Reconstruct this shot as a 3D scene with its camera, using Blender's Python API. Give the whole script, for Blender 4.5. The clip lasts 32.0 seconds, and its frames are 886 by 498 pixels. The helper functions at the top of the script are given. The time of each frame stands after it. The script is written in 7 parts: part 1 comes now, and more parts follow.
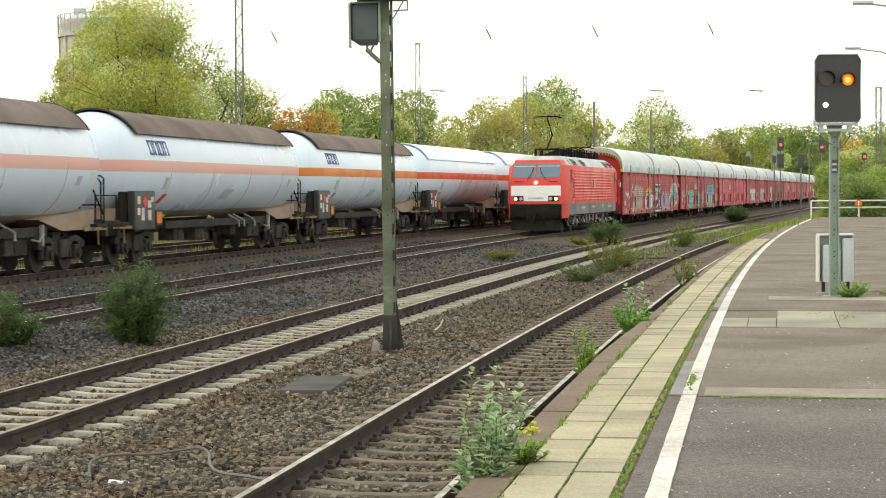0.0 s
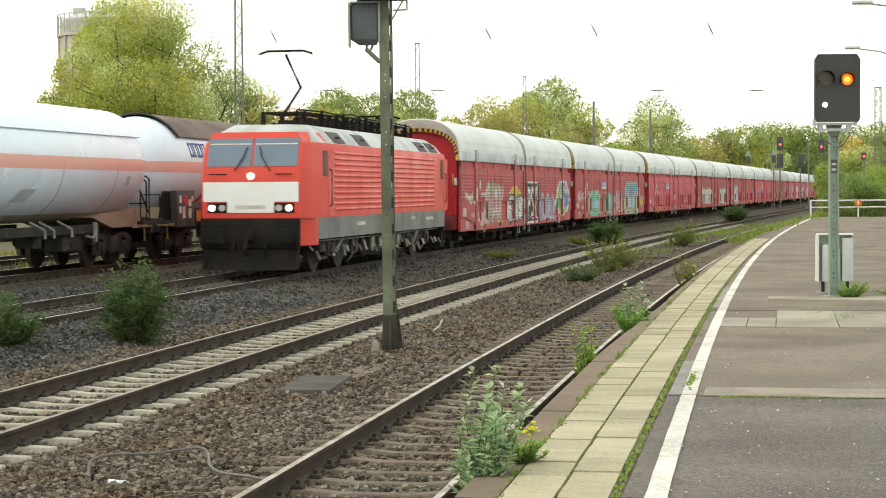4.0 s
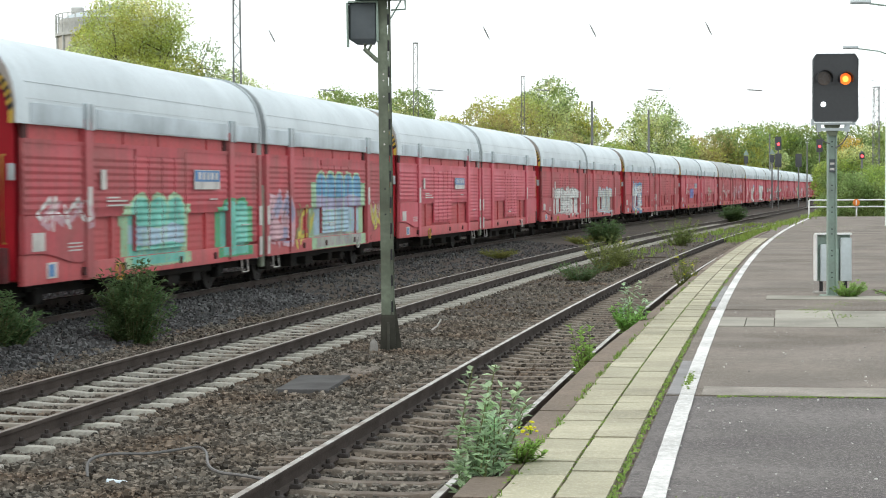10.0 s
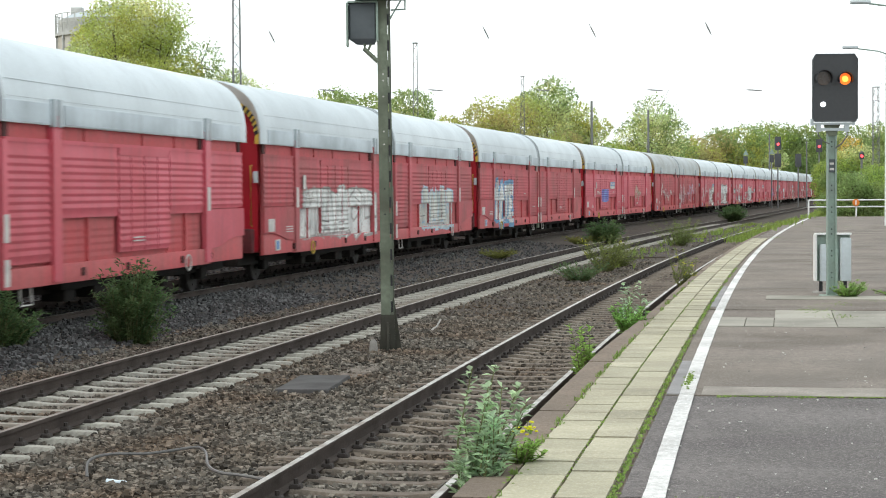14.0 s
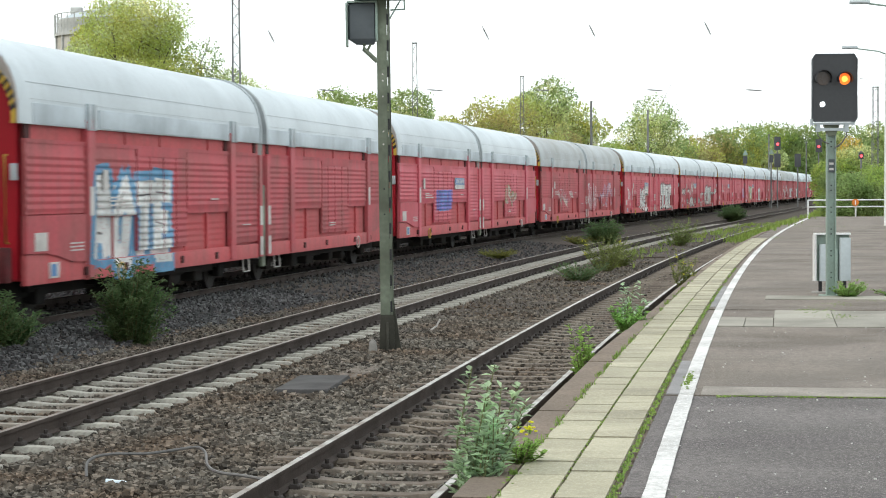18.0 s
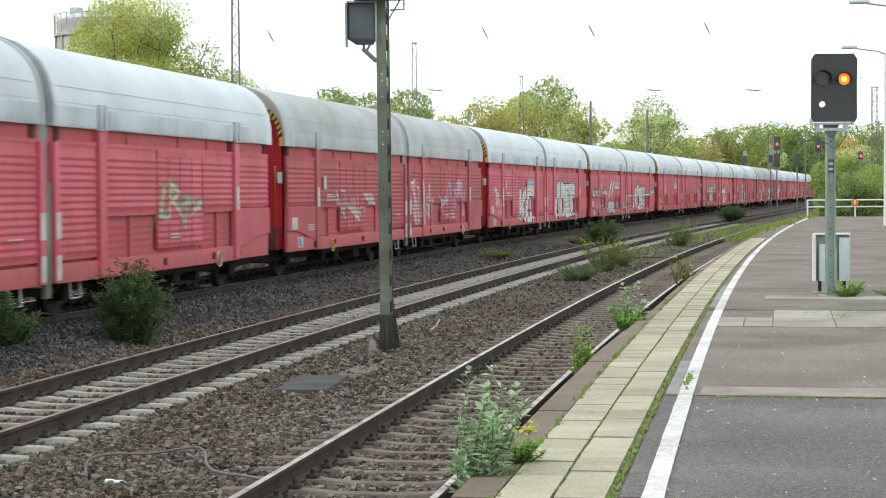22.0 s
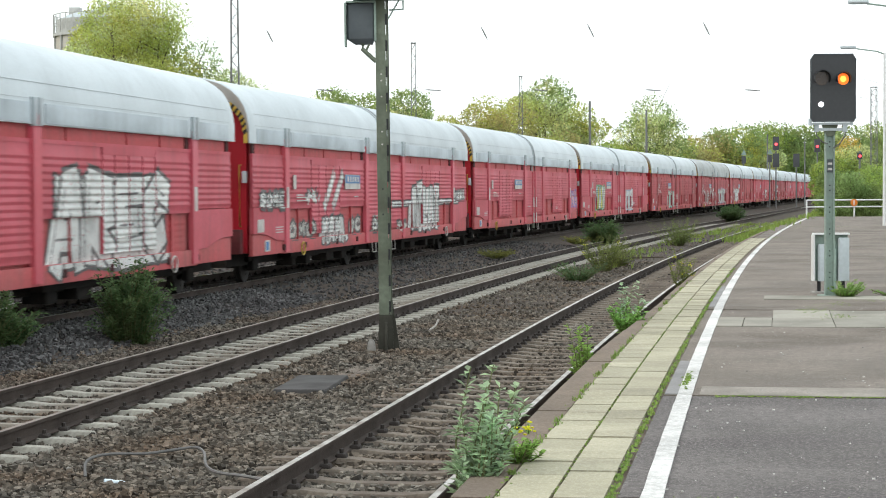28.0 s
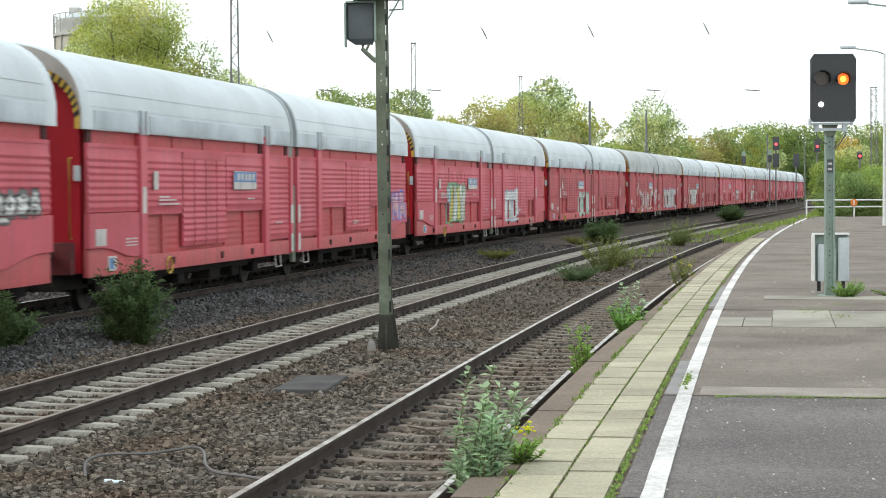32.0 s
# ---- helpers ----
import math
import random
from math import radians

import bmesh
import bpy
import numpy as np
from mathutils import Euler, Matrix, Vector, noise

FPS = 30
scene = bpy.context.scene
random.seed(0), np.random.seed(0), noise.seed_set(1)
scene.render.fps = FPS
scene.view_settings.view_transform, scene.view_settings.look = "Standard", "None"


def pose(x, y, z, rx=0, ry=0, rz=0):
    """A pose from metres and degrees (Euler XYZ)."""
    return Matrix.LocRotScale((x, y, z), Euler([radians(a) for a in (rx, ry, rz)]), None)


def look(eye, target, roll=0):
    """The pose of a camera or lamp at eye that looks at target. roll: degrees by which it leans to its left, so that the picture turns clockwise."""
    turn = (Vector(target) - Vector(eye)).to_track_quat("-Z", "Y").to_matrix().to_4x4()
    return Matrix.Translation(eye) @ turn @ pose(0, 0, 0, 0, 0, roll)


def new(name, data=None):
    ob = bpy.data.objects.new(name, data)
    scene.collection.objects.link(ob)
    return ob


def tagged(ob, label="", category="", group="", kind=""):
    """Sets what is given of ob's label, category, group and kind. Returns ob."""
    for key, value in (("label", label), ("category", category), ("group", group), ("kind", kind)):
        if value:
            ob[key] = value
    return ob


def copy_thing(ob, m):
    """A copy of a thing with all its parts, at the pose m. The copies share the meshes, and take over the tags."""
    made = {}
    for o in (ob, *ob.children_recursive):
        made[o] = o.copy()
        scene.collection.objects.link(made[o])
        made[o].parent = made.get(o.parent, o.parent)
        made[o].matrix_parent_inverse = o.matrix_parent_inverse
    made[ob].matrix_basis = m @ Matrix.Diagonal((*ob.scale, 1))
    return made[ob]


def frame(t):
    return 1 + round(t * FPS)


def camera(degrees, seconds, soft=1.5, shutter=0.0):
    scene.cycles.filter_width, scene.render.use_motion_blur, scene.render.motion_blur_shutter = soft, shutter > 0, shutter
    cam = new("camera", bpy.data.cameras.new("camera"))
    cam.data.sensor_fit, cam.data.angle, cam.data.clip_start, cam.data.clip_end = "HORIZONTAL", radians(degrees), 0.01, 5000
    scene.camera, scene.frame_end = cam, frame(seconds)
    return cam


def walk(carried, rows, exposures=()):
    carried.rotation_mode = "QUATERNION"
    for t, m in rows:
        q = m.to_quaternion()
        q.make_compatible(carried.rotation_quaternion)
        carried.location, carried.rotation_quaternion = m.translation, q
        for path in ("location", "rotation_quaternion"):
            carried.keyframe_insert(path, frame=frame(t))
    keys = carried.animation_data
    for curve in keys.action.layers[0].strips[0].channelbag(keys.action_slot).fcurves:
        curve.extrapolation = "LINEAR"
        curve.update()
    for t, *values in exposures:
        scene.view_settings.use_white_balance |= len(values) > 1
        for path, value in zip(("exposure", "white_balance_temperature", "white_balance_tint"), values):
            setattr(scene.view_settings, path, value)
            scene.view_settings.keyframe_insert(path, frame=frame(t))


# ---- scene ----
# ---------------------------------------------------------------- camera
EYE = (0.0, 0.0, 2.309)
PITCH, ROLL = 1.825, -0.331
LENS = 27.154


def aim(right, down):
    """Camera pose; right, down: small turns in thousandths of the lens length."""
    d = math.degrees(1 / 3246.4)
    return pose(*EYE, 90 - PITCH + down * d, 0, right * d) @ pose(0, 0, 0, 0, 0, ROLL)


cam = camera(LENS, 32.0, soft=1.05, shutter=0.5)
walk(cam, [(0.0, aim(4.4, 1.2)), (2.0, aim(4.4, 1.2)), (3.5, aim(3.8, 0.8)), (6.0, aim(3.0, 0.5)), (9.0, aim(1.4, -0.3)),
           (10.5, aim(0.3, 0.1)), (13.0, aim(0, 0)), (17.0, aim(-0.5, 0)), (20.0, aim(-1.6, 0)), (24.0, aim(-2.3, 0)),
           (25.0, aim(-3.2, 0)), (28.0, aim(-3.3, 0)), (32.0, aim(-3.4, 0.1))],
     exposures=[(0.0, 0.19, 7520, 4), (4.0, 0.18, 7520, 3), (6.0, 0.17, 7350, 3), (7.0, 0.18, 6950, 3), (7.6, 0.18, 6700, 4), (8.5, 0.18, 6480, 4), (10.0, 0.18, 6400, 5), (32.0, 0.18, 6380, 5)])

# ---------------------------------------------------------------- sky and sun
SUN_EL, SUN_AZ = 35.0, 258.0          # azimuth clockwise from +Y
world = bpy.data.worlds.new("overcast_sky")
scene.world = world
world.use_nodes = True
wn, wl = world.node_tree.nodes, world.node_tree.links
sky = wn.new("ShaderNodeTexSky")
sky.sky_type = "NISHITA"
sky.sun_disc = False
sky.sun_elevation, sky.sun_rotation = radians(SUN_EL), radians(SUN_AZ)
sky.dust_density, sky.air_density = 4.0, 1.2
haze = wn.new("ShaderNodeMix")
haze.data_type = "RGBA"
haze.inputs[0].default_value = 0.86
haze.inputs[7].default_value = (9.6, 9.8, 10.0, 1)
wl.new(sky.outputs[0], haze.inputs[6])
wl.new(haze.outputs[2], wn["Background"].inputs[0])
wn["Background"].inputs[1].default_value = 0.138
sun = new("sun", bpy.data.lights.new("sun", "SUN"))
sun.data.energy, sun.data.angle, sun.data.color = 1.0, radians(26), (1.0, 0.95, 0.87)
_d = Vector((math.sin(radians(SUN_AZ)) * math.cos(radians(SUN_EL)), math.cos(radians(SUN_AZ)) * math.cos(radians(SUN_EL)), math.sin(radians(SUN_EL))))
sun.matrix_world = look(_d * 60, (0, 0, 0))


# ---------------------------------------------------------------- materials
def mat(name, col, rough=0.7, metal=0.0, grain=0.15, scale=30.0, stain=0.2, stain_scale=1.2, bump=0.0, bump_scale=80.0, spec=0.4,
        col2=None, emit=None, island=0.0, rand=0.0, streak=0.0, trans=0.0, coord="Object", patch=None):
    """Surface with fine grain, broad stains, optional upright dirt streaks and relief."""
    m = bpy.data.materials.new(name)
    m.use_nodes = True
    n, l = m.node_tree.nodes, m.node_tree.links
    b = n["Principled BSDF"]
    b.inputs["Roughness"].default_value = rough
    b.inputs["Metallic"].default_value = metal
    b.inputs["Specular IOR Level"].default_value = spec
    tc = n.new("ShaderNodeTexCoord")
    src = tc.outputs[coord]

    def noise_tex(sc, detail=4.0, vec=src):
        t = n.new("ShaderNodeTexNoise")
        t.inputs["Scale"].default_value, t.inputs["Detail"].default_value = sc, detail
        l.new(vec, t.inputs["Vector"])
        return t.outputs["Fac"]

    def mixc(fac, a, bb, mode="MIX"):
        x = n.new("ShaderNodeMix")
        x.data_type, x.blend_type = "RGBA", mode
        for sock, v in ((x.inputs[0], fac), (x.inputs[6], a), (x.inputs[7], bb)):
            if isinstance(v, (int, float)):
                sock.default_value = v
            elif isinstance(v, tuple):
                sock.default_value = (*v[:3], 1)
            else:
                l.new(v, sock)
        return x.outputs[2]

    def ramp(v, lo, hi, a=0.0, bb=1.0):
        r = n.new("ShaderNodeMapRange")
        r.inputs[1].default_value, r.inputs[2].default_value, r.inputs[3].default_value, r.inputs[4].default_value = lo, hi, a, bb
        l.new(v, r.inputs[0])
        return r.outputs[0]

    c2 = col2 if col2 else tuple(0.55 * v for v in col)
    g = noise_tex(scale)
    s = noise_tex(stain_scale, 6.0)
    out = mixc(ramp(s, 0.42, 0.68, 0.0, min(1.0, stain * 2.2)), col, c2)
    out = mixc(ramp(g, 0.3, 0.7, 0.0, min(1.0, grain * 2)), out, tuple(0.5 * v for v in col))
    if patch:
        mp = n.new("ShaderNodeMapping")
        mp.inputs["Scale"].default_value = (0.35, 1.0, 1.0)
        mp.inputs["Rotation"].default_value = (0, 0, 0.1)
        l.new(src, mp.inputs["Vector"])
        k = noise_tex(patch[0], 8.0, mp.outputs[0])
        out = mixc(ramp(k, 0.45, 0.57, 0.0, patch[1]), out, patch[2])
        fl = patch[3] if len(patch) > 3 else 1.0
        out = mixc(ramp(noise_tex(0.55, 5.0), 0.42, 0.6, 0.0, 0.75 * min(1.0, fl)), out, tuple(1.35 * v for v in col))
        out = mixc(ramp(noise_tex(13.0, 8.0), 0.40, 0.60, 0.0, 0.55 * fl), out, tuple(0.6 * v for v in col))
        out = mixc(ramp(noise_tex(34.0, 6.0), 0.52, 0.66, 0.0, 0.6 * fl), out, tuple(min(0.8, 1.7 * v) for v in col))
        out = mixc(ramp(noise_tex(120.0, 2.0), 0.60, 0.68, 0.0, 0.7 * fl), out, tuple(min(0.8, 2.6 * v) for v in col))
    if streak:
        mp = n.new("ShaderNodeMapping")
        mp.inputs["Scale"].default_value = (3.5, 3.5, 0.25)
        l.new(src, mp.inputs["Vector"])
        k = noise_tex(1.6, 6.0, mp.outputs[0])
        out = mixc(ramp(k, 0.48, 0.75, 0.0, streak), out, (0.09, 0.075, 0.065))
    if island or rand:
        if island:
            gi = n.new("ShaderNodeNewGeometry").outputs["Random Per Island"]
            amt = island
        else:
            gi = n.new("ShaderNodeObjectInfo").outputs["Random"]
            amt = rand
        hs = n.new("ShaderNodeHueSaturation")
        l.new(out, hs.inputs["Color"])
        l.new(ramp(gi, 0, 1, 1 - amt, 1 + amt), hs.inputs["Value"])
        out = hs.outputs[0]
    l.new(out, b.inputs["Base Color"])
    l.new(ramp(s, 0.3, 0.7, max(0.05, rough - 0.1), min(1, rough + 0.12)), b.inputs["Roughness"])
    if bump:
        bp = n.new("ShaderNodeBump")
        bp.inputs["Strength"].default_value, bp.inputs["Distance"].default_value = bump, 0.02
        l.new(noise_tex(bump_scale, 6.0), bp.inputs["Height"])
        l.new(bp.outputs[0], b.inputs["Normal"])
    if emit:
        b.inputs["Emission Color"].default_value = (*emit[:3], 1)
        b.inputs["Emission Strength"].default_value = emit[3]
    if trans:
        b.inputs["Transmission Weight"].default_value = trans
    return m


def leaf_mat(name, col, vary=0.35):
    m = mat(name, col, rough=0.6, grain=0.1, scale=2.0, stain=0.35, stain_scale=0.35, island=vary, spec=0.25, col2=tuple(v * q for v, q in zip(col, (1.25, 0.95, 0.8))))
    n, l = m.node_tree.nodes, m.node_tree.links
    b = n["Principled BSDF"]
    tr = n.new("ShaderNodeBsdfTranslucent")
    l.new(b.inputs["Base Color"].links[0].from_socket, tr.inputs[0])
    mx = n.new("ShaderNodeMixShader")
    mx.inputs[0].default_value = 0.52
    l.new(b.outputs[0], mx.inputs[1])
    l.new(tr.outputs[0], mx.inputs[2])
    l.new(mx.outputs[0], n["Material Output"].inputs[0])
    return m


M_ballast = mat("ballast", (0.105, 0.086, 0.068), 0.95, grain=0.6, scale=22, stain=0.5, stain_scale=0.5, bump=1.0, bump_scale=22, col2=(0.085, 0.075, 0.068), spec=0.2)
M_stone = mat("ballast_stone", (0.176, 0.158, 0.133), 0.92, grain=0.4, scale=40, stain=0.5, stain_scale=0.55, island=0.75, col2=(0.158, 0.112, 0.078), spec=0.2)
M_stone_grey = mat("ballast_stone_grey", (0.128, 0.127, 0.127), 0.92, grain=0.4, scale=40, stain=0.4, stain_scale=0.5, island=0.6, spec=0.2)
M_earth = mat("earth", (0.13, 0.115, 0.07), 0.95, grain=0.4, scale=6, stain=0.7, stain_scale=0.12, col2=(0.09, 0.12, 0.035), bump=0.6, bump_scale=10)
M_rail_side = mat("rail_rust", (0.068, 0.05, 0.041), 0.85, metal=0.1, grain=0.3, scale=30, stain=0.4, stain_scale=2, bump=0.2, bump_scale=60)
M_rail_top = mat("rail_head", (0.68, 0.66, 0.63), 0.32, metal=0.9, grain=0.12, scale=40, stain=0.25, stain_scale=2.0, col2=(0.35, 0.31, 0.28))
M_rail_top_worn = mat("rail_head_worn", (0.50, 0.475, 0.43), 0.36, metal=0.75, grain=0.25, scale=40, stain=0.5, stain_scale=3.0, col2=(0.24, 0.19, 0.15))
M_rail_top_dull = mat("rail_head_dull", (0.33, 0.29, 0.25), 0.5, metal=0.5, grain=0.2, scale=40, stain=0.3, stain_scale=2.0)
M_sleeper = mat("sleeper_concrete", (0.43, 0.41, 0.355), 0.9, grain=0.3, scale=25, stain=0.45, stain_scale=2.2, rand=0.12, bump=0.3, bump_scale=60, col2=(0.30, 0.26, 0.21))
M_sleeper_old = mat("sleeper_old", (0.22, 0.182, 0.146), 0.92, grain=0.35, scale=22, stain=0.5, stain_scale=1.7, rand=0.16, bump=0.4, bump_scale=50, col2=(0.15, 0.12, 0.1))
M_sleeper_dark = mat("sleeper_dark", (0.11, 0.095, 0.085), 0.92, grain=0.3, scale=22, stain=0.4, stain_scale=1.7, rand=0.15)
M_clip = mat("fastening", (0.055, 0.045, 0.04), 0.8, metal=0.2, grain=0.3, scale=50)
M_asphalt_dark = mat("asphalt_near", (0.152, 0.138, 0.132), 0.9, grain=0.5, scale=60, stain=0.5, stain_scale=0.5, bump=0.6, bump_scale=110, col2=(0.20, 0.188, 0.188), spec=0.3, patch=(1.7, 0.9, (0.098, 0.087, 0.088), 1.15))
M_asphalt = mat("asphalt", (0.185, 0.16, 0.138), 0.9, grain=0.42, scale=55, stain=0.6, stain_scale=0.35, bump=0.35, bump_scale=130, col2=(0.26, 0.225, 0.185), spec=0.3, patch=(0.9, 0.95, (0.115, 0.094, 0.078), 0.9))
M_asphalt_grey = mat("asphalt_patch", (0.33, 0.32, 0.32), 0.9, grain=0.3, scale=50, stain=0.4, stain_scale=1.0, bump=0.3, bump_scale=100)
M_slab = mat("platform_slab", (0.425, 0.395, 0.288), 0.9, grain=0.22, scale=30, stain=0.8, stain_scale=1.1, rand=0.13, bump=0.2, bump_scale=90, col2=(0.33, 0.305, 0.215), patch=(2.2, 0.75, (0.27, 0.245, 0.175), 0.4))
M_kerb = mat("kerb_stone", (0.25, 0.195, 0.15), 0.92, grain=0.4, scale=30, stain=0.5, stain_scale=0.8, bump=0.4, bump_scale=60, col2=(0.16, 0.13, 0.105))
M_paving = mat("paving_slab", (0.36, 0.34, 0.29), 0.92, grain=0.25, scale=30, stain=0.5, stain_scale=0.7, rand=0.12, bump=0.2, bump_scale=60)
M_white_line = mat("white_line", (0.66, 0.65, 0.63), 0.75, grain=0.4, scale=22, stain=0.4, stain_scale=3.5, bump=0.2, bump_scale=80, col2=(0.42, 0.40, 0.38), patch=(5.0, 0.75, (0.36, 0.345, 0.33)))
M_asphalt_worn = mat("asphalt_worn", (0.36, 0.325, 0.285), 0.92, grain=0.4, scale=40, stain=0.6, stain_scale=1.5, bump=0.3, bump_scale=90)
M_moss = mat("moss", (0.20, 0.295, 0.065), 0.95, grain=0.4, scale=30, stain=0.4, stain_scale=3, island=0.4, spec=0.1)
M_galv = mat("galvanised_steel", (0.31, 0.40, 0.35), 0.6, metal=0.25, grain=0.15, scale=20, stain=0.35, stain_scale=1.8, col2=(0.26, 0.30, 0.265))
M_mast = mat("weathered_mast_steel", (0.215, 0.25, 0.185), 0.7, metal=0.2, grain=0.25, scale=14, stain=0.5, stain_scale=1.5, col2=(0.085, 0.088, 0.062))
M_galv_far = mat("mast_steel", (0.24, 0.245, 0.24), 0.7, metal=0.2, grain=0.15, scale=6, stain=0.3, stain_scale=0.5)
M_black = mat("black_paint", (0.022, 0.023, 0.025), 0.55, grain=0.2, scale=20, stain=0.3, stain_scale=1.5, col2=(0.04, 0.04, 0.042))
M_signal_grey = mat("signal_back_grey", (0.10, 0.115, 0.125), 0.55, grain=0.1, scale=12, stain=0.3, stain_scale=1.3)
M_white = mat("white_paint", (0.78, 0.79, 0.79), 0.5, grain=0.1, scale=20, stain=0.25, stain_scale=1.5, col2=(0.6, 0.59, 0.56))
M_cabinet = mat("cabinet_grey", (0.50, 0.555, 0.58), 0.55, grain=0.1, scale=15, stain=0.3, stain_scale=1.5, col2=(0.40, 0.44, 0.46))
M_orange = mat("orange_paint", (0.75, 0.22, 0.03), 0.55, grain=0.1)
M_amber = mat("amber_lamp", (1.0, 0.45, 0.05), 0.3, emit=(1.0, 0.09, 0.005, 0.9))
M_amber_core = mat("amber_core", (1.0, 0.7, 0.2), 0.3, emit=(1.0, 0.42, 0.05, 1.7))
M_lens_dark = mat("unlit_lens", (0.075, 0.052, 0.04), 0.25, grain=0.05, stain=0.3, stain_scale=8, spec=0.6)
M_lamp_white = mat("white_lamp", (1, 1, 1), 0.3, emit=(1, 0.97, 1.0, 5.0))
M_lamp_red = mat("red_lamp", (1, 0.1, 0.1), 0.3, emit=(1.0, 0.06, 0.08, 2.5))
M_bark = mat("bark", (0.12, 0.095, 0.07), 0.95, grain=0.4, scale=8, stain=0.4, stain_scale=0.8, bump=0.5, bump_scale=12)
M_plastic = mat("pale_plastic", (0.68, 0.78, 0.85), 0.3, grain=0.05, stain=0.2, stain_scale=8)
M_cable = mat("grey_cable", (0.155, 0.15, 0.145), 0.6, grain=0.1)
M_conc = mat("concrete", (0.34, 0.325, 0.30), 0.92, grain=0.25, scale=14, stain=0.45, stain_scale=0.9, bump=0.25, bump_scale=40)
M_slate = mat("dark_cover_slab", (0.078, 0.074, 0.072), 0.85, grain=0.2, scale=20, stain=0.4, stain_scale=1.6)


# ---------------------------------------------------------------- mesh helpers
class Shape:
    """Collects vertices and faces, then becomes one mesh."""

    def __init__(self):
        self.v, self.f, self.k = [], [], []

    def add(self, vs, fs, k=0):
        o = len(self.v)
        self.v += [tuple(q) for q in vs]
        self.f += [tuple(o + i for i in q) for q in fs]
        self.k += [k] * len(fs)
        return self

    def box(self, x0, x1, y0, y1, z0, z1, k=0, c=0.0):
        """Box; c: chamfer of its long upright and top edges."""
        if c <= 0:
            vs = [(x, y, z) for z in (z0, z1) for y in (y0, y1) for x in (x0, x1)]
            return self.add(vs, [(0, 2, 3, 1), (4, 5, 7, 6), (0, 1, 5, 4), (1, 3, 7, 5), (3, 2, 6, 7), (2, 0, 4, 6)], k)
        ring = lambda a, z: [(x0 + a, y0 + c, z), (x0 + c, y0 + a, z), (x1 - c, y0 + a, z), (x1 - a, y0 + c, z),
                             (x1 - a, y1 - c, z), (x1 - c, y1 - a, z), (x0 + c, y1 - a, z), (x0 + a, y1 - c, z)]
        return self.loft([ring(0, z0), ring(0, z1 - c), [(x, y, z1) for x, y, z in [(p[0] + (c if p[0] < (x0 + x1) / 2 else -c) * 0.7, p[1] + (c if p[1] < (y0 + y1) / 2 else -c) * 0.7, z1) for p in ring(0, z1)]]], k)

    def loft(self, rings, k=0, caps=True, closed=True):
        n = len(rings[0])
        vs = [p for r in rings for p in r]
        fs = []
        for a in range(len(rings) - 1):
            for i in range(n if closed else n - 1):
                j = (i + 1) % n
                fs.append((a * n + i, a * n + j, (a + 1) * n + j, (a + 1) * n + i))
        if caps and closed:
            fs.append(tuple(reversed(range(n))))
            fs.append(tuple((len(rings) - 1) * n + i for i in range(n)))
        return self.add(vs, fs, k)

    def cyl(self, p0, p1, r, n=12, k=0, r1=None, caps=True):
        p0, p1 = Vector(p0), Vector(p1)
        q = (p1 - p0).to_track_quat("Z", "Y")
        rings = []
        for p, rr in ((p0, r), (p1, r if r1 is None else r1)):
            rings.append([p + q @ Vector((rr * math.cos(6.28318 * i / n), rr * math.sin(6.28318 * i / n), 0)) for i in range(n)])
        return self.loft(rings, k, caps)

    def tube(self, pts, r, n=8, k=0):
        pts = [Vector(p) for p in pts]
        rings = []
        for i, p in enumerate(pts):
            d = (pts[min(i + 1, len(pts) - 1)] - pts[max(i - 1, 0)])
            q = d.to_track_quat("Z", "Y")
            rr = r[i] if isinstance(r, (list, tuple)) else r
            rings.append([p + q @ Vector((rr * math.cos(6.28318 * j / n), rr * math.sin(6.28318 * j / n), 0)) for j in range(n)])
        return self.loft(rings, k)

    def prism(self, prof, x0, x1, k=0):
        """Profile of (y, z) drawn out along x."""
        return self.loft([[(x0, y, z) for y, z in prof], [(x1, y, z) for y, z in prof]], k)

    def ball(self, c, rx, ry, rz, n=10, m=6, k=0):
        rings = []
        for a in range(1, m):
            th = math.pi * a / m
            rings.append([(c[0] + rx * math.sin(th) * math.cos(6.28318 * i / n), c[1] + ry * math.sin(th) * math.sin(6.28318 * i / n), c[2] - rz * math.cos(th)) for i in range(n)])
        return self.loft(rings, k)

    def mesh(self, name, mats, smooth=35):
        me = bpy.data.meshes.new(name)
        me.from_pydata(self.v, [], self.f)
        for m in mats if isinstance(mats, (list, tuple)) else [mats]:
            me.materials.append(m)
        if any(self.k):
            me.polygons.foreach_set("material_index", self.k)
        if smooth:
            me.polygons.foreach_set("use_smooth", [True] * len(me.polygons))
            me.set_sharp_from_angle(angle=radians(smooth))
        me.update()
        return me


def part(name, sh, mats, parent, label="", smooth=35, at=None):
    ob = new(name, sh if isinstance(sh, bpy.types.Mesh) else sh.mesh(name, mats, smooth))
    ob.parent = parent
    if at is not None:
        ob.matrix_local = at
    if label:
        ob["label"] = label
    return ob


def thing(name, label, category, group="", kind="", at=None):
    ob = new(name)
    ob.empty_display_size = 0.3
    if at is not None:
        ob.matrix_world = at
    return tagged(ob, label, category, group, kind)


def solid(name, sh, mats, label, category, group="", kind="", at=None, smooth=35):
    ob = new(name, sh.mesh(name, mats, smooth))
    if at is not None:
        ob.matrix_world = at
    return tagged(ob, label, category, group, kind)


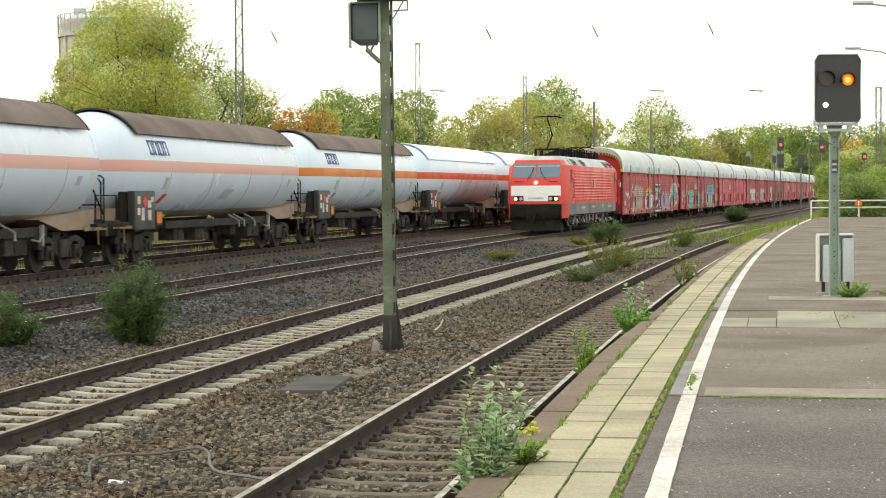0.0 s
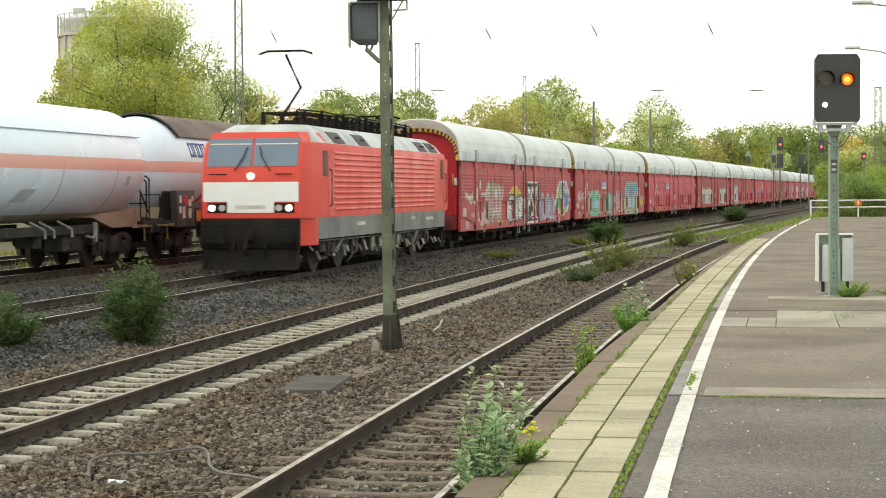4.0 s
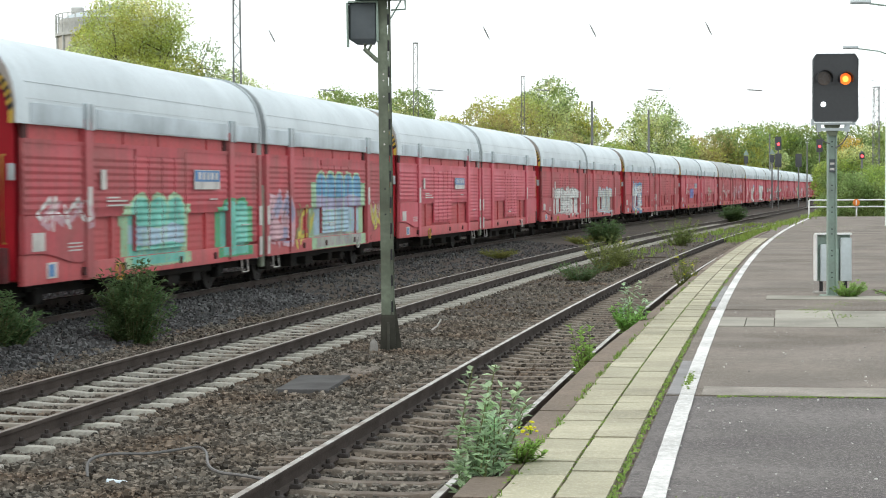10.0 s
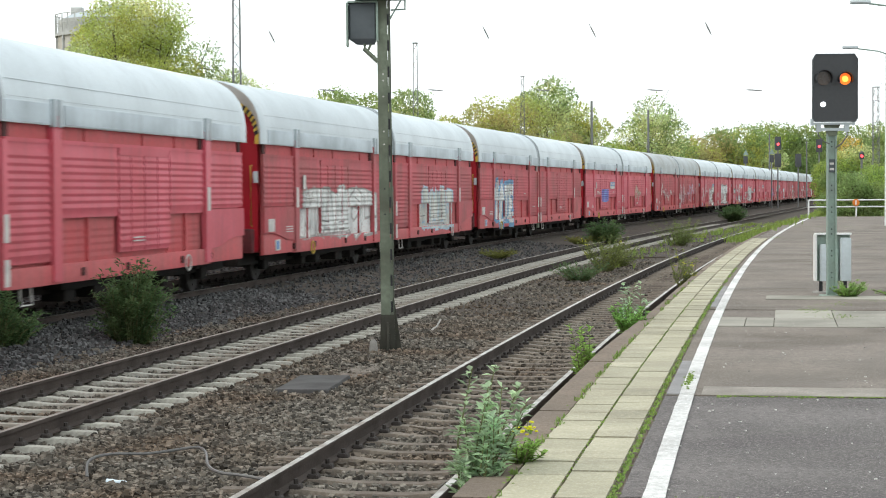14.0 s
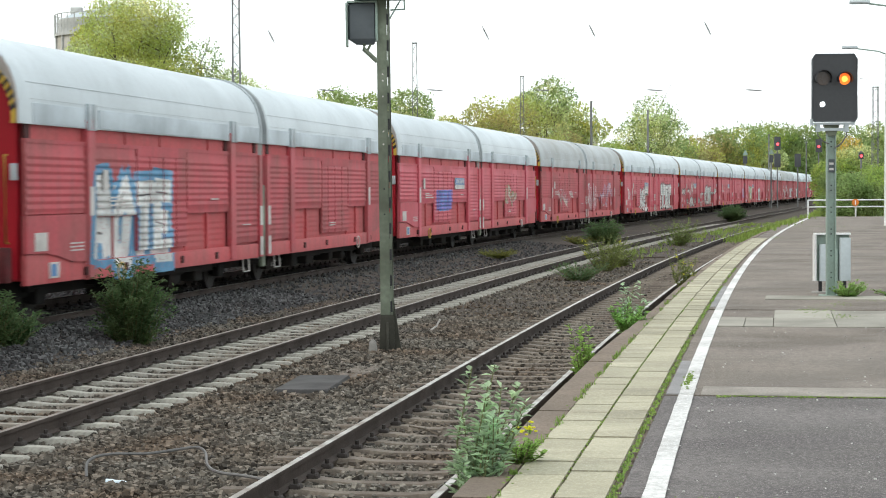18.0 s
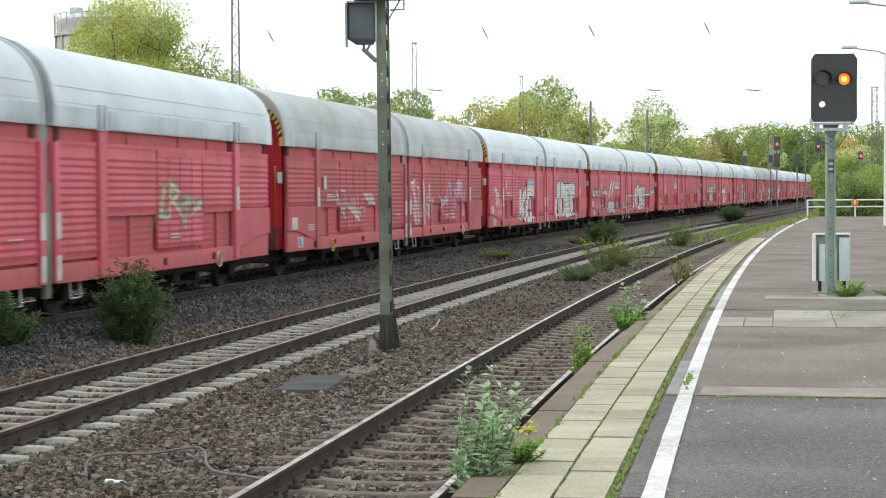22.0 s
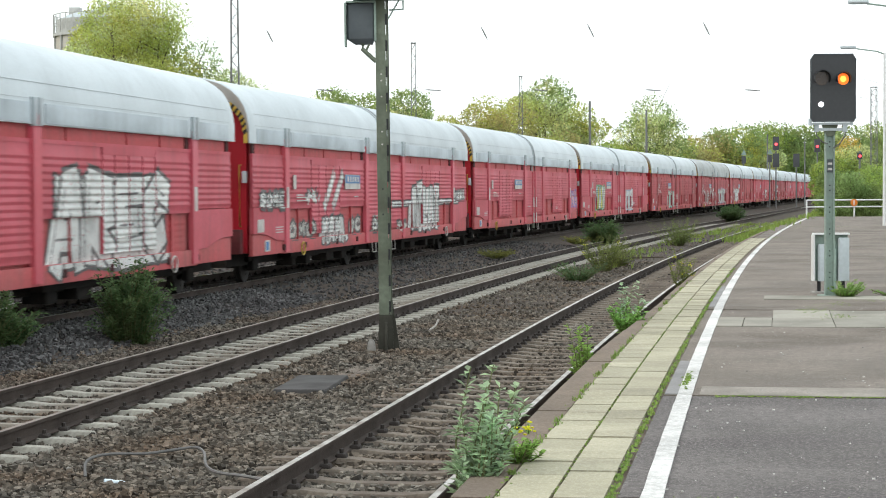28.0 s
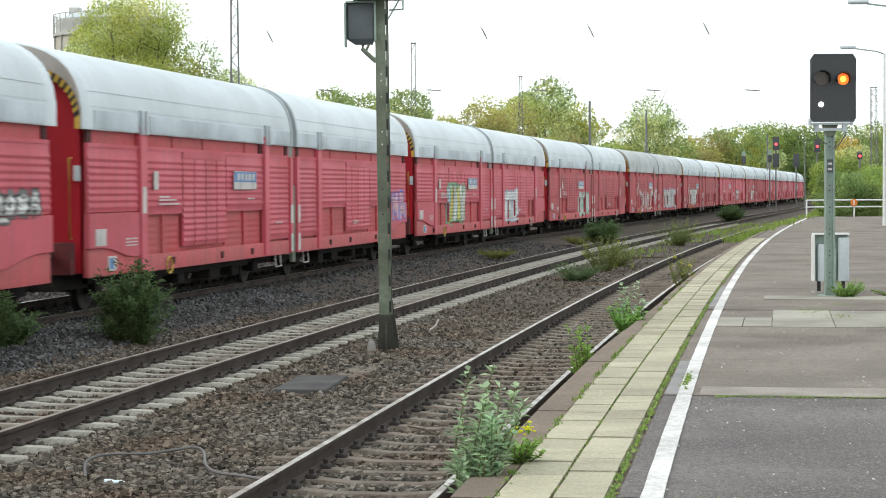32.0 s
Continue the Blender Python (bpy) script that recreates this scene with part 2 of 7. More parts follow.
# ---------------------------------------------------------------- the tracks' curves
CURVES = {1: (1214.754, -196.953, 1233.717, 0.0), 2: (1214.471, -196.827, 1238.229, 0.008), 3: (1216.980, -186.899, 1243.986, 0.162),
          4: (1216.980, -186.899, 1249.586, 0.35), 5: (1216.980, -186.899, 1253.9, 0.36)}


BEND_END = 310.0        # past here all tracks run straight on


def along(i, s, u=0.0, z=0.0):
    """Point at s metres along track i, u metres to its outer side, z over its rails."""
    cx, cy, r, dz = CURVES[i]
    a, e = math.pi - min(s, BEND_END) / r, max(0.0, s - BEND_END)
    return Vector((cx + (r + u) * math.cos(a) + e * math.sin(a), cy + (r + u) * math.sin(a) - e * math.cos(a), dz + z))


def stand(i, s, u=0.0, z=0.0):
    """Pose on track i: x along it, y to its outer side."""
    a = math.pi - min(s, BEND_END) / CURVES[i][2]
    m = Matrix(((math.sin(a), math.cos(a), 0), (-math.cos(a), math.sin(a), 0), (0, 0, 1))).to_4x4()
    m.translation = along(i, s, u, z)
    return m


def ribbon(i, prof, s0, s1, step, k=None, closed=True):
    """Profile of (u, z) drawn along track i."""
    sh = Shape()
    n = max(1, round((s1 - s0) / step))
    rings = [[along(i, s0 + (s1 - s0) * a / n, u, z) for u, z in prof] for a in range(n + 1)]
    sh.loft(rings, 0, closed, closed)
    if k:
        m = len(prof) if closed else len(prof) - 1
        for a in range(n):
            for j in range(m):
                sh.k[a * m + j] = k[j]
    return sh


# ---------------------------------------------------------------- ground, ballast, tracks
def u3(s):
    return 10.05 + (s - 240) * 0.0083


def bed_z(s, u):
    """Height of the ballast over the nearest track's rails, across all tracks."""
    a = u3(s)
    knots = [(-3, -0.3), (-1.25, -0.27), (-1.1, -0.222), (1.1, -0.222), (1.5, -0.215), (3.4, -0.215), (3.75, -0.228), (5.9, -0.228), (6.2, -0.215), (6.9, -0.22), (a - 1.6, -0.02), (a - 1.2, 0.0), (a + 1.2, 0.015), (a + 1.6, 0.02), (a + 4.0, 0.12), (a + 13, 0.13), (a + 14.5, 0.05), (a + 40, 0.0)]
    for (p, q), (p1, q1) in zip(knots, knots[1:]):
        if u <= p1:
            return q + (q1 - q) * max(0, (u - p) / (p1 - p))
    return knots[-1][1]


sh = Shape()
rings = [0, 6, 14, 25, 40, 60, 90, 130, 190, 280, 420, 700, 1200, 2200, 4000]
for r in rings[1:]:
    sh.v += [(r * math.cos(6.28318 * i / 48), 60 + r * math.sin(6.28318 * i / 48), -0.75) for i in range(48)]
sh.v.append((0, 60, -0.75))
for a in range(len(rings) - 2):
    for i in range(48):
        j = (i + 1) % 48
        sh.f.append((a * 48 + i, a * 48 + j, (a + 1) * 48 + j, (a + 1) * 48 + i))
sh.f += [(len(sh.v) - 1, i, (i + 1) % 48) for i in range(48)]
sh.k = [0] * len(sh.f)
solid("ground", sh, M_earth, "brown earth and rough grass around the railway", "ground", kind="structure")


def sheet(name, s0, s1, ds, us, zfun, m, label, cat, rough=0.0, lift=0.0):
    sh = Shape()
    n = round((s1 - s0) / ds)
    for a in range(n + 1):
        s = s0 + (s1 - s0) * a / n
        for u in us:
            p = along(1, s, u)
            z = zfun(s, u) + lift
            if rough:
                z += rough * (noise.noise(Vector((p.x * 0.9, p.y * 0.9, 1.3))) + 0.6 * noise.noise(Vector((p.x * 3.1, p.y * 3.1, 7.7))))
            sh.v.append((p.x, p.y, z))
    m_ = len(us)
    for a in range(n):
        for j in range(m_ - 1):
            sh.f.append((a * m_ + j, (a + 1) * m_ + j, (a + 1) * m_ + j + 1, a * m_ + j + 1))
    sh.k = [0] * len(sh.f)
    return solid(name, sh, m, label, cat, kind="structure")


US = [-3 + 0.4 * i for i in range(70)]
sheet("ballast_bed", 192, 300, 0.5, US, bed_z, M_ballast, "brown-grey crushed stone ballast under the railway tracks", "ballast", 0.025)
sheet("ballast_bed", -90, 192, 4.0, [-3 + 1.2 * i for i in range(25)], bed_z, M_ballast, "brown-grey crushed stone ballast under the railway tracks", "ballast", 0.01)
sheet("ballast_bed", 300, 840, 4.0, [-3 + 1.2 * i for i in range(25)], bed_z, M_ballast, "brown-grey crushed stone ballast under the railway tracks", "ballast", 0.01)

RAIL = [(-0.075, -0.172), (0.075, -0.172), (0.075, -0.160), (0.012, -0.140), (0.009, -0.045), (0.036, -0.034), (0.036, -0.004),
        (0.030, 0.0), (-0.030, 0.0), (-0.036, -0.004), (-0.036, -0.034), (-0.009, -0.045), (-0.012, -0.140), (-0.075, -0.160)]
RAILK = [0, 0, 0, 0, 0, 0, 0, 1, 0, 0, 0, 0, 0, 0]


def sleeper_mesh(name, m, w=0.26, l=2.6, waist=True):
    sh = Shape()
    half = l / 2
    ys = [(-half, 0.22, -0.19), (-half + 0.02, 0.26, -0.172), (-0.95, 0.28, -0.165), (-0.55, 0.28, -0.165), (-0.3, 0.26, -0.188), (0.3, 0.26, -0.188),
          (0.55, 0.28, -0.165), (0.95, 0.28, -0.165), (half - 0.02, 0.26, -0.172), (half, 0.22, -0.19)]
    if not waist:
        ys = [(-half, 0.24, -0.18), (-half + 0.02, 0.26, -0.172), (half - 0.02, 0.26, -0.172), (half, 0.24, -0.18)]
    rr = []
    for y, ww, zt in ys:
        t = ww * 0.5 * w / 0.26
        rr.append([(-t, y, -0.34), (t, y, -0.34), (t * 0.78, y, zt - 0.014), (t * 0.68, y, zt), (-t * 0.68, y, zt), (-t * 0.78, y, zt - 0.014)])
    sh.loft(rr)
    return sh.mesh(name, m, 40)


def fastening_mesh():
    sh = Shape()
    for y in (-0.7535, 0.7535):
        for d in (-0.115, 0.115):
            sh.box(-0.06, 0.06, y + d - 0.05, y + d + 0.05, -0.18, -0.125, c=0.015)
            sh.cyl((0, y + d, -0.13), (0, y + d, -0.085), 0.022, 6)
        sh.box(-0.08, 0.08, y - 0.085, y + 0.085, -0.176, -0.168)
    return sh.mesh("rail_fastening", M_clip)


FAST = fastening_mesh()


def railway(i, s0, s1, smesh, n0, n1, top, label, cant=0.0):
    tr = thing("railway_track", label, "railway track", "tracks", "structure")
    for y in (0.7535, -0.7535):
        lift = cant if y > 0 else 0
        part("rail", ribbon(i, [(y + u, z + lift) for u, z in RAIL], s0, s1, 2.0, RAILK), [M_rail_side, top], tr, "", 20)
    rest = Shape()
    rnd = random.Random(i)
    n = int((s1 - s0) / 0.6)
    for a in range(n):
        s = s0 + 0.3 + a * 0.6
        m = stand(i, s, rnd.uniform(-0.02, 0.02), cant * 0.5 + rnd.uniform(-0.006, 0.004)) @ pose(0, 0, 0, math.degrees(cant / 1.5), 0, rnd.uniform(-0.5, 0.5))
        if n0 <= s <= n1:
            part("sleeper", smesh, None, tr, at=m)
            part("rail_fastening", FAST, None, tr, at=m)
        elif s < 330:
            rest.add([m @ Vector(p) for p in [(-0.13, -1.3, -0.3), (0.13, -1.3, -0.3), (0.13, 1.3, -0.3), (-0.13, 1.3, -0.3), (-0.09, -1.3, -0.17), (0.09, -1.3, -0.17), (0.09, 1.3, -0.17), (-0.09, 1.3, -0.17)]],
                     [(4, 5, 6, 7), (0, 1, 5, 4), (1, 2, 6, 5), (2, 3, 7, 6), (3, 0, 4, 7)])
    if rest.v:
        ob = part("sleepers", rest, smesh.materials[0], tr)
        ob["kind"] = "stuff"
    return tr


SL_NEW = sleeper_mesh("sleeper", M_sleeper, w=0.195, l=2.4)
SL_OLD = sleeper_mesh("sleeper_worn", M_sleeper_old, w=0.21)
SL_DARK = sleeper_mesh("sleeper_dark_straight", M_sleeper_dark, waist=False)

# ---------------------------------------------------------------- platform
PZ = 0.3214


def edge_u(s):
    x = (s - 250) / 50
    return -1.27 + 0.1 * x + (0.07 * x * x if x > 0 else 0) + 0.15 * min(1, max(0, (230 - s) / 9))


def slab_u(s):
    x = (s - 250) / 50
    return 0.028 * x * x + 0.119 * x - 1.416


def tile_u(s):
    x = (s - 250) / 50
    return 0.09 * x * x + 0.235 * x - 2.079


def line_u(s):
    x = (s - 250) / 50
    return 0.078 * x ** 3 + 0.113 * x * x + 0.305 * x - 2.283


def band(fa, fb, z0, z1, s0, s1, step, sh=None, dz=None):
    """Solid strip between two lateral lines."""
    sh = sh or Shape()
    n = max(1, math.ceil((s1 - s0) / step))
    rr = []
    for a in range(n + 1):
        s = s0 + (s1 - s0) * a / n
        ua, ub = fa(s), fb(s)
        h = dz(s) if dz else 0
        rr.append([along(1, s, ua, z0), along(1, s, ub, z0), along(1, s, ub, z1 + h), along(1, s, ua, z1 + h)])
    return sh.loft(rr)


P0, P1 = 186.0, 331.0
platform = thing("platform", "worn grey asphalt station platform with pale slab edge", "platform", kind="structure")
# asphalt in fields, parted by cross joints
joints = [P0, 197.5, 210.15, 216.1, 225.05, 228.85, 240.2, 251.0, 262.5, 274.0, 285.5, 295.2, 308.0, 320.0, P1]
for a, b in zip(joints, joints[1:]):
    if abs(a - 225.05) < 0.01:
        continue
    sag = random.Random(int(a)).uniform(-0.006, 0.006)
    part("asphalt_field", band(lambda s: tile_u(s) - 0.06 if s < 273.6 else edge_u(s) - 0.2, lambda s: -16.0, -0.6, PZ + sag, a + 0.025, b - 0.025, 3.0), M_asphalt_dark if a < 216 else M_asphalt, platform, smooth=0)
part("subbase", band(lambda s: edge_u(s) - 0.03, lambda s: -16.0, -0.7, PZ - 0.03, P0, P1, 3.0), M_kerb, platform, smooth=0)
a = P0
kerb_rnd = random.Random(5)
while a < 329:
    b = a + 2.4
    part("edge_stone", band(edge_u, lambda s: slab_u(s) + 0.02, -0.4, PZ + kerb_rnd.uniform(-0.012, 0.004), a + 0.012, b - 0.012, 1.2), M_kerb, platform, smooth=0)
    a = b
a = 203.0
while a < 273.0:
    pitch = kerb_rnd.uniform(0.50, 0.63)
    for row in (0, 1):
        gap = kerb_rnd.choice([0.006, 0.01, 0.02])
        fa = (lambda s: slab_u(s)) if row == 0 else (lambda s: (slab_u(s) + tile_u(s)) / 2 - 0.012)
        fb = (lambda s: (slab_u(s) + tile_u(s)) / 2 + 0.012) if row == 0 else (lambda s: tile_u(s) + 0.02)
        h = kerb_rnd.uniform(-0.004, 0.007)
        part("edge_slab", band(fa, fb, PZ - 0.12, PZ + 0.008 + h, a + gap + 0.17 * row, a + pitch - 0.006 + 0.17 * row, 0.7), M_slab, platform, smooth=0)
    a += pitch
# paving strip across the platform
a = -2.45
k = 0
while a > -14:
    w = (0.42 if a > -3.28 else 0.9)
    for r, (sa, sb) in enumerate(((225.1, 226.9), (226.95, 228.8))):
        if a > -3.28 and r == 1:
            continue
        part("paving_slab", band(lambda s, q=a: q, lambda s, q=a: q - w + 0.012, PZ - 0.1, PZ + 0.006 + kerb_rnd.uniform(-0.004, 0.006), sa, sb, 2), M_paving, platform, smooth=0)
    a -= w
part("asphalt_field", band(lambda s: tile_u(s) - 0.06, lambda s: -3.3, -0.6, PZ - 0.004, 226.95, 228.83, 2), M_asphalt, platform, smooth=0)
part("asphalt_field", band(lambda s: tile_u(s) - 0.06, lambda s: -2.42, -0.6, PZ - 0.003, 225.07, 226.93, 2), M_asphalt, platform, smooth=0)
part("asphalt_patch", band(lambda s: tile_u(s) - 0.07, lambda s: line_u(s) + 0.06, PZ - 0.02, PZ + 0.012, 216.15, 219.6, 1), M_asphalt_grey, platform, smooth=0)
part("asphalt_patch", band(lambda s: tile_u(s) - 0.05, lambda s: line_u(s) + 0.08, PZ - 0.02, PZ + 0.011, 229.5, 236.0, 1), M_asphalt_grey, platform, smooth=0)
for u0, u1, q in ((-2.6, -4.9, 0.75), (-4.9, -7.6, 0.5), (-7.6, -12.0, 0.35)):
    part("worn_strip", band(lambda s, q=u0: q, lambda s, q=u1: q, PZ - 0.02, PZ + 0.0085, 216.14, 216.14 + q, 2), M_asphalt_worn, platform, smooth=0)
for k, (s0, s1) in enumerate([(200, 216.08), (216.14, 229), (229.02, 262), (262.02, 325)]):
    part("white_line", band(lambda s: line_u(s) + 0.071 + 0.007 * noise.noise(Vector((s * 4.3, 4, 0))), lambda s: line_u(s) - 0.071 + 0.007 * noise.noise(Vector((s * 4.3, 9, 0))), PZ - 0.01, PZ + 0.014, s0, s1, 0.3), M_white_line, platform, "worn white painted safety line", 0)
part("concrete_footing", band(lambda s: -3.1, lambda s: -6.2, PZ - 0.1, PZ + 0.02, 231.6, 232.7, 2), M_paving, platform, smooth=0)


def tuft_shape(sh, base, rnd, n, h, r, w=0.012, lean=0.5):
    """Blades of grass or weed."""
    for _ in range(n):
        a, d = rnd.uniform(0, 6.283), r * math.sqrt(rnd.random())
        p = Vector(base) + Vector((d * math.cos(a), d * math.sin(a), 0))
        hh, b = h * rnd.uniform(0.4, 1.1), rnd.uniform(0, 6.283)
        o = Vector((math.cos(b), math.sin(b), 0)) * hh * lean * rnd.random()
        s = Vector((-math.sin(b), math.cos(b), 0)) * w
        sh.add([p - s, p + s, p + o * 0.5 + Vector((0, 0, hh * 0.6)) + s * 0.7, p + o * 0.5 + Vector((0, 0, hh * 0.6)) - s * 0.7, p + o + Vector((0, 0, hh))],
               [(0, 1, 2, 3), (3, 2, 4)])

# ---------------------------------------------------------------- vehicle materials
M_red = mat("wagon_red", (0.61, 0.098, 0.138), 0.55, grain=0.12, scale=14, stain=0.3, stain_scale=0.7, streak=0.22, col2=(0.50, 0.10, 0.11), rand=0.05)
M_red_low = mat("wagon_red_dusty", (0.55, 0.082, 0.092), 0.65, grain=0.2, scale=14, stain=0.4, stain_scale=0.9, streak=0.35, col2=(0.46, 0.13, 0.13))
# end wall crimson carries the shade of the gap between wagons in its colour
M_red_end_shaded = mat("wagon_end_red_shaded", (0.43, 0.012, 0.026), 0.5, grain=0.08, stain=0.2, stain_scale=0.8)
M_roof = mat("wagon_roof_grey", (0.62, 0.685, 0.72), 0.45, grain=0.08, scale=18, stain=0.3, stain_scale=0.5, streak=0.08, col2=(0.52, 0.57, 0.595), rand=0.06)
M_red_dull = mat("wagon_red_dull", (0.54, 0.088, 0.108), 0.65, grain=0.2, scale=14, stain=0.4, stain_scale=0.8, streak=0.35, col2=(0.36, 0.13, 0.125), rand=0.05)
M_roof_dull = mat("wagon_roof_dull", (0.49, 0.525, 0.535), 0.6, grain=0.12, scale=18, stain=0.4, stain_scale=0.5, streak=0.15, col2=(0.38, 0.38, 0.36))
M_seam = mat("wagon_roof_seam", (0.58, 0.64, 0.675), 0.5, grain=0.1, stain=0.3)
M_roof_skirt = mat("wagon_roof_skirt", (0.53, 0.60, 0.645), 0.5, grain=0.1, scale=12, stain=0.35, stain_scale=0.6, streak=0.15)
M_roof_trim = mat("wagon_roof_trim", (0.47, 0.52, 0.545), 0.5, grain=0.1, stain=0.3)
M_hood_lip = mat("hood_lip_grey", (0.48, 0.475, 0.45), 0.65, grain=0.15, scale=10, stain=0.5, stain_scale=1.0, col2=(0.30, 0.285, 0.26))
M_bellow = mat("bellow_grey", (0.30, 0.295, 0.28), 0.8, grain=0.2, scale=10, stain=0.4)
M_under = mat("underframe_black", (0.014, 0.013, 0.012), 0.85, grain=0.3, scale=12, stain=0.5, stain_scale=1.5, col2=(0.036, 0.03, 0.026), spec=0.15)
M_bogie = mat("bogie_dusty_black", (0.034, 0.034, 0.034), 0.85, grain=0.35, scale=14, stain=0.6, stain_scale=2.0, col2=(0.085, 0.077, 0.068), spec=0.2)
M_bogie_wheel = mat("wheel_dusty", (0.05, 0.044, 0.039), 0.8, metal=0.1, grain=0.25, scale=15, stain=0.5, stain_scale=3, col2=(0.09, 0.075, 0.06))
M_yellow_worn = mat("worn_yellow", (0.30, 0.22, 0.08), 0.7, grain=0.3, stain=0.5, stain_scale=4, col2=(0.12, 0.09, 0.06))
M_tank_grey = mat("tank_faded_grey", (0.50, 0.56, 0.61), 0.5, grain=0.1, stain=0.3)
M_wheel = mat("wheel_steel", (0.03, 0.026, 0.023), 0.8, metal=0.1, grain=0.25, scale=15, stain=0.4)
M_yellow = mat("yellow_paint", (0.58, 0.40, 0.06), 0.6, grain=0.15, stain=0.3)
M_label = mat("white_label", (0.66, 0.63, 0.60), 0.6, grain=0.15, scale=30, stain=0.3, stain_scale=3)
# dark red of the sill catches, and of slots with their shade painted in
M_dark_red = mat("dark_red_slot_catch", (0.075, 0.02, 0.02), 0.8, grain=0.2)
M_maroon = mat("dirty_maroon", (0.14, 0.022, 0.026), 0.75, grain=0.25, scale=12, stain=0.5, stain_scale=2.0, col2=(0.05, 0.03, 0.028))
M_sign_blue = mat("sign_blue", (0.10, 0.25, 0.52), 0.5, grain=0.1)
M_loco_red = mat("loco_red", (0.72, 0.056, 0.046), 0.42, grain=0.06, scale=16, stain=0.22, stain_scale=0.6, col2=(0.60, 0.08, 0.045))
# body red made lighter, so the ribs' highlights are partly in the colour
M_loco_rib_lit = mat("loco_rib_lit", (0.76, 0.080, 0.055), 0.4, grain=0.06, stain=0.2)
M_front_white = mat("loco_front_white", (0.86, 0.90, 0.93), 0.4, grain=0.05, stain=0.15, stain_scale=1.2, col2=(0.74, 0.76, 0.77))
M_emblem = mat("faded_emblem", (0.66, 0.46, 0.42), 0.5, grain=0.2, scale=20, stain=0.5, stain_scale=6.0)
M_loco_grey = mat("loco_grey", (0.215, 0.235, 0.24), 0.5, grain=0.1, stain=0.35, stain_scale=1.0, streak=0.2)
M_loco_roof = mat("loco_roof", (0.50, 0.55, 0.58), 0.5, grain=0.1, stain=0.3, streak=0.1)
# blue base colour paints the sky's reflection into the windscreen
M_glass_sky = mat("cab_glass_sky_tint", (0.12, 0.18, 0.26), 0.12, grain=0.0, stain=0.1, spec=0.8)
M_side_glass = mat("cab_side_glass", (0.03, 0.028, 0.025), 0.35, grain=0.0, stain=0.1, spec=0.15)
M_grille = mat("dark_grille", (0.05, 0.052, 0.055), 0.6, grain=0.2)
M_headlight = mat("headlight", (1, 1, 0.95), 0.2, emit=(1.0, 0.97, 0.86, 1.6))
M_tank = mat("tank_white", (0.72, 0.85, 1.0), 0.3, grain=0.02, scale=10, stain=0.2, stain_scale=0.35, streak=0.04, col2=(0.64, 0.75, 0.85), rand=0.03)
M_tank_beige = mat("tank_soiled", (0.55, 0.50, 0.43), 0.55, grain=0.15, stain=0.4, stain_scale=0.8, streak=0.3)
M_shield = mat("sunshield_brown", (0.155, 0.108, 0.092), 0.6, grain=0.15, scale=10, stain=0.3, stain_scale=0.6)
M_stripe_pale = mat("stripe_faded_orange", (0.80, 0.45, 0.40), 0.45, grain=0.1, stain=0.4, stain_scale=0.5, col2=(0.76, 0.50, 0.45))
M_stripe_bright = mat("stripe_orange", (0.80, 0.27, 0.07), 0.45, grain=0.08, stain=0.25, stain_scale=0.6)
M_stripe_red = mat("stripe_red_orange", (0.78, 0.13, 0.05), 0.4, grain=0.05, stain=0.2)
M_blue_mark = mat("blue_mark", (0.05, 0.10, 0.27), 0.5)
M_beige = mat("saddle_beige", (0.36, 0.28, 0.215), 0.7, grain=0.2, stain=0.5, stain_scale=1.2)
PAINT = {n: mat("spray_" + n, c, 0.6, grain=0.15, scale=14, stain=0.35, stain_scale=1.6) for n, c in dict(
    white=(0.80, 0.80, 0.78), pale=(0.62, 0.62, 0.57), smoke=(0.13, 0.12, 0.12), sea=(0.14, 0.34, 0.55), grey=(0.40, 0.39, 0.37), black=(0.03, 0.03, 0.032), teal=(0.20, 0.60, 0.50), green=(0.10, 0.40, 0.19), blue=(0.12, 0.27, 0.55),
    sky=(0.42, 0.58, 0.70), lilac=(0.40, 0.38, 0.55), pink=(0.66, 0.40, 0.45), yellow=(0.70, 0.60, 0.10), olive=(0.34, 0.32, 0.14), mint=(0.42, 0.62, 0.38), lime=(0.35, 0.55, 0.12), violet=(0.20, 0.20, 0.60), beige=(0.56, 0.50, 0.44), maroon=(0.36, 0.10, 0.10)).items()}

UNIT = 28.65
SIDE = 1.5


def mirrored(sg, d0, d1):
    return (sg * d0, sg * d1) if sg > 0 else (sg * d1, sg * d0)


RIB = 0.122


def ribbed(x0, x1, z0, z1, pitch=RIB, y=SIDE, deep=0.016):
    """Pressed side panel with level ribs, on the near side."""
    prof = [(-y + 0.05, z0), (-y, z0)]
    z = 0.14 + pitch * math.ceil((z0 + 0.04 - 0.14) / pitch)
    while z + pitch <= z1 - 0.02:
        prof += [(-y, z), (-y - deep, z + 0.028), (-y - deep, z + 0.052), (-y, z + 0.098)]
        z += pitch
    prof += [(-y, z1), (-y + 0.05, z1)]
    sh = Shape()
    sh.prism(list(reversed(prof)), x0, x1)
    return sh


def roof_line(y0=1.53, zb=3.25, zs=3.62, top=4.78, n=16, inset=0.0):
    pts = [(-y0, zb), (-y0, zs)]
    for a in range(1, n):
        th = math.pi * a / n
        c, s = math.cos(math.pi - th), math.sin(th)
        pts.append((y0 * 0.985 * math.copysign(abs(c) ** 0.9, c), zs + (top - zs) * s ** 0.86))
    return pts + [(y0, zs), (y0, zb)]


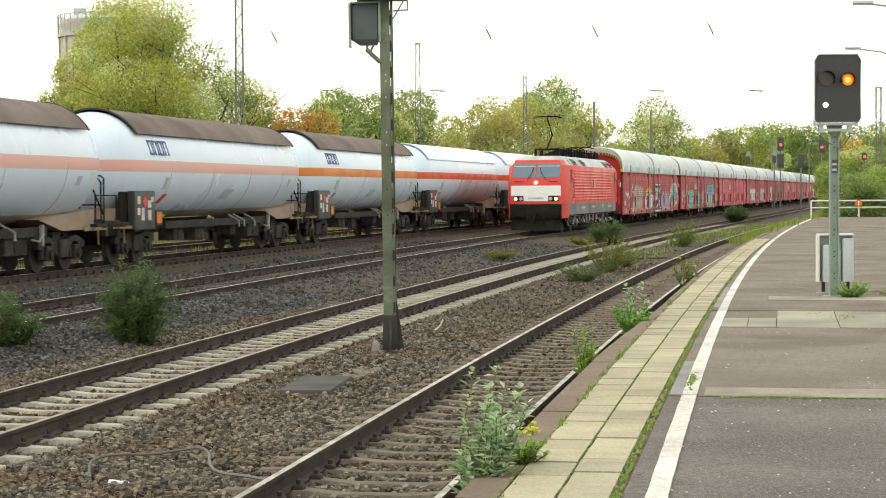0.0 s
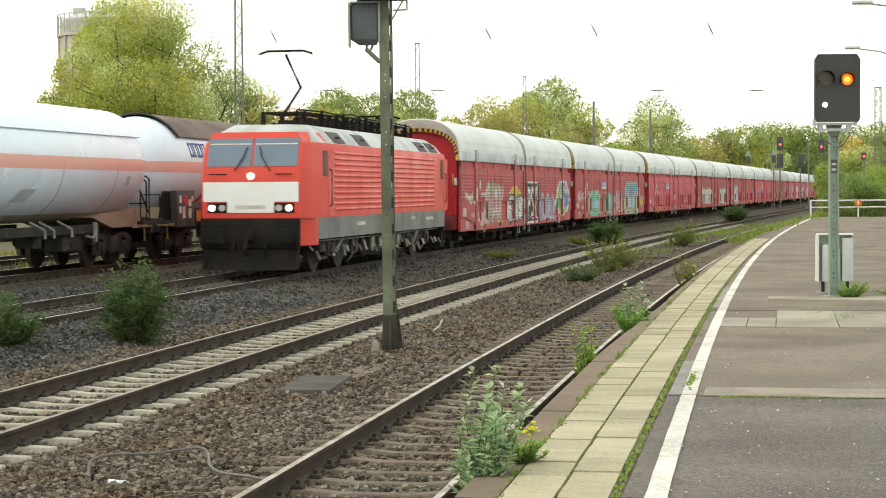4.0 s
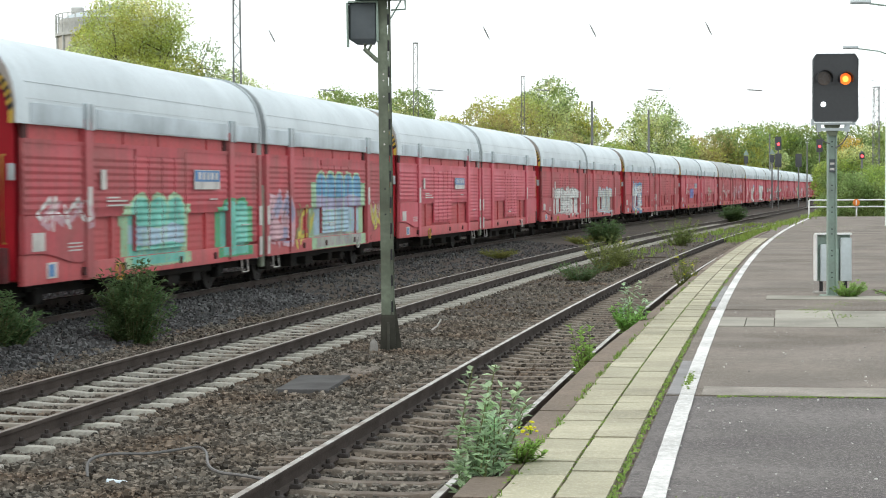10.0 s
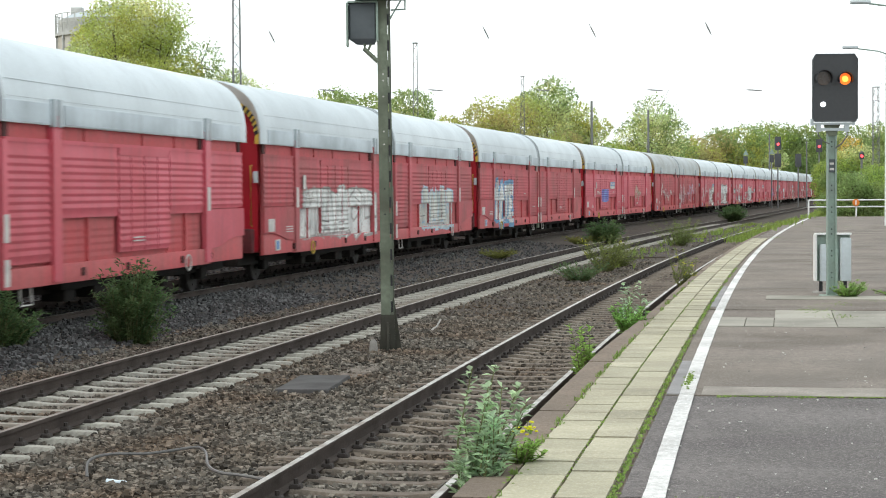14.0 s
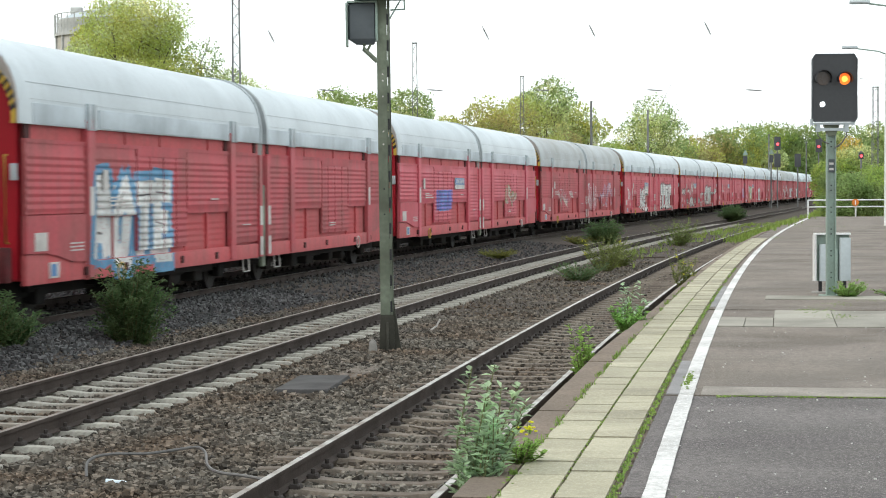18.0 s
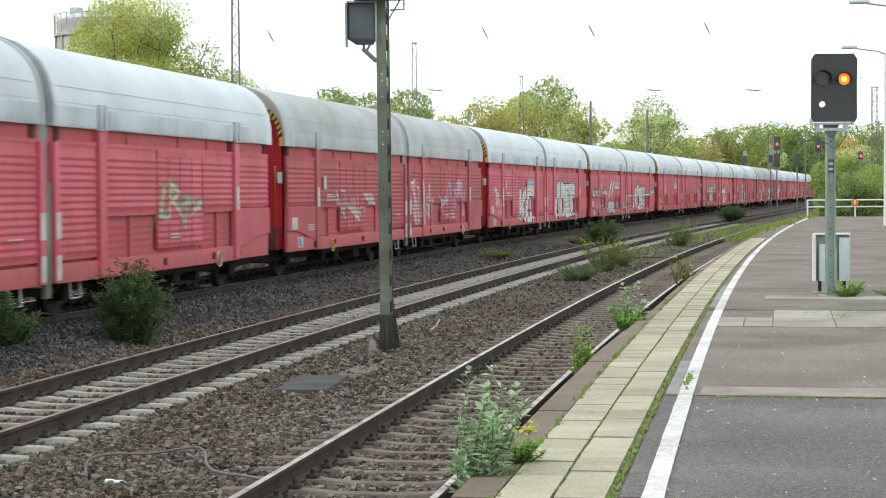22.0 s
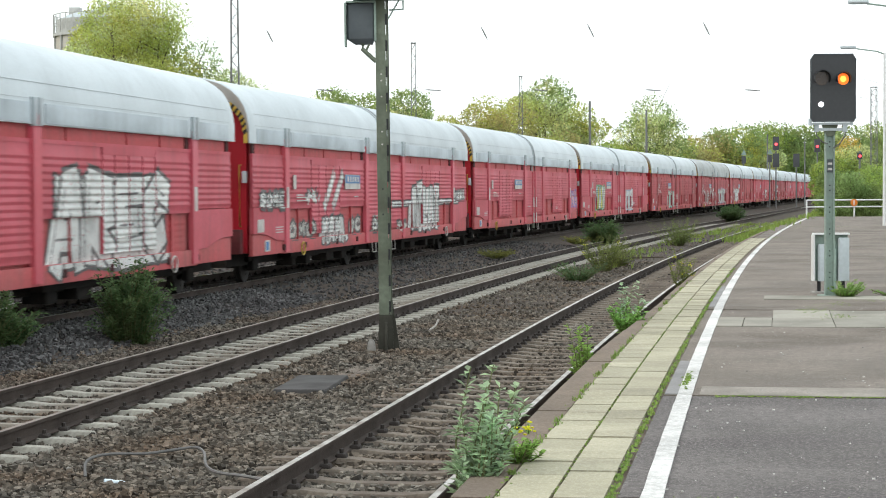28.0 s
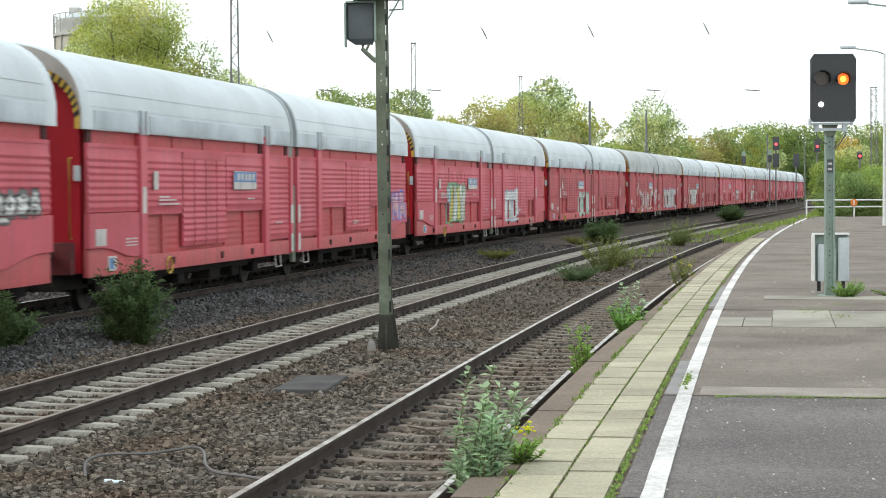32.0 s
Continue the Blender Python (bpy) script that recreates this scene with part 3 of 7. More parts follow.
def wheel_pair(r=0.42, gauge=0.7535):
    """Wheelset about its own axle."""
    sh = Shape()
    for y in (-gauge, gauge):
        sg = 1 if y > 0 else -1
        sh.cyl((0, y - 0.06, 0), (0, y + 0.06, 0), r, 24)
        sh.cyl((0, y - sg * 0.06, 0), (0, y - sg * 0.09, 0), r + 0.03, 24)
        sh.cyl((0, y - 0.08, 0), (0, y + 0.09, 0), 0.13, 12)
        for k in range(4):
            a = 0.4 + 1.5708 * k
            sh.cyl((0.62 * r * math.cos(a), y - 0.07, 0.62 * r * math.sin(a)), (0.62 * r * math.cos(a), y + 0.07, 0.62 * r * math.sin(a)), 0.035, 8)
    sh.cyl((0, -1.05, 0), (0, 1.05, 0), 0.075, 10)
    return sh


def car_wagon():
    w = thing("car_transport_wagon", "red covered car transport wagon with grey sliding roof", "railway wagon", "wagons of the red train")
    back = pose(0, 0, 0, 0, 0, 180)

    def both(name, sh, m, label=""):
        ob = part(name, sh, m, w, label)
        part(name, ob.data, None, w, label, at=back)
        return ob

    for sg in (-1, 1):
        X = lambda a, b: mirrored(sg, a, b)
        part("inner_wall", Shape().box(*X(0.2, 13.3), -1.445, 1.445, 1.74, 3.4), M_red_low, w)
        part("inner_wall", Shape().box(*X(0.2, 13.3), -1.41, 1.41, 0.72, 1.74), M_red_low, w)
        prof = roof_line()
        rr = []
        for d in (0.19, 13.3):
            rr.append([(sg * d, y, z) for y, z in prof])
        sh = Shape().loft(rr if sg > 0 else rr[::-1])
        roof = part("roof", sh, M_roof, w, "pale grey rounded sliding roof")
        for zq, oy in ((3.66, 1.524), (3.93, 1.478), (4.18, 1.362), (4.38, 1.20)):
            for e in (-1, 1):
                part("roof_seam", Shape().box(*X(0.5, 13.3), e * oy - 0.004, e * oy + 0.004, zq - 0.005, zq + 0.004), M_seam, roof)
        # bevelled hood at the wagon's end, with a striped lip under it
        outer, inner, lip = roof_line(1.53), roof_line(1.48, 3.25, 3.50, 4.44), roof_line(1.42, 3.25, 3.44, 4.30)
        m = len(outer)
        vs = [(sg * d, y, z) for d, ln in ((13.3, outer), (13.72, outer), (13.75, roof_line(1.52, 3.25, 3.60, 4.75)), (13.73, inner), (13.66, lip)) for y, z in ln]
        fs = []
        for q in range(4):
            for a in range(m - 1):
                f = (q * m + a, q * m + a + 1, (q + 1) * m + a + 1, (q + 1) * m + a)
                fs.append(f if sg < 0 else f[::-1])
        hood = Shape().add(vs, fs)
        hood.k = [1 if i >= 2 * (m - 1) else 0 for i in range(len(fs))]
        part("roof_hood", hood, [M_roof, M_hood_lip], w, "pale grey roof hood at the wagon end")
        edge, inner = roof_line(1.478, 3.25, 3.50, 4.435, 48), roof_line(1.38, 3.25, 3.43, 4.31, 48)
        sh = Shape()
        for a in range(len(edge) - 1):
            vs = [(sg * 13.745, *edge[a]), (sg * 13.745, *edge[a + 1]), (sg * 13.715, *inner[a + 1]), (sg * 13.715, *inner[a])]
            vs += [(x - sg * 0.015, y, z) for x, y, z in vs]
            sh.add(vs, [(0, 1, 2, 3), (4, 5, 1, 0), (3, 2, 6, 7), (7, 6, 5, 4)], 1 if a % 2 else 0)
        part("hood_edge", sh, [M_yellow, M_black], w, "yellow and black striped hood edge")
        part("end_wall", Shape().loft([[(sg * d, y, z) for y, z in roof_line(1.36, 0.75, 3.42, 4.36)] for d in ((13.3, 13.48) if sg > 0 else (13.48, 13.3))]), M_red_end_shaded, w, "red end wall in a shaded crimson")
        part("roof_ring", Shape().loft([[(sg * d, y, z) for y, z in roof_line(1.555, 3.25, 3.62, 4.81)] for d in ((0.30, 0.18) if sg > 0 else (0.18, 0.30))]), M_roof_trim, w)
        # side panels
        both("wall_panel", ribbed(*X(0.42, 2.25), 1.02, 2.95), M_red)
        both("wall_panel", ribbed(*X(2.66, 5.45), 1.72, 2.95), M_red)
        for d0, d1 in ((5.5, 6.12), (6.155, 6.86), (6.895, 7.62), (7.655, 8.35)):
            both("wall_panel", ribbed(*X(d0, d1), 1.06, 2.955), M_red)
        both("panel_head", Shape().box(*X(5.5, 8.35), -1.512, -1.44, 2.82, 2.97), M_red)
        both("wall_panel", ribbed(*X(8.4, 10.55), 1.72, 2.95), M_red)
        both("wall_panel", ribbed(*X(10.95, 13.45), 1.80, 2.95), M_red)
        for d0, d1, z0, z1 in ((2.27, 2.62, 0.68, 3.42), (10.58, 10.92, 0.68, 3.42), (0.2, 0.42, 0.66, 2.98)):
            both("post", Shape().box(*X(d0, d1), -1.565, -1.44, z0, z1, c=0.015), M_red)
        prof = [(10.95, 0.96), (10.95, 1.78), (13.48, 1.78), (13.48, 1.17), (12.75, 1.16), (12.3, 1.11), (11.6, 0.98)]
        vs = [(sg * d, y, z) for y in (-1.535, -1.44) for d, z in prof]
        n = len(prof)
        sh = Shape().add(vs, [tuple(range(n)), tuple(range(2 * n - 1, n - 1, -1))] + [(i, i + n, (i + 1) % n + n, (i + 1) % n) for i in range(n)])
        both("corner_panel", sh, M_red)
        both("corner_step", Shape().box(*X(10.95, 13.46), -1.50, -1.40, 0.66, 1.16, c=0.02), M_red_low)
        both("tail_lamp", Shape().box(*X(13.47, 13.56), -1.38, -1.28, 2.35, 2.62, c=0.01), M_cabinet)
        both("side_sill", Shape().box(*X(0.45, 10.95), -1.52, -1.42, 0.64, 0.96, c=0.015), M_red_low)
        both("top_rail", Shape().box(*X(0.42, 13.45), -1.51, -1.43, 2.95, 3.02), M_red)
        # solid dark boxes: the shade inside the guide slots is in their colour
        for d0, d1 in ((2.62, 2.84), (10.36, 10.58), (0.42, 0.62), (13.2, 13.42)):
            both("guide_slot", Shape().box(*X(d0, d1), -1.475, -1.43, 2.98, 3.25), M_dark_red)
        for d in (3.9, 6.9, 8.8):
            both("rail_stay", Shape().box(*X(d, d + 0.05), -1.47, -1.43, 3.02, 3.25), M_red_low)
        for d0, d1 in ((2.66, 5.45), (8.4, 10.55)):
            mid = (d0 + d1) / 2
            both("pocket_post", Shape().box(*X(mid - 0.06, mid + 0.06), -1.48, -1.40, 0.84, 1.72), M_red_low)
            both("pocket_back", ribbed(*X(d0 + 0.02, d1 - 0.02), 0.90, 1.72, y=1.425, deep=0.008), M_red_low)
            for q in (mid - 0.5, d1 + 0.35):
                both("sill_catch", Shape().box(*X(q, q + 0.13), -1.555, -1.5, 0.73, 0.87, c=0.01), M_dark_red)
        for d in (2.42, 10.75):
            both("roof_bracket", Shape().box(*X(d - 0.17, d - 0.05), -1.60, -1.50, 3.22, 3.68, c=0.01).box(*X(d + 0.05, d + 0.17), -1.60, -1.50, 3.22, 3.68, c=0.01), M_roof_trim)
        both("roof_skirt", Shape().box(*X(2.8, 10.35), -1.548, -1.50, 3.27, 3.60, c=0.012), M_roof_skirt, "blue-grey lower roof skirt")
        for d0, d1 in ((0.34, 2.2), (10.98, 13.2)):
            both("roof_skirt", Shape().box(*X(d0, d1), -1.543, -1.50, 3.27, 3.60, c=0.012), M_roof_skirt)
        for d, z0, z1 in ((0.23, 1.38, 1.82), (0.23, 0.7, 1.12), (10.66, 1.75, 2.25)):
            both("label_plate", Shape().box(*X(d, d + 0.2), -1.572, -1.56, z0, z1), M_label)
        # under the floor
        part("underframe", Shape().box(*X(0.1, 13.75), -0.95, 0.95, 0.42, 0.78).box(*X(3.2, 9.6), -1.3, 1.3, 0.5, 0.70), M_under, w)
        for d in (1.9, 11.9):
            ax = part("wheelset", wheel_pair(0.40), M_wheel, w, at=pose(sg * d, 0, 0.40))
            for y in (-1.0, 1.0):
                part("axle_guard", Shape().box(sg * d - 0.2, sg * d + 0.2, y - 0.09, y + 0.09, 0.28, 0.55, c=0.03).box(sg * d - 0.45, sg * d + 0.45, y - 0.05, y + 0.05, 0.5, 0.62), M_under, w)
        for d, ww in ((3.6, 0.5), (5.0, 0.7), (7.4, 0.4), (8.8, 0.3)):
            part("equipment_box", Shape().box(*X(d, d + ww), -1.2, -0.75, 0.28, 0.60, c=0.02), M_under, w)
        part("brake_wheel", Shape().tube([(sg * 9.35 + 0.16 * math.cos(a * 0.5236), -1.56, 0.72 + 0.16 * math.sin(a * 0.5236)) for a in range(13)], 0.018, 6), M_label if sg > 0 else M_yellow, w)
        part("foot_step", Shape().tube([(sg * 1.05, -1.45, 0.72), (sg * 1.05, -1.48, 0.36), (sg * 1.5, -1.48, 0.36), (sg * 1.5, -1.45, 0.72)], 0.018, 6), M_label, w)
        for y in (-0.88, 0.88):
            part("buffer", Shape().cyl((sg * 13.6, y, 1.04), (sg * 14.24, y, 1.04), 0.1, 10).cyl((sg * 14.24, y, 1.04), (sg * 14.32, y, 1.04), 0.22, 14), M_under, w)
        part("end_beam", Shape().box(*X(13.55, 13.75), -1.30, 1.30, 0.72, 1.28, c=0.02), M_maroon, w)
        part("grab_rail", Shape().tube([(sg * 13.66, -1.28, 1.35), (sg * 13.74, -1.28, 1.35), (sg * 13.74, -1.28, 2.75), (sg * 13.66, -1.28, 2.75)], 0.02, 6), M_yellow, w)
        part("brake_hose", Shape().tube([(sg * 13.75, 0.3, 0.9), (sg * 14.0, 0.3, 0.55), (sg * 14.25, 0.25, 0.62)], 0.03, 6), M_under, w)
    part("bellow", Shape().loft([[(d, y, z) for y, z in roof_line(1.44, 0.6, 3.6, 4.70)] for d in (-0.2, 0.2)]), M_bellow, w, "grey middle joint between the halves")
    for y in (-1.47, 1.47):
        part("joint_post", Shape().box(-0.13, 0.13, y - 0.05, y + 0.05, 0.42, 2.3, c=0.02), M_mast, w)
    # notice on the front half
    part("notice_plate", Shape().box(-5.05, -3.35, -1.562, -1.545, 2.20, 2.60), M_label, w, "white notice plate with blue bar")
    part("notice_bar", Shape().box(-5.03, -3.37, -1.566, -1.561, 2.36, 2.585), M_sign_blue, w)
    for x in (-4.82, -4.54, -4.26, -3.98, -3.70):
        part("notice_block", Shape().box(x, x + 0.17, -1.570, -1.565, 2.40, 2.55), M_label, w)
    for x0, x1, z in ((-9.9, -8.9, 1.98), (-9.9, -9.3, 2.04), (-9.9, -8.7, 1.90), (-4.0, -3.5, 1.98)):
        part("stencil_bar", Shape().box(x0, x1, -1.552, -1.54, z, z + 0.03), M_label, w)
    part("label_plate", Shape().box(-10.2, -9.95, -1.56, -1.545, 2.2, 2.55), M_label, w)
    part("label_plate", Shape().box(-13.2, -12.7, -1.548, -1.535, 1.2, 1.5), M_label, w)
    part("route_label", Shape().box(-12.55, -12.15, -1.525, -1.495, 0.74, 1.00), M_label, w)
    part("route_label_panel", Shape().box(-12.50, -12.28, -1.529, -1.524, 0.77, 0.97), M_sign_blue, w, "small blue panel")
    for x0, z0 in ((-11.7, 1.28), (-11.7, 1.22), (-11.7, 1.16), (-1.7, 1.4), (6.2, 1.3), (6.2, 1.24)):
        part("stencil_bar", Shape().box(x0, x0 + 0.6, -1.54, -1.5, z0, z0 + 0.025), M_label, w)
    return w


def rib_rise(z, deep=0.016):
    """How far the pressed ribs stand out at height z."""
    d = (z - 0.14) % RIB
    return deep * (d / 0.028 if d < 0.028 else 1 if d < 0.052 else (0.098 - d) / 0.046 if d < 0.098 else 0)


def wall_depth(x, z):
    """Outer face of the wagon's near wall."""
    a = abs(x)
    if a < 0.2:
        return 1.52
    if a < 0.42 or 2.27 <= a < 2.62 or 10.58 <= a < 10.92:
        return 1.565
    if a < 10.95 and z < 0.96:
        return 1.52
    if a >= 10.95 and z < 1.78:
        low = 0.96 + (0.20 if a > 12.75 else 0.20 * max(0, a - 11.5) / 1.25)
        return 1.535 if z > low else 1.50
    for d0, d1, zb in ((0.42, 2.25, 1.02), (2.66, 5.45, 1.72), (5.5, 8.35, 1.06), (8.4, 10.55, 1.72), (10.95, 13.45, 1.80)):
        if d0 <= a < d1 and z > zb:
            if zb == 1.06 and z < 2.82 and min(abs(a - d) for d in (6.137, 6.877, 7.637)) < 0.018:
                return 1.445
            return SIDE
    if min(abs(a - 4.055), abs(a - 9.475)) < 0.06:
        return 1.48
    return 1.435


# stroke forms of the sprayed pieces, in a unit box
FORMS = {"a": [[(0, 0), (0.3, 1), (0.7, 1), (1, 0)], [(0.18, 0.32), (0.82, 0.32)]], "r": [[(0, 0), (0, 1), (0.9, 0.86), (0.9, 0.6), (0, 0.48), (1, 0)]],
         "e": [[(1, 1), (0, 1), (0, 0), (1, 0)], [(0, 0.5), (0.75, 0.5)]], "c": [[(1, 0.82), (0.5, 1), (0, 0.75), (0, 0.25), (0.5, 0), (1, 0.18)]],
         "s": [[(1, 0.9), (0.4, 1), (0, 0.72), (1, 0.34), (0.6, 0), (0, 0.1)]], "d": [[(0, 0), (0, 1), (0.7, 0.92), (1, 0.5), (0.7, 0.08), (0, 0)]],
         "k": [[(0, 0), (0, 1)], [(1, 1), (0.05, 0.5), (1, 0)]], "m": [[(0, 0), (0.1, 1), (0.5, 0.4), (0.9, 1), (1, 0)]], "t": [[(0, 1), (1, 1)], [(0.5, 1), (0.5, 0)]],
         "l": [[(0.1, 1), (0, 0), (1, 0.05)]], "p": [[(0, 0), (0, 1), (0.95, 0.9), (0.9, 0.5), (0, 0.45)]], "o": [[(0.5, 1), (0, 0.6), (0.15, 0), (0.85, 0), (1, 0.6), (0.5, 1)]],
         "v": [[(0, 1), (0.5, 0), (1, 1)]]}


LAYERS = {}


def graffiti(w, seed, x0, x1, z0, z1, fill, line, n=4, style="tag"):
    """Sprayed letter-like shapes on the near wall; no readable word."""
    rnd = random.Random(seed)
    fills = fill if isinstance(fill, tuple) else (fill,)
    body, edge, strokes = [], [], []
    LAYERS[w.name] = LAYERS.get(w.name, 0) + 1
    coat = 0.002 + 0.0022 * LAYERS[w.name]
    keys = ""
    if style in ("glyphs", "box"):
        keys, n = n, len(n)
    step = (x1 - x0) / n
    y = -1.548

    def stroke(sh, pts, wd, yy):
        for a, b in zip(pts, pts[1:]):
            a, b = Vector((a[0], 0, a[1])), Vector((b[0], 0, b[1]))
            d = (b - a)
            if d.length < 1e-4:
                continue
            s = Vector((-d.z, 0, d.x)).normalized() * wd / 2
            e = d.normalized() * wd * 0.3
            sh.append((yy, [(p.x, p.z) for p in (a - s - e, b - s + e, b + s + e, a + s - e)]))

    def blob(sh, cx, cz, rx, rz, yy, jag=0.18, m=22):
        pts = [(cx + rx * math.cos(6.283 * j / m) * rnd.uniform(1 - jag, 1 + jag), cz + rz * math.sin(6.283 * j / m) * rnd.uniform(1 - jag, 1 + jag)) for j in range(m)]
        sh.append((yy, pts))
        return pts

    zm, hz, xm, hx = (z0 + z1) / 2, (z1 - z0) / 2, (x0 + x1) / 2, (x1 - x0) / 2
    if style == "box":
        stroke(body, [(x0, zm), (x1, zm)], 2 * hz, y)
        stroke(edge, [(x0, z0), (x1, z0), (x1, z1), (x0, z1), (x0, z0)], 0.09, y - 0.003)
        for i, key in enumerate(keys):
            for q in FORMS[key]:
                stroke(strokes, [(x0 + step * (i + 0.2 + 0.62 * c), z0 + (z1 - z0) * (0.13 + 0.72 * r)) for c, r in q], 0.24, y - 0.004)
    elif style == "glyphs":
        wd = min(0.42 * step, 0.27 * (z1 - z0))
        if n > 2 and fills[0] in ("white", "pale"):
            # solid ground under the letters, ragged at its rim
            top = [(x0 + (x1 - x0) * f, z1 - (0.06 + 0.12 * rnd.random()) * (z1 - z0)) for f in (0.97, 0.8, 0.62, 0.45, 0.3, 0.15, 0.03)]
            low = [(x0 + (x1 - x0) * f, z0 + (0.04 + 0.10 * rnd.random()) * (z1 - z0)) for f in (0.02, 0.25, 0.5, 0.75, 0.98)]
            edge.append((y + 0.004, [(xm + (px - xm) * 1.04, zm + (pz - zm) * 1.08) for px, pz in top + low]))
            body.append((y + 0.002, top + low))
        for i, key in enumerate(keys):
            za, zb = z0 + rnd.uniform(0, 0.08) * (z1 - z0), z1 - rnd.uniform(0, 0.10) * (z1 - z0)
            lean = rnd.uniform(-0.04, 0.12) * step
            place = lambda c, r: (x0 + step * (i + 0.17 + 0.66 * c) + lean * (r - 0.5), za + wd / 2 + (zb - za - wd) * r)
            for q in FORMS[key]:
                q = [place(c + rnd.uniform(-0.06, 0.06), r + rnd.uniform(-0.04, 0.04)) for c, r in q]
                stroke(edge, q, wd + (0.38 if line == "sea" else 0.17), y - (0 if line == "sea" else 0.004 * i))
                stroke(body, q, wd, y - 0.004 * i - 0.002)
                stroke(strokes, [(p[0] - 0.18 * wd, p[1] - 0.1 * wd) for p in q[:2]], 0.035, y - 0.004 * i - 0.003)
    elif style == "tag":
        for i in range(n * 2):
            cx = x0 + (x1 - x0) * (i + 0.5) / (2 * n)
            q = [(cx + rnd.uniform(-0.9, 0.9) * (x1 - x0) / n * 0.5, z0 + (z1 - z0) * rnd.random()) for _ in range(6)]
            stroke(edge, q, 0.07, y)
            stroke(body, [(p[0] + 0.15, p[1] - 0.1) for p in q[1:5]], 0.10, y - 0.003)
    elif style == "mass":
        # one solid piece with a bumpy crown, tinted in level bands
        m = len(fills)
        bump = 0.16 * (z1 - z0)
        stroke(edge, [(x0 - 0.04, zm - 0.5 * bump), (x1 + 0.04, zm - 0.5 * bump)], z1 - z0 - bump + 0.12, y)
        for i in range(n):
            cx = x0 + step * (i + 0.5)
            blob(edge, cx, z1 - bump, 0.53 * step, bump + 0.09, y, 0.12, 14)
            body.append((y - 0.002, [(cx + 0.48 * step * math.cos(6.283 * j / 14), z1 - bump + bump * math.sin(6.283 * j / 14)) for j in range(14)], 0))
        stroke(edge, [(x0 - 0.16 * (x1 - x0), z0 + 0.68 * (z1 - z0)), (x1 + 0.13 * (x1 - x0), z0 + 0.64 * (z1 - z0))], 0.24, y)
        for j in range(m):
            za, zb = z0 + (z1 - bump - z0) * (m - 1 - j) / m, z0 + (z1 - bump - z0) * (m - j) / m
            pts = [(x0 + (x1 - x0) * f, zb + 0.06 * math.sin(9 * f + j)) for f in (0, 0.25, 0.5, 0.75, 1)] + [(x0 + (x1 - x0) * f, za - 0.02) for f in (1, 0.5, 0)]
            body.append((y - 0.003, pts, j))
        for i in range(1, n):
            cx = x0 + step * i
            stroke(strokes, [(cx - 0.1, z0), (cx + rnd.uniform(-0.15, 0.15), zm), (cx + 0.05, z1 - bump)], 0.06, y - 0.005)
            stroke(strokes, [(cx - 0.4 * step, zm), (cx - 0.3 * step, zm - 0.2), (cx - 0.45 * step, z0 + 0.15)], 0.05, y - 0.005)
    elif style == "wild":
        for i in range(9):
            t = 6.283 * i / 9
            blob(edge, xm + 0.42 * hx * math.cos(t), zm + 0.42 * hz * math.sin(t), hx * 0.52, hz * 0.52, y, 0.22)
        for i in range(16):
            t, q = 2.4 * i, 0.62 * math.sqrt((i + 0.5) / 16)
            cx, cz = xm + q * hx * math.cos(t), zm + q * hz * math.sin(t)
            blob(body, cx, cz, hx * 0.27, hz * 0.34, y - 0.003 - 0.0004 * (i % 7), 0.32)
            if i % 3:
                continue
            stroke(strokes, [(cx - hx * 0.2, cz - hz * 0.35), (cx + hx * 0.05, cz + hz * 0.1), (cx + hx * 0.22, cz + hz * 0.38)], 0.09, y - 0.007)
    elif style == "block":
        if fill != "violet":
            stroke(edge, [(x0, zm), (x1, zm)], 2 * hz, y)
            stroke(edge, [(x0 - 0.35, z0 + 0.35), (x0 + 0.4, z0 + 0.35)], 0.7, y)
        stroke(body, [(x0 + 0.12, zm), (x1 - 0.12, zm)], 2 * hz - 0.25, y - 0.003)
        for i in range(5):
            zz = z0 + (z1 - z0) * (i + 0.7) / 6
            stroke(strokes, [(x0 + 0.2 + rnd.uniform(0, 0.5), zz), (x1 - 0.2 - rnd.uniform(0, 0.8), zz)], 0.045, y - 0.005)
    if style == "slash":
        stroke(edge, [(x0, z0), (x0 + 0.5 * (x1 - x0), zm), (x1, z1)], 0.34, y)
        stroke(body, [(x0, z0 + 0.03), (x0 + 0.5 * (x1 - x0), zm), (x1, z1 - 0.05)], 0.22, y - 0.003)
    if style == "bar":
        stroke(edge, [(x0, zm), (x1, zm + 0.03)], z1 - z0, y)
        stroke(body, [(x0 + 0.05, zm), (x1 - 0.05, zm + 0.03)], z1 - z0 - 0.1, y - 0.003)
        stroke(strokes, [(x0 + 0.2, zm - 0.02), (x1 - 0.3, zm + 0.02)], 0.03, y - 0.005)
    for i in range(n if style == "arches" else 0):
        xa, xb = x0 + step * (i + 0.04), x0 + step * (i + 0.96)
        za, zb = z0 + rnd.uniform(0, 0.12) * (z1 - z0), z1 - rnd.uniform(0, 0.12) * (z1 - z0)
        zc, xc = za + 0.62 * (zb - za), (xa + xb) / 2
        for grow, sh, yy in ((0.09, edge, y), (0.0, body, y - 0.003)):
            sh.append((yy, [(xa - grow, za), (xa - grow, zc), (xa + 0.25 * (xb - xa) - grow, zc + 0.7 * (zb - zc)), (xc, zb + grow), (xb - 0.25 * (xb - xa) + grow, zc + 0.7 * (zb - zc)), (xb + grow, zc), (xb + grow, za)]))
        for f in (0.2, 0.5, 0.8):
            stroke(strokes, [(xa + f * (xb - xa), za + 0.06), (xa + f * (xb - xa) + 0.04, za + 0.45 * (zb - za))], 0.04, y - 0.005)
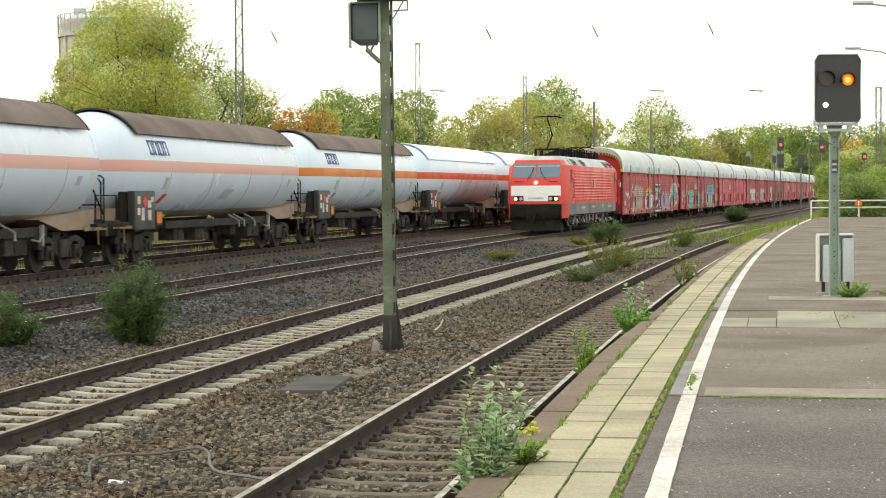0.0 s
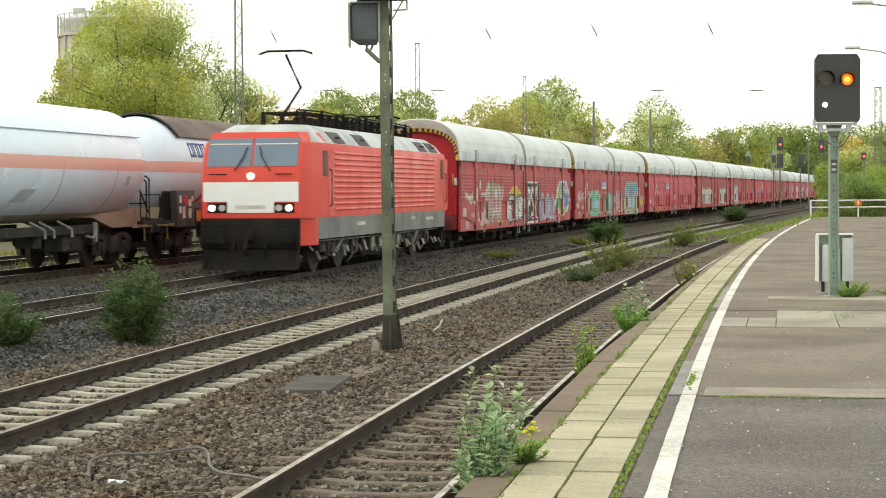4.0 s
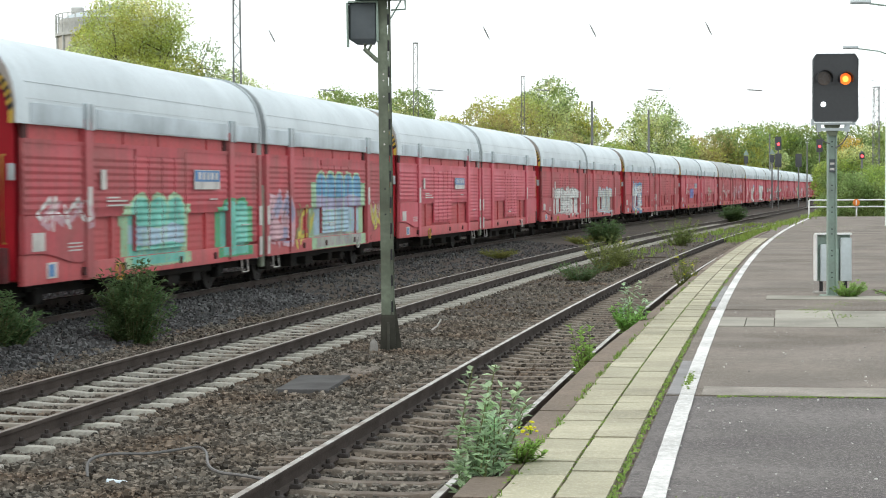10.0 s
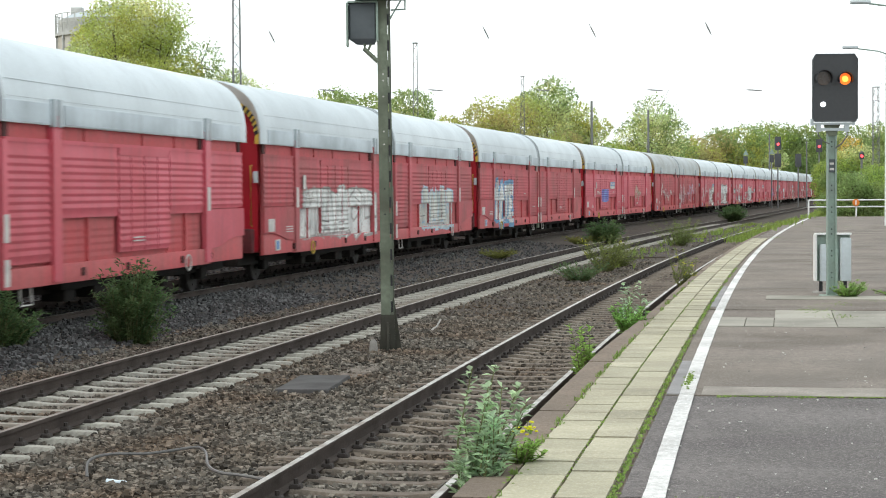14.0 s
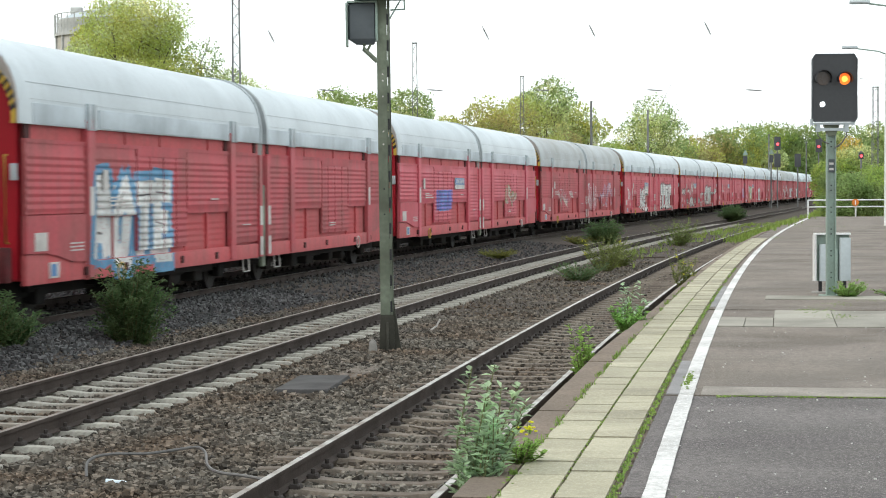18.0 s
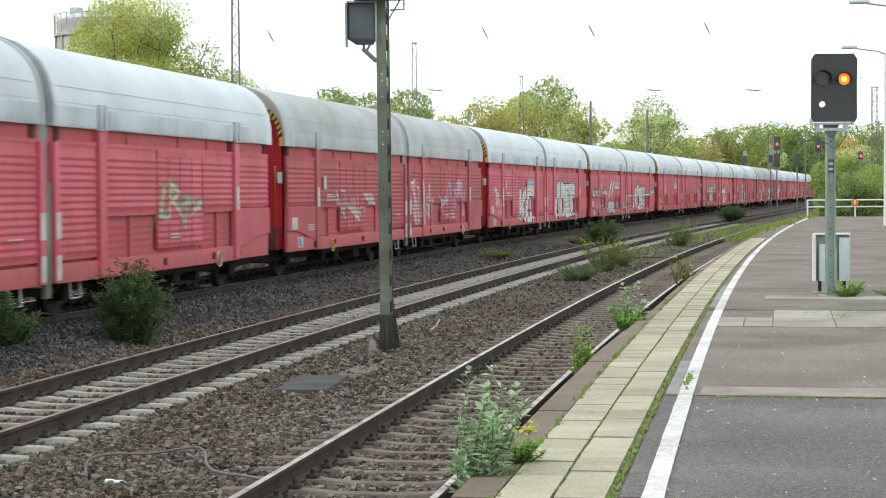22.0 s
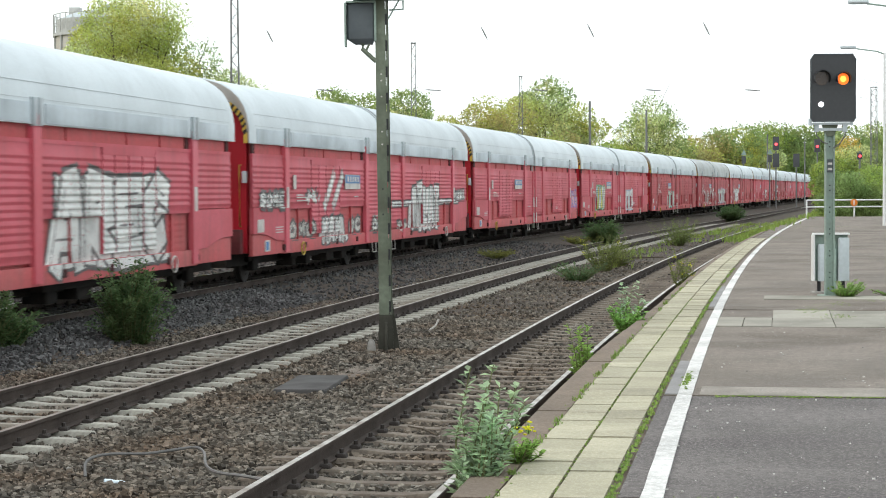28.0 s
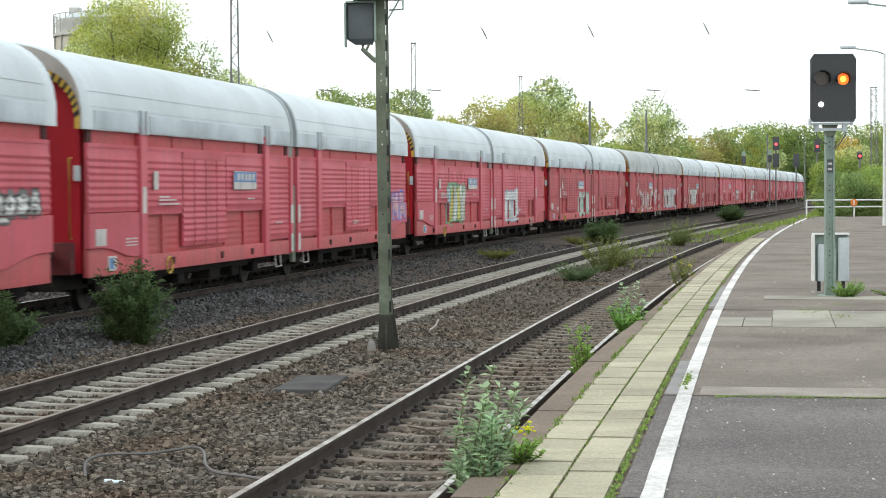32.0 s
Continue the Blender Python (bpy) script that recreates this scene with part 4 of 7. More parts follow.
    # spray it on: rows and runs that follow the ribs and posts of the wall
    steps = (0.0, 0.014, 0.028, 0.040, 0.052, 0.068, 0.083, 0.098)
    zs = [0.14 + RIB * k + d for k in range(3, 25) for d in steps]
    zs = np.array([z for z in zs if z0 - 0.2 < z < z1 + 0.2])
    xs = np.arange(x0 - 0.5, x1 + 0.5, 0.024)
    zc, xc = (zs[:-1] + zs[1:]) / 2, xs + 0.012
    rng = np.random.default_rng(abs(seed))
    GX, GZ = np.meshgrid(xc, zc)
    GX = GX + rng.normal(0, 0.008, GX.shape)
    GZ = GZ + rng.normal(0, 0.006, GZ.shape)
    cell = np.full(GX.shape, -1)
    tone = len(fills)
    jobs = [(yy, k, p, tone) for k, (yy, p) in enumerate(edge)] + [(q[0], k, q[1], q[2] if len(q) > 2 else k % len(fills)) for k, q in enumerate(body)] + [(yy, k, p, tone + (style == "glyphs")) for k, (yy, p) in enumerate(strokes)]
    for yy, k, pts, c in sorted(jobs, key=lambda q: -q[0]):
        inside = np.zeros(GX.shape, bool)
        for (ax, az), (bx, bz) in zip(pts, pts[1:] + pts[:1]):
            if abs(az - bz) > 1e-9:
                inside ^= ((az > GZ) != (bz > GZ)) & (GX < (bx - ax) * (GZ - az) / (bz - az) + ax)
        cell[inside] = c
    # worn and thin spots
    cell[rng.random(cell.shape) < 0.03] = -1
    sh = Shape()
    for r in range(len(zc)):
        row = cell[r]
        dep = [wall_depth(x, zc[r]) for x in xc]
        i = 0
        while i < len(row):
            j = i
            while j < len(row) and row[j] == row[i] and dep[j] == dep[i]:
                j += 1
            if row[i] >= 0:
                xa, xb = xs[i], xs[i] + 0.024 * (j - i)
                ya, yb = (-dep[i] - coat - rib_rise(z) if dep[i] == SIDE else -dep[i] - coat for z in (zs[r], zs[r + 1] - 1e-6))
                sh.add([(xa, ya, zs[r]), (xb, ya, zs[r]), (xb, yb, zs[r + 1]), (xa, yb, zs[r + 1])], [(0, 1, 2, 3)], int(row[i]))
            i = j
    if sh.v:
        part("graffiti", sh, [PAINT[c] for c in fills] + [PAINT[line], PAINT["smoke"]], w, smooth=0)["kind"] = "stuff"


# ---------------------------------------------------------------- locomotive
def locomotive():
    w = thing("electric_locomotive", "bright red four-axle electric locomotive with white front panel", "locomotive")

    def ring(z, xe, hw, nose=0.55, cut=0.22):
        """Plan of the body at one height, with cut corners."""
        a = [(-xe, -hw + cut), (-xe + nose, -hw), (xe - nose, -hw), (xe, -hw + cut), (xe, hw - cut), (xe - nose, hw), (-xe + nose, hw), (-xe, hw - cut)]
        return [(x, y, z) for x, y in a]

    part("sill", Shape().loft([ring(0.92, 8.95, 1.49), ring(1.5, 8.99, 1.5)]), M_loco_grey, w, "grey lower body sill")
    part("cab_skirt", Shape().loft([[(x, y, z) for x, y in [(-9.22, -1.2), (-8.6, -1.505), (-8.3, -1.505), (-8.3, 1.505), (-8.6, 1.505), (-9.22, 1.2)]] for z in (0.78, 1.5)]), M_loco_red, w)
    part("body_shell", Shape().loft([ring(1.48, 9.3, 1.5), ring(2.5, 9.26, 1.5), ring(3.3, 8.96, 1.5, 0.5, 0.22), ring(3.42, 8.91, 1.47, 0.5, 0.22)]), M_loco_red, w)
    for e in (-1, 1):
        q = [(e * 8.905, -1.25, 3.42), (e * 8.905, 1.25, 3.42), (e * 8.80, 1.12, 3.68), (e * 8.80, -1.12, 3.68), (e * 7.2, -1.47, 3.42), (e * 7.2, 1.47, 3.42), (e * 7.2, 1.25, 3.70), (e * 7.2, -1.25, 3.70)]
        part("cab_roof", Shape().add(q, [(0, 1, 2, 3), (3, 2, 6, 7), (0, 3, 7, 4), (1, 5, 6, 2), (4, 7, 6, 5)] if e > 0 else [(3, 2, 1, 0), (7, 6, 2, 3), (4, 7, 3, 0), (2, 6, 5, 1), (5, 6, 7, 4)]), M_loco_red, w, "red cab roof edge")
    part("roof_shoulder", Shape().loft([ring(3.42, 8.6, 1.46, 0.5, 0.3), ring(3.72, 8.35, 1.2, 0.4, 0.3), ring(3.90, 8.0, 0.95, 0.4, 0.3)]), M_loco_roof, w, "pale grey sloping roof edge")
    for x0, x1 in ((-6.6, 6.6),):
        for i in range(11):
            z = 1.62 + i * 0.15
            for e in (-1, 1):
                sh = Shape().prism([(e * 1.5, z + 0.018), (e * 1.518, z + 0.036), (e * 1.522, z + 0.056), (e * 1.516, z + 0.076), (e * 1.5, z + 0.098)][::e], x0, x1)
                part("side_rib", sh, M_loco_rib_lit, w)
    for e in (-1, 1):
        for x in (-7.55, 7.95):
            part("side_window", Shape().box(x - 0.2, x + 0.2, e * 1.5 - 0.012, e * 1.5 + 0.012, 2.55, 3.22), M_side_glass, w, "dark cab side window")
            part("handrail", Shape().tube([(x + 0.42, e * 1.5, 1.75), (x + 0.42, e * 1.57, 1.8), (x + 0.42, e * 1.57, 2.7), (x + 0.42, e * 1.5, 2.75)], 0.02, 6), M_under, w)
            part("cab_door", Shape().box(x + 0.3, x + 0.95, e * 1.5 - 0.008, e * 1.5 + 0.008, 1.5, 3.25), M_loco_red, w)
        part("emblem", Shape().box(-0.30, 0.22, e * 1.545 - 0.006, e * 1.545 + 0.006, 2.28, 2.74), M_emblem, w, "small faded white emblem plate")
        for x in (-6.4, -3.6, 4.6, 6.3):
            part("roof_grille", Shape().add([(x, e * 1.455, 3.44), (x + 1.3, e * 1.455, 3.44), (x + 1.25, e * 1.19, 3.76), (x + 0.05, e * 1.19, 3.76), (x, e * 1.40, 3.44), (x + 1.3, e * 1.40, 3.44), (x + 1.25, e * 1.14, 3.76), (x + 0.05, e * 1.14, 3.76)],
                                            [(0, 1, 2, 3), (4, 7, 6, 5), (0, 4, 5, 1), (1, 5, 6, 2), (2, 6, 7, 3), (3, 7, 4, 0)]).box(x + 0.62, x + 0.68, e * 1.33 - 0.12, e * 1.33 + 0.12, 3.58, 3.63), M_grille, w)
        for x0, x1, z in ((-4.2, -3.2, 1.2), (-0.8, 0.3, 1.22), (3.0, 3.6, 1.25), (5.2, 6.4, 1.2)):
            part("stencil_bar", Shape().box(x0, x1, e * 1.503 - 0.004, e * 1.503 + 0.004, z, z + 0.1), M_label, w)
    # front
    def face(z):
        return -9.3 + 0.04 * max(0, (z - 1.48) / 1.02) if z < 2.5 else -9.26 + 0.30 * (z - 2.5) / 0.8

    def plate(y0, y1, z0, z1, off=0.015):
        vs = [(face(z) - o, y, z) for o in (off, -0.02) for y, z in ((y0, z0), (y1, z0), (y1, z1), (y0, z1))]
        return Shape().add(vs, [(3, 2, 1, 0), (4, 5, 6, 7), (0, 1, 5, 4), (1, 2, 6, 5), (2, 3, 7, 6), (3, 0, 4, 7)])

    ws = [part("windscreen", plate(y0, y0 + 1.17, 2.80, 3.52), M_glass_sky, w, "windscreen pane tinted like reflected sky") for y0 in (-1.2, 0.03)]
    part("sun_blind", plate(-1.16, -0.07, 3.36, 3.39, 0.02), M_label, ws[0])
    part("sun_blind", plate(0.07, 1.16, 3.36, 3.39, 0.02), M_label, ws[1])
    part("front_panel", plate(-1.26, 1.26, 1.90, 2.40), M_front_white, w, "white front panel")
    part("number_bar", plate(-0.4, 0.4, 1.72, 1.81, 0.02), M_label, w)
    part("lamp_strip", plate(-0.62, 0.62, 1.62, 1.90, 0.012), M_front_white, w)
    for y in (-0.885, 0.885):
        part("lamp_box", plate(y - 0.26, y + 0.26, 1.62, 1.87, 0.01), M_under, w, "black headlight recess")
    for y in (-1.02, -0.75, 0.75, 1.02):
        m = M_headlight if abs(y) > 0.9 else M_label
        part("headlight", Shape().cyl((-9.27, y, 1.74), (-9.34, y, 1.74), 0.085, 16), m, w, "round lit headlight")
    part("top_headlight", Shape().cyl((face(2.55) + 0.03, 0, 2.55), (face(2.55) - 0.05, 0, 2.55), 0.09, 16), M_headlight, w, "round lit headlight")
    for y in (-0.5, 0.45):
        part("wiper", Shape().tube([(face(2.68) - 0.03, y, 2.68), (face(3.0) - 0.04, y * 0.5, 3.05), (face(3.3) - 0.04, y * 0.35, 3.3)], 0.014, 5), M_under, ws[0 if y < 0 else 1])
    part("front_rail", Shape().tube([(-9.33, -1.1, 2.6), (-9.30, -1.05, 2.6), (-9.30, -0.7, 2.6), (-9.2, -0.65, 2.6)], 0.015, 5).tube([(-9.33, 1.1, 2.6), (-9.30, 1.05, 2.6), (-9.30, 0.7, 2.6), (-9.2, 0.65, 2.6)], 0.015, 5), M_under, w)
    for e in (-1, 1):
        part("buffer_beam", Shape().box(e * 9.28 - 0.12, e * 9.28 + 0.06, -1.3, 1.3, 0.72, 1.47, c=0.03), M_under, w, "black buffer beam")
        for y in (-0.88, 0.88):
            part("buffer", Shape().cyl((e * 9.3, y, 1.04), (e * 9.68, y, 1.04), 0.12, 10).box(e * 9.72 - 0.04, e * 9.72 + 0.04, y - 0.32, y + 0.32, 0.86, 1.22, c=0.03), M_under, w)
        part("snow_plough", Shape().add([(e * 9.35, -1.25, 0.75), (e * 9.35, 1.25, 0.75), (e * 9.55, 1.2, 0.18), (e * 9.7, 0, 0.16), (e * 9.55, -1.2, 0.18), (e * 9.1, -1.25, 0.75), (e * 9.1, 1.25, 0.75), (e * 9.1, 1.2, 0.18), (e * 9.1, -1.2, 0.18)],
                                        [(0, 1, 2, 3, 4), (0, 5, 6, 1), (1, 6, 7, 2), (0, 4, 8, 5), (5, 8, 7, 6), (2, 7, 8, 4, 3)]), M_under, w)
        part("coupling", Shape().box(e * 9.3 - 0.25, e * 9.3 + 0.35, -0.12, 0.12, 0.92, 1.16, c=0.03).tube([(e * 9.6, 0, 1.0), (e * 9.75, 0.02, 0.7), (e * 9.65, 0, 0.55)], 0.05, 6), M_under, w)
        for y in (-0.45, 0.4):
            part("brake_hose", Shape().tube([(e * 9.35, y, 0.95), (e * 9.6, y, 0.7), (e * 9.58, y * 1.1, 0.45)], 0.035, 6), M_under, w)
    # bogies
    for bx in (-4.95, 4.95):
        for e in (-1, 1):
            part("bogie_frame", Shape().box(bx - 2.1, bx + 2.1, e * 1.12 - 0.09, e * 1.12 + 0.09, 0.55, 0.86, c=0.03).box(bx - 0.5, bx + 0.5, e * 1.12 - 0.1, e * 1.12 + 0.1, 0.35, 0.9, c=0.03), M_bogie, w)
            for dx in (-1.3, 1.3):
                part("axle_box", Shape().box(bx + dx - 0.22, bx + dx + 0.22, e * 1.2 - 0.1, e * 1.2 + 0.1, 0.42, 0.8, c=0.04).cyl((bx + dx, e * 1.28, 0.6), (bx + dx, e * 1.36, 0.6), 0.14, 12), M_bogie_wheel, w)
                part("suspension_spring", Shape().cyl((bx + dx + 0.42, e * 1.2, 0.45), (bx + dx + 0.42, e * 1.2, 0.88), 0.1, 10), M_bogie_wheel, w)
            part("damper", Shape().cyl((bx - 0.9, e * 1.3, 0.5), (bx - 0.2, e * 1.3, 0.85), 0.05, 8), M_bellow, w)
            part("sand_pipe", Shape().tube([(bx + 2.0, e * 1.15, 0.8), (bx + 2.1, e * 1.05, 0.4), (bx + 2.0, e * 0.9, 0.15)], 0.03, 6), M_bellow, w)
        for dx in (-1.3, 1.3):
            part("wheelset", wheel_pair(0.6), M_bogie_wheel, w, at=pose(bx + dx, 0, 0.6))
    part("transformer_tank", Shape().box(-2.4, 2.4, -1.2, 1.2, 0.3, 0.92, c=0.06), M_under, w)
    for x in (-1.9, -0.9, 0.4, 1.5):
        part("equipment_box", Shape().box(x, x + 0.6, -1.34, -1.15, 0.45, 0.9, c=0.02), M_bogie_wheel, w)
        part("box_hatch", Shape().box(x + 0.12, x + 0.46, -1.352, -1.338, 0.52, 0.82, c=0.01), M_bellow, w)
    small = random.Random(12)
    for k in range(26):
        x, z = -8.4 + k * 0.66 + small.uniform(-0.2, 0.2), small.uniform(0.5, 0.86)
        part("pipe_joint", Shape().cyl((x, -1.30, z), (x + small.uniform(-0.12, 0.12), -1.38, z - small.uniform(0.08, 0.3)), small.uniform(0.02, 0.045), 6), M_bellow if k % 3 else M_label, w)
    part("air_pipe", Shape().tube([(-8.2, -1.28, 0.86), (-3.0, -1.3, 0.84), (2.8, -1.3, 0.85), (8.2, -1.28, 0.86)], 0.022, 6), M_bellow, w)
    # roof gear
    for e in (-1, 1):
        bx = e * 5.4
        sh = Shape()
        for y in (-0.55, 0.55):
            sh.tube([(bx - 0.9, y, 4.18), (bx + 0.9, y, 4.18)], 0.035, 6)
        for x in (-0.9, 0, 0.9):
            sh.tube([(bx + x, -0.6, 4.18), (bx + x, 0.6, 4.18)], 0.03, 6)
        part("pantograph_frame", sh, M_under, w)
        if e < 0:
            part("pantograph_arm", Shape().tube([(bx - 0.7, 0, 4.2), (bx + 0.9, 0, 4.95), (bx - 0.55, 0, 5.75)], 0.045, 6).tube([(bx - 0.6, -0.75, 5.78), (bx - 0.6, -0.5, 5.86), (bx - 0.6, 0.5, 5.86), (bx - 0.6, 0.75, 5.78)], 0.035, 6), M_under, w, "raised black pantograph")
        else:
            part("pantograph_arm", Shape().tube([(bx - 0.8, 0, 4.25), (bx + 1.0, 0, 4.36), (bx - 0.8, 0, 4.46)], 0.045, 6).tube([(bx - 0.8, -0.8, 4.42), (bx - 0.8, -0.5, 4.5), (bx - 0.8, 0.5, 4.5), (bx - 0.8, 0.8, 4.42)], 0.035, 6), M_under, w, "folded black pantograph")
        for x in (-0.9, 0.9):
            for y in (-0.55, 0.55):
                part("insulator", Shape().cyl((bx + x, y, 3.8), (bx + x, y, 4.18), 0.07, 8), M_under, w)
    for x in (-3.4, -2.6, -1.8, -0.6, 0.8, 1.8, 2.7, 3.5):
        part("roof_insulator", Shape().cyl((x, -0.3, 3.8), (x, -0.3, 4.22), 0.08, 8), M_under, w)
    part("roof_busbar", Shape().tube([(-4.4, -0.3, 4.22), (0, -0.3, 4.26), (4.4, -0.3, 4.22)], 0.035, 6).tube([(-2.6, -0.3, 4.22), (-2.2, 0.5, 4.3), (1.8, 0.5, 4.22)], 0.03, 6), M_under, w)
    # open gear along the roof edge: stacked insulators, conductors and low boxes
    for k, x in enumerate((-7.1, -6.3, -4.6, -3.9, -3.0, -2.2, -1.1, -0.2, 0.6, 1.3, 2.3, 3.1, 3.9, 4.7, 6.2, 7.0)):
        sh = Shape().cyl((x, -0.62, 3.78), (x, -0.62, 4.20 + 0.05 * (k % 3)), 0.035, 8)
        for q in range(5):
            sh.cyl((x, -0.62, 3.86 + q * 0.07), (x, -0.62, 3.89 + q * 0.07), 0.085, 10)
        part("stacked_insulator", sh, M_under, w)
    part("roof_conductor", Shape().tube([(-7.1, -0.62, 4.22), (-4.6, -0.62, 4.27), (-2.2, -0.62, 4.24), (-1.1, -0.55, 4.34), (1.3, -0.62, 4.25), (3.9, -0.62, 4.27), (7.0, -0.62, 4.22)], 0.022, 6), M_under, w)
    gear = random.Random(4)
    for k in range(16):
        x = -6.8 + k * 0.86
        hh = gear.uniform(0.04, 0.28)
        part("roof_gear", Shape().box(x, x + gear.uniform(0.3, 0.7), -0.55 + gear.uniform(0, 0.2), gear.uniform(-0.1, 0.6), 3.76, 3.86 + hh, c=0.03), M_under, w)
    for x in (-1.4, 0.1, 2.1):
        part("roof_switch", Shape().box(x, x + 0.7, -0.2, 0.55, 3.8, 4.2, c=0.04), M_under, w)
    for ob in w.children:
        if ob.name.split(".")[0] in ("pantograph_frame", "pantograph_arm", "insulator", "roof_insulator", "roof_busbar", "stacked_insulator", "roof_conductor", "roof_gear", "roof_switch"):
            ob.location.z = 0.1
    part("antenna", Shape().cyl((-8.0, 0, 3.8), (-8.0, 0, 4.15), 0.02, 6), M_under, w)
    return w


# ---------------------------------------------------------------- tank wagon
FRAME_SIDE = [(-1.5, 0.60), (-1.22, 0.58), (-1.05, 0.74), (-0.72, 0.74), (-0.48, 0.52), (-0.3, 0.40), (0.3, 0.40), (0.48, 0.52), (0.72, 0.74), (1.05, 0.74),
              (1.22, 0.58), (1.5, 0.60), (1.5, 0.74), (1.2, 0.84), (0.9, 0.90), (0.4, 0.80), (-0.4, 0.80), (-0.9, 0.90), (-1.2, 0.84), (-1.5, 0.74)]


def tank_wagon(shield, stripe, soiled):
    w = thing("tank_wagon", "white gas tank wagon with %s and orange band" % ("brown sunshield" if shield else "plain top"), "tank wagon", "wagons of the tank train")
    R, C, L = 1.5, 2.72, 8.95

    def body(r, x0, x1, a0, a1, n=36):
        return [[(x, r * math.sin(a0 + (a1 - a0) * i / n), C + r * math.cos(a0 + (a1 - a0) * i / n)) for i in range(n + 1)] for x in (x0, x1)]

    rings = []
    for x, f in ((-L, 0.0), (-L + 0.04, 0.3), (-L + 0.18, 0.58), (-L + 0.40, 0.80), (-L + 0.75, 0.945), (-L + 1.2, 1.0), (L - 1.2, 1.0), (L - 0.75, 0.945), (L - 0.40, 0.80), (L - 0.18, 0.58), (L - 0.04, 0.3), (L, 0.0)):
        f = max(f, 0.02)
        rings.append([(x, R * f * math.cos(6.28318 * i / 40), C + R * f * math.sin(6.28318 * i / 40)) for i in range(40)])
    tank = part("tank", Shape().loft(rings), M_tank, w, "glossy white cylindrical tank", 50)
    sh = Shape()
    for e in (1, -1):
        rr = []
        for x, f in ((-L + 0.04, 0.3), (-L + 0.18, 0.58), (-L + 0.40, 0.80), (-L + 0.75, 0.945), (-L + 1.2, 1.0), (L - 1.2, 1.0), (L - 0.75, 0.945), (L - 0.40, 0.80), (L - 0.18, 0.58), (L - 0.04, 0.3)):
            r = R * f + 0.004
            z0, z1 = -0.17, 0.15
            rr.append([(x, e * math.sqrt(max(0.01, r * r - (z0 + (z1 - z0) * i / 4) ** 2)), C + z0 + (z1 - z0) * i / 4) for i in range(5)])
        sh.loft(rr if e < 0 else [q[::-1] for q in rr], 0, False, False)
    part("band", sh, stripe, tank, "orange warning band")
    if shield:
        rr = body(R + 0.09, -L + 1.2, L - 1.2, -0.98, 0.98)
        inn = body(R + 0.06, -L + 1.2, L - 1.2, -0.98, 0.98)
        part("sunshield", Shape().loft([rr[0] + inn[0][::-1], rr[1] + inn[1][::-1]]), M_shield, w, "brown sheet sunshield")
        for x in (-L + 1.2, L - 1.2):
            part("sunshield_edge", Shape().tube([(x, (R + 0.09) * math.sin(-1.0 + 2.0 * i / 20), C + (R + 0.09) * math.cos(-1.0 + 2.0 * i / 20)) for i in range(21)], 0.028, 6), M_black, w)
    else:
        part("top_sheet", Shape().loft([body(R + 0.05, -L + 0.9, L - 0.9, -1.05, 1.05)[0] + body(R + 0.03, 0, 0, -1.05, 1.05)[0][:0] + [(-L + 0.9, y, z) for _, y, z in body(R + 0.02, 0, 0, -1.05, 1.05)[0][::-1]],
                                         [(L - 0.9, y, z) for _, y, z in body(R + 0.05, 0, 0, -1.05, 1.05)[0]] + [(L - 0.9, y, z) for _, y, z in body(R + 0.02, 0, 0, -1.05, 1.05)[0][::-1]]]), M_tank, w)
    for x in (-5.4, -1.6, 2.2, 5.9):
        part("weld_seam", Shape().tube([(x, -(R + 0.002) * math.cos(a * 0.1), C - 0.2 - (R + 0.002) * math.sin(a * 0.1) + 0.2) for a in range(-1, 14)], 0.007, 5), M_tank_beige, tank)
    if soiled:
        rr = body(R + 0.005, -L + 1.0, L - 1.0, math.pi - 0.55, math.pi + 0.55)
        part("soiled_belly", Shape().loft(rr, 0, False, False), M_tank_beige, w)
    # saddles and frame
    for e in (-1, 1):
        x0, x1 = sorted((e * 5.2, e * 8.4))
        prof = [(e * 4.9, 1.32), (e * 8.55, 1.55), (e * 8.55, 1.02), (e * 6.4, 1.02)]
        vs = [(x, y, z) for y in (-1.12, 1.12) for x, z in prof]
        part("saddle", Shape().add(vs, [(0, 1, 2, 3), (7, 6, 5, 4), (0, 4, 5, 1), (1, 5, 6, 2), (2, 6, 7, 3), (3, 7, 4, 0)]), M_beige, w, "soiled beige tank saddle")
        part("end_platform", Shape().box(*sorted((e * 8.3, e * 9.1)), -1.3, 1.3, 1.08, 1.16), M_bogie, w)
        part("head_stock", Shape().box(*sorted((e * 8.95, e * 9.15)), -1.3, 1.3, 0.82, 1.22, c=0.02), M_bogie, w)
        for y in (-0.88, 0.88):
            part("buffer", Shape().cyl((e * 9.1, y, 1.04), (e * 9.4, y, 1.04), 0.1, 10).cyl((e * 9.4, y, 1.04), (e * 9.48, y, 1.04), 0.23, 14), M_bogie, w)
        bx = e * 6.9 - 0.45
        for y in (-1.02, 1.02):
            bogie = part("bogie_frame", Shape().loft([[(bx + x, y + q, z) for x, z in FRAME_SIDE] for q in (-0.07, 0.07)]).box(bx - 0.26, bx + 0.26, y - 0.14, y + 0.14, 0.36, 0.80, c=0.03), M_bogie, w)
            for dx in (-0.9, 0.9):
                part("axle_box", Shape().box(bx + dx - 0.2, bx + dx + 0.2, y - 0.14, y + 0.14, 0.3, 0.66, c=0.03).cyl((bx + dx, y + math.copysign(0.14, y), 0.46), (bx + dx, y + math.copysign(0.2, y), 0.46), 0.12, 10), M_bogie, bogie)
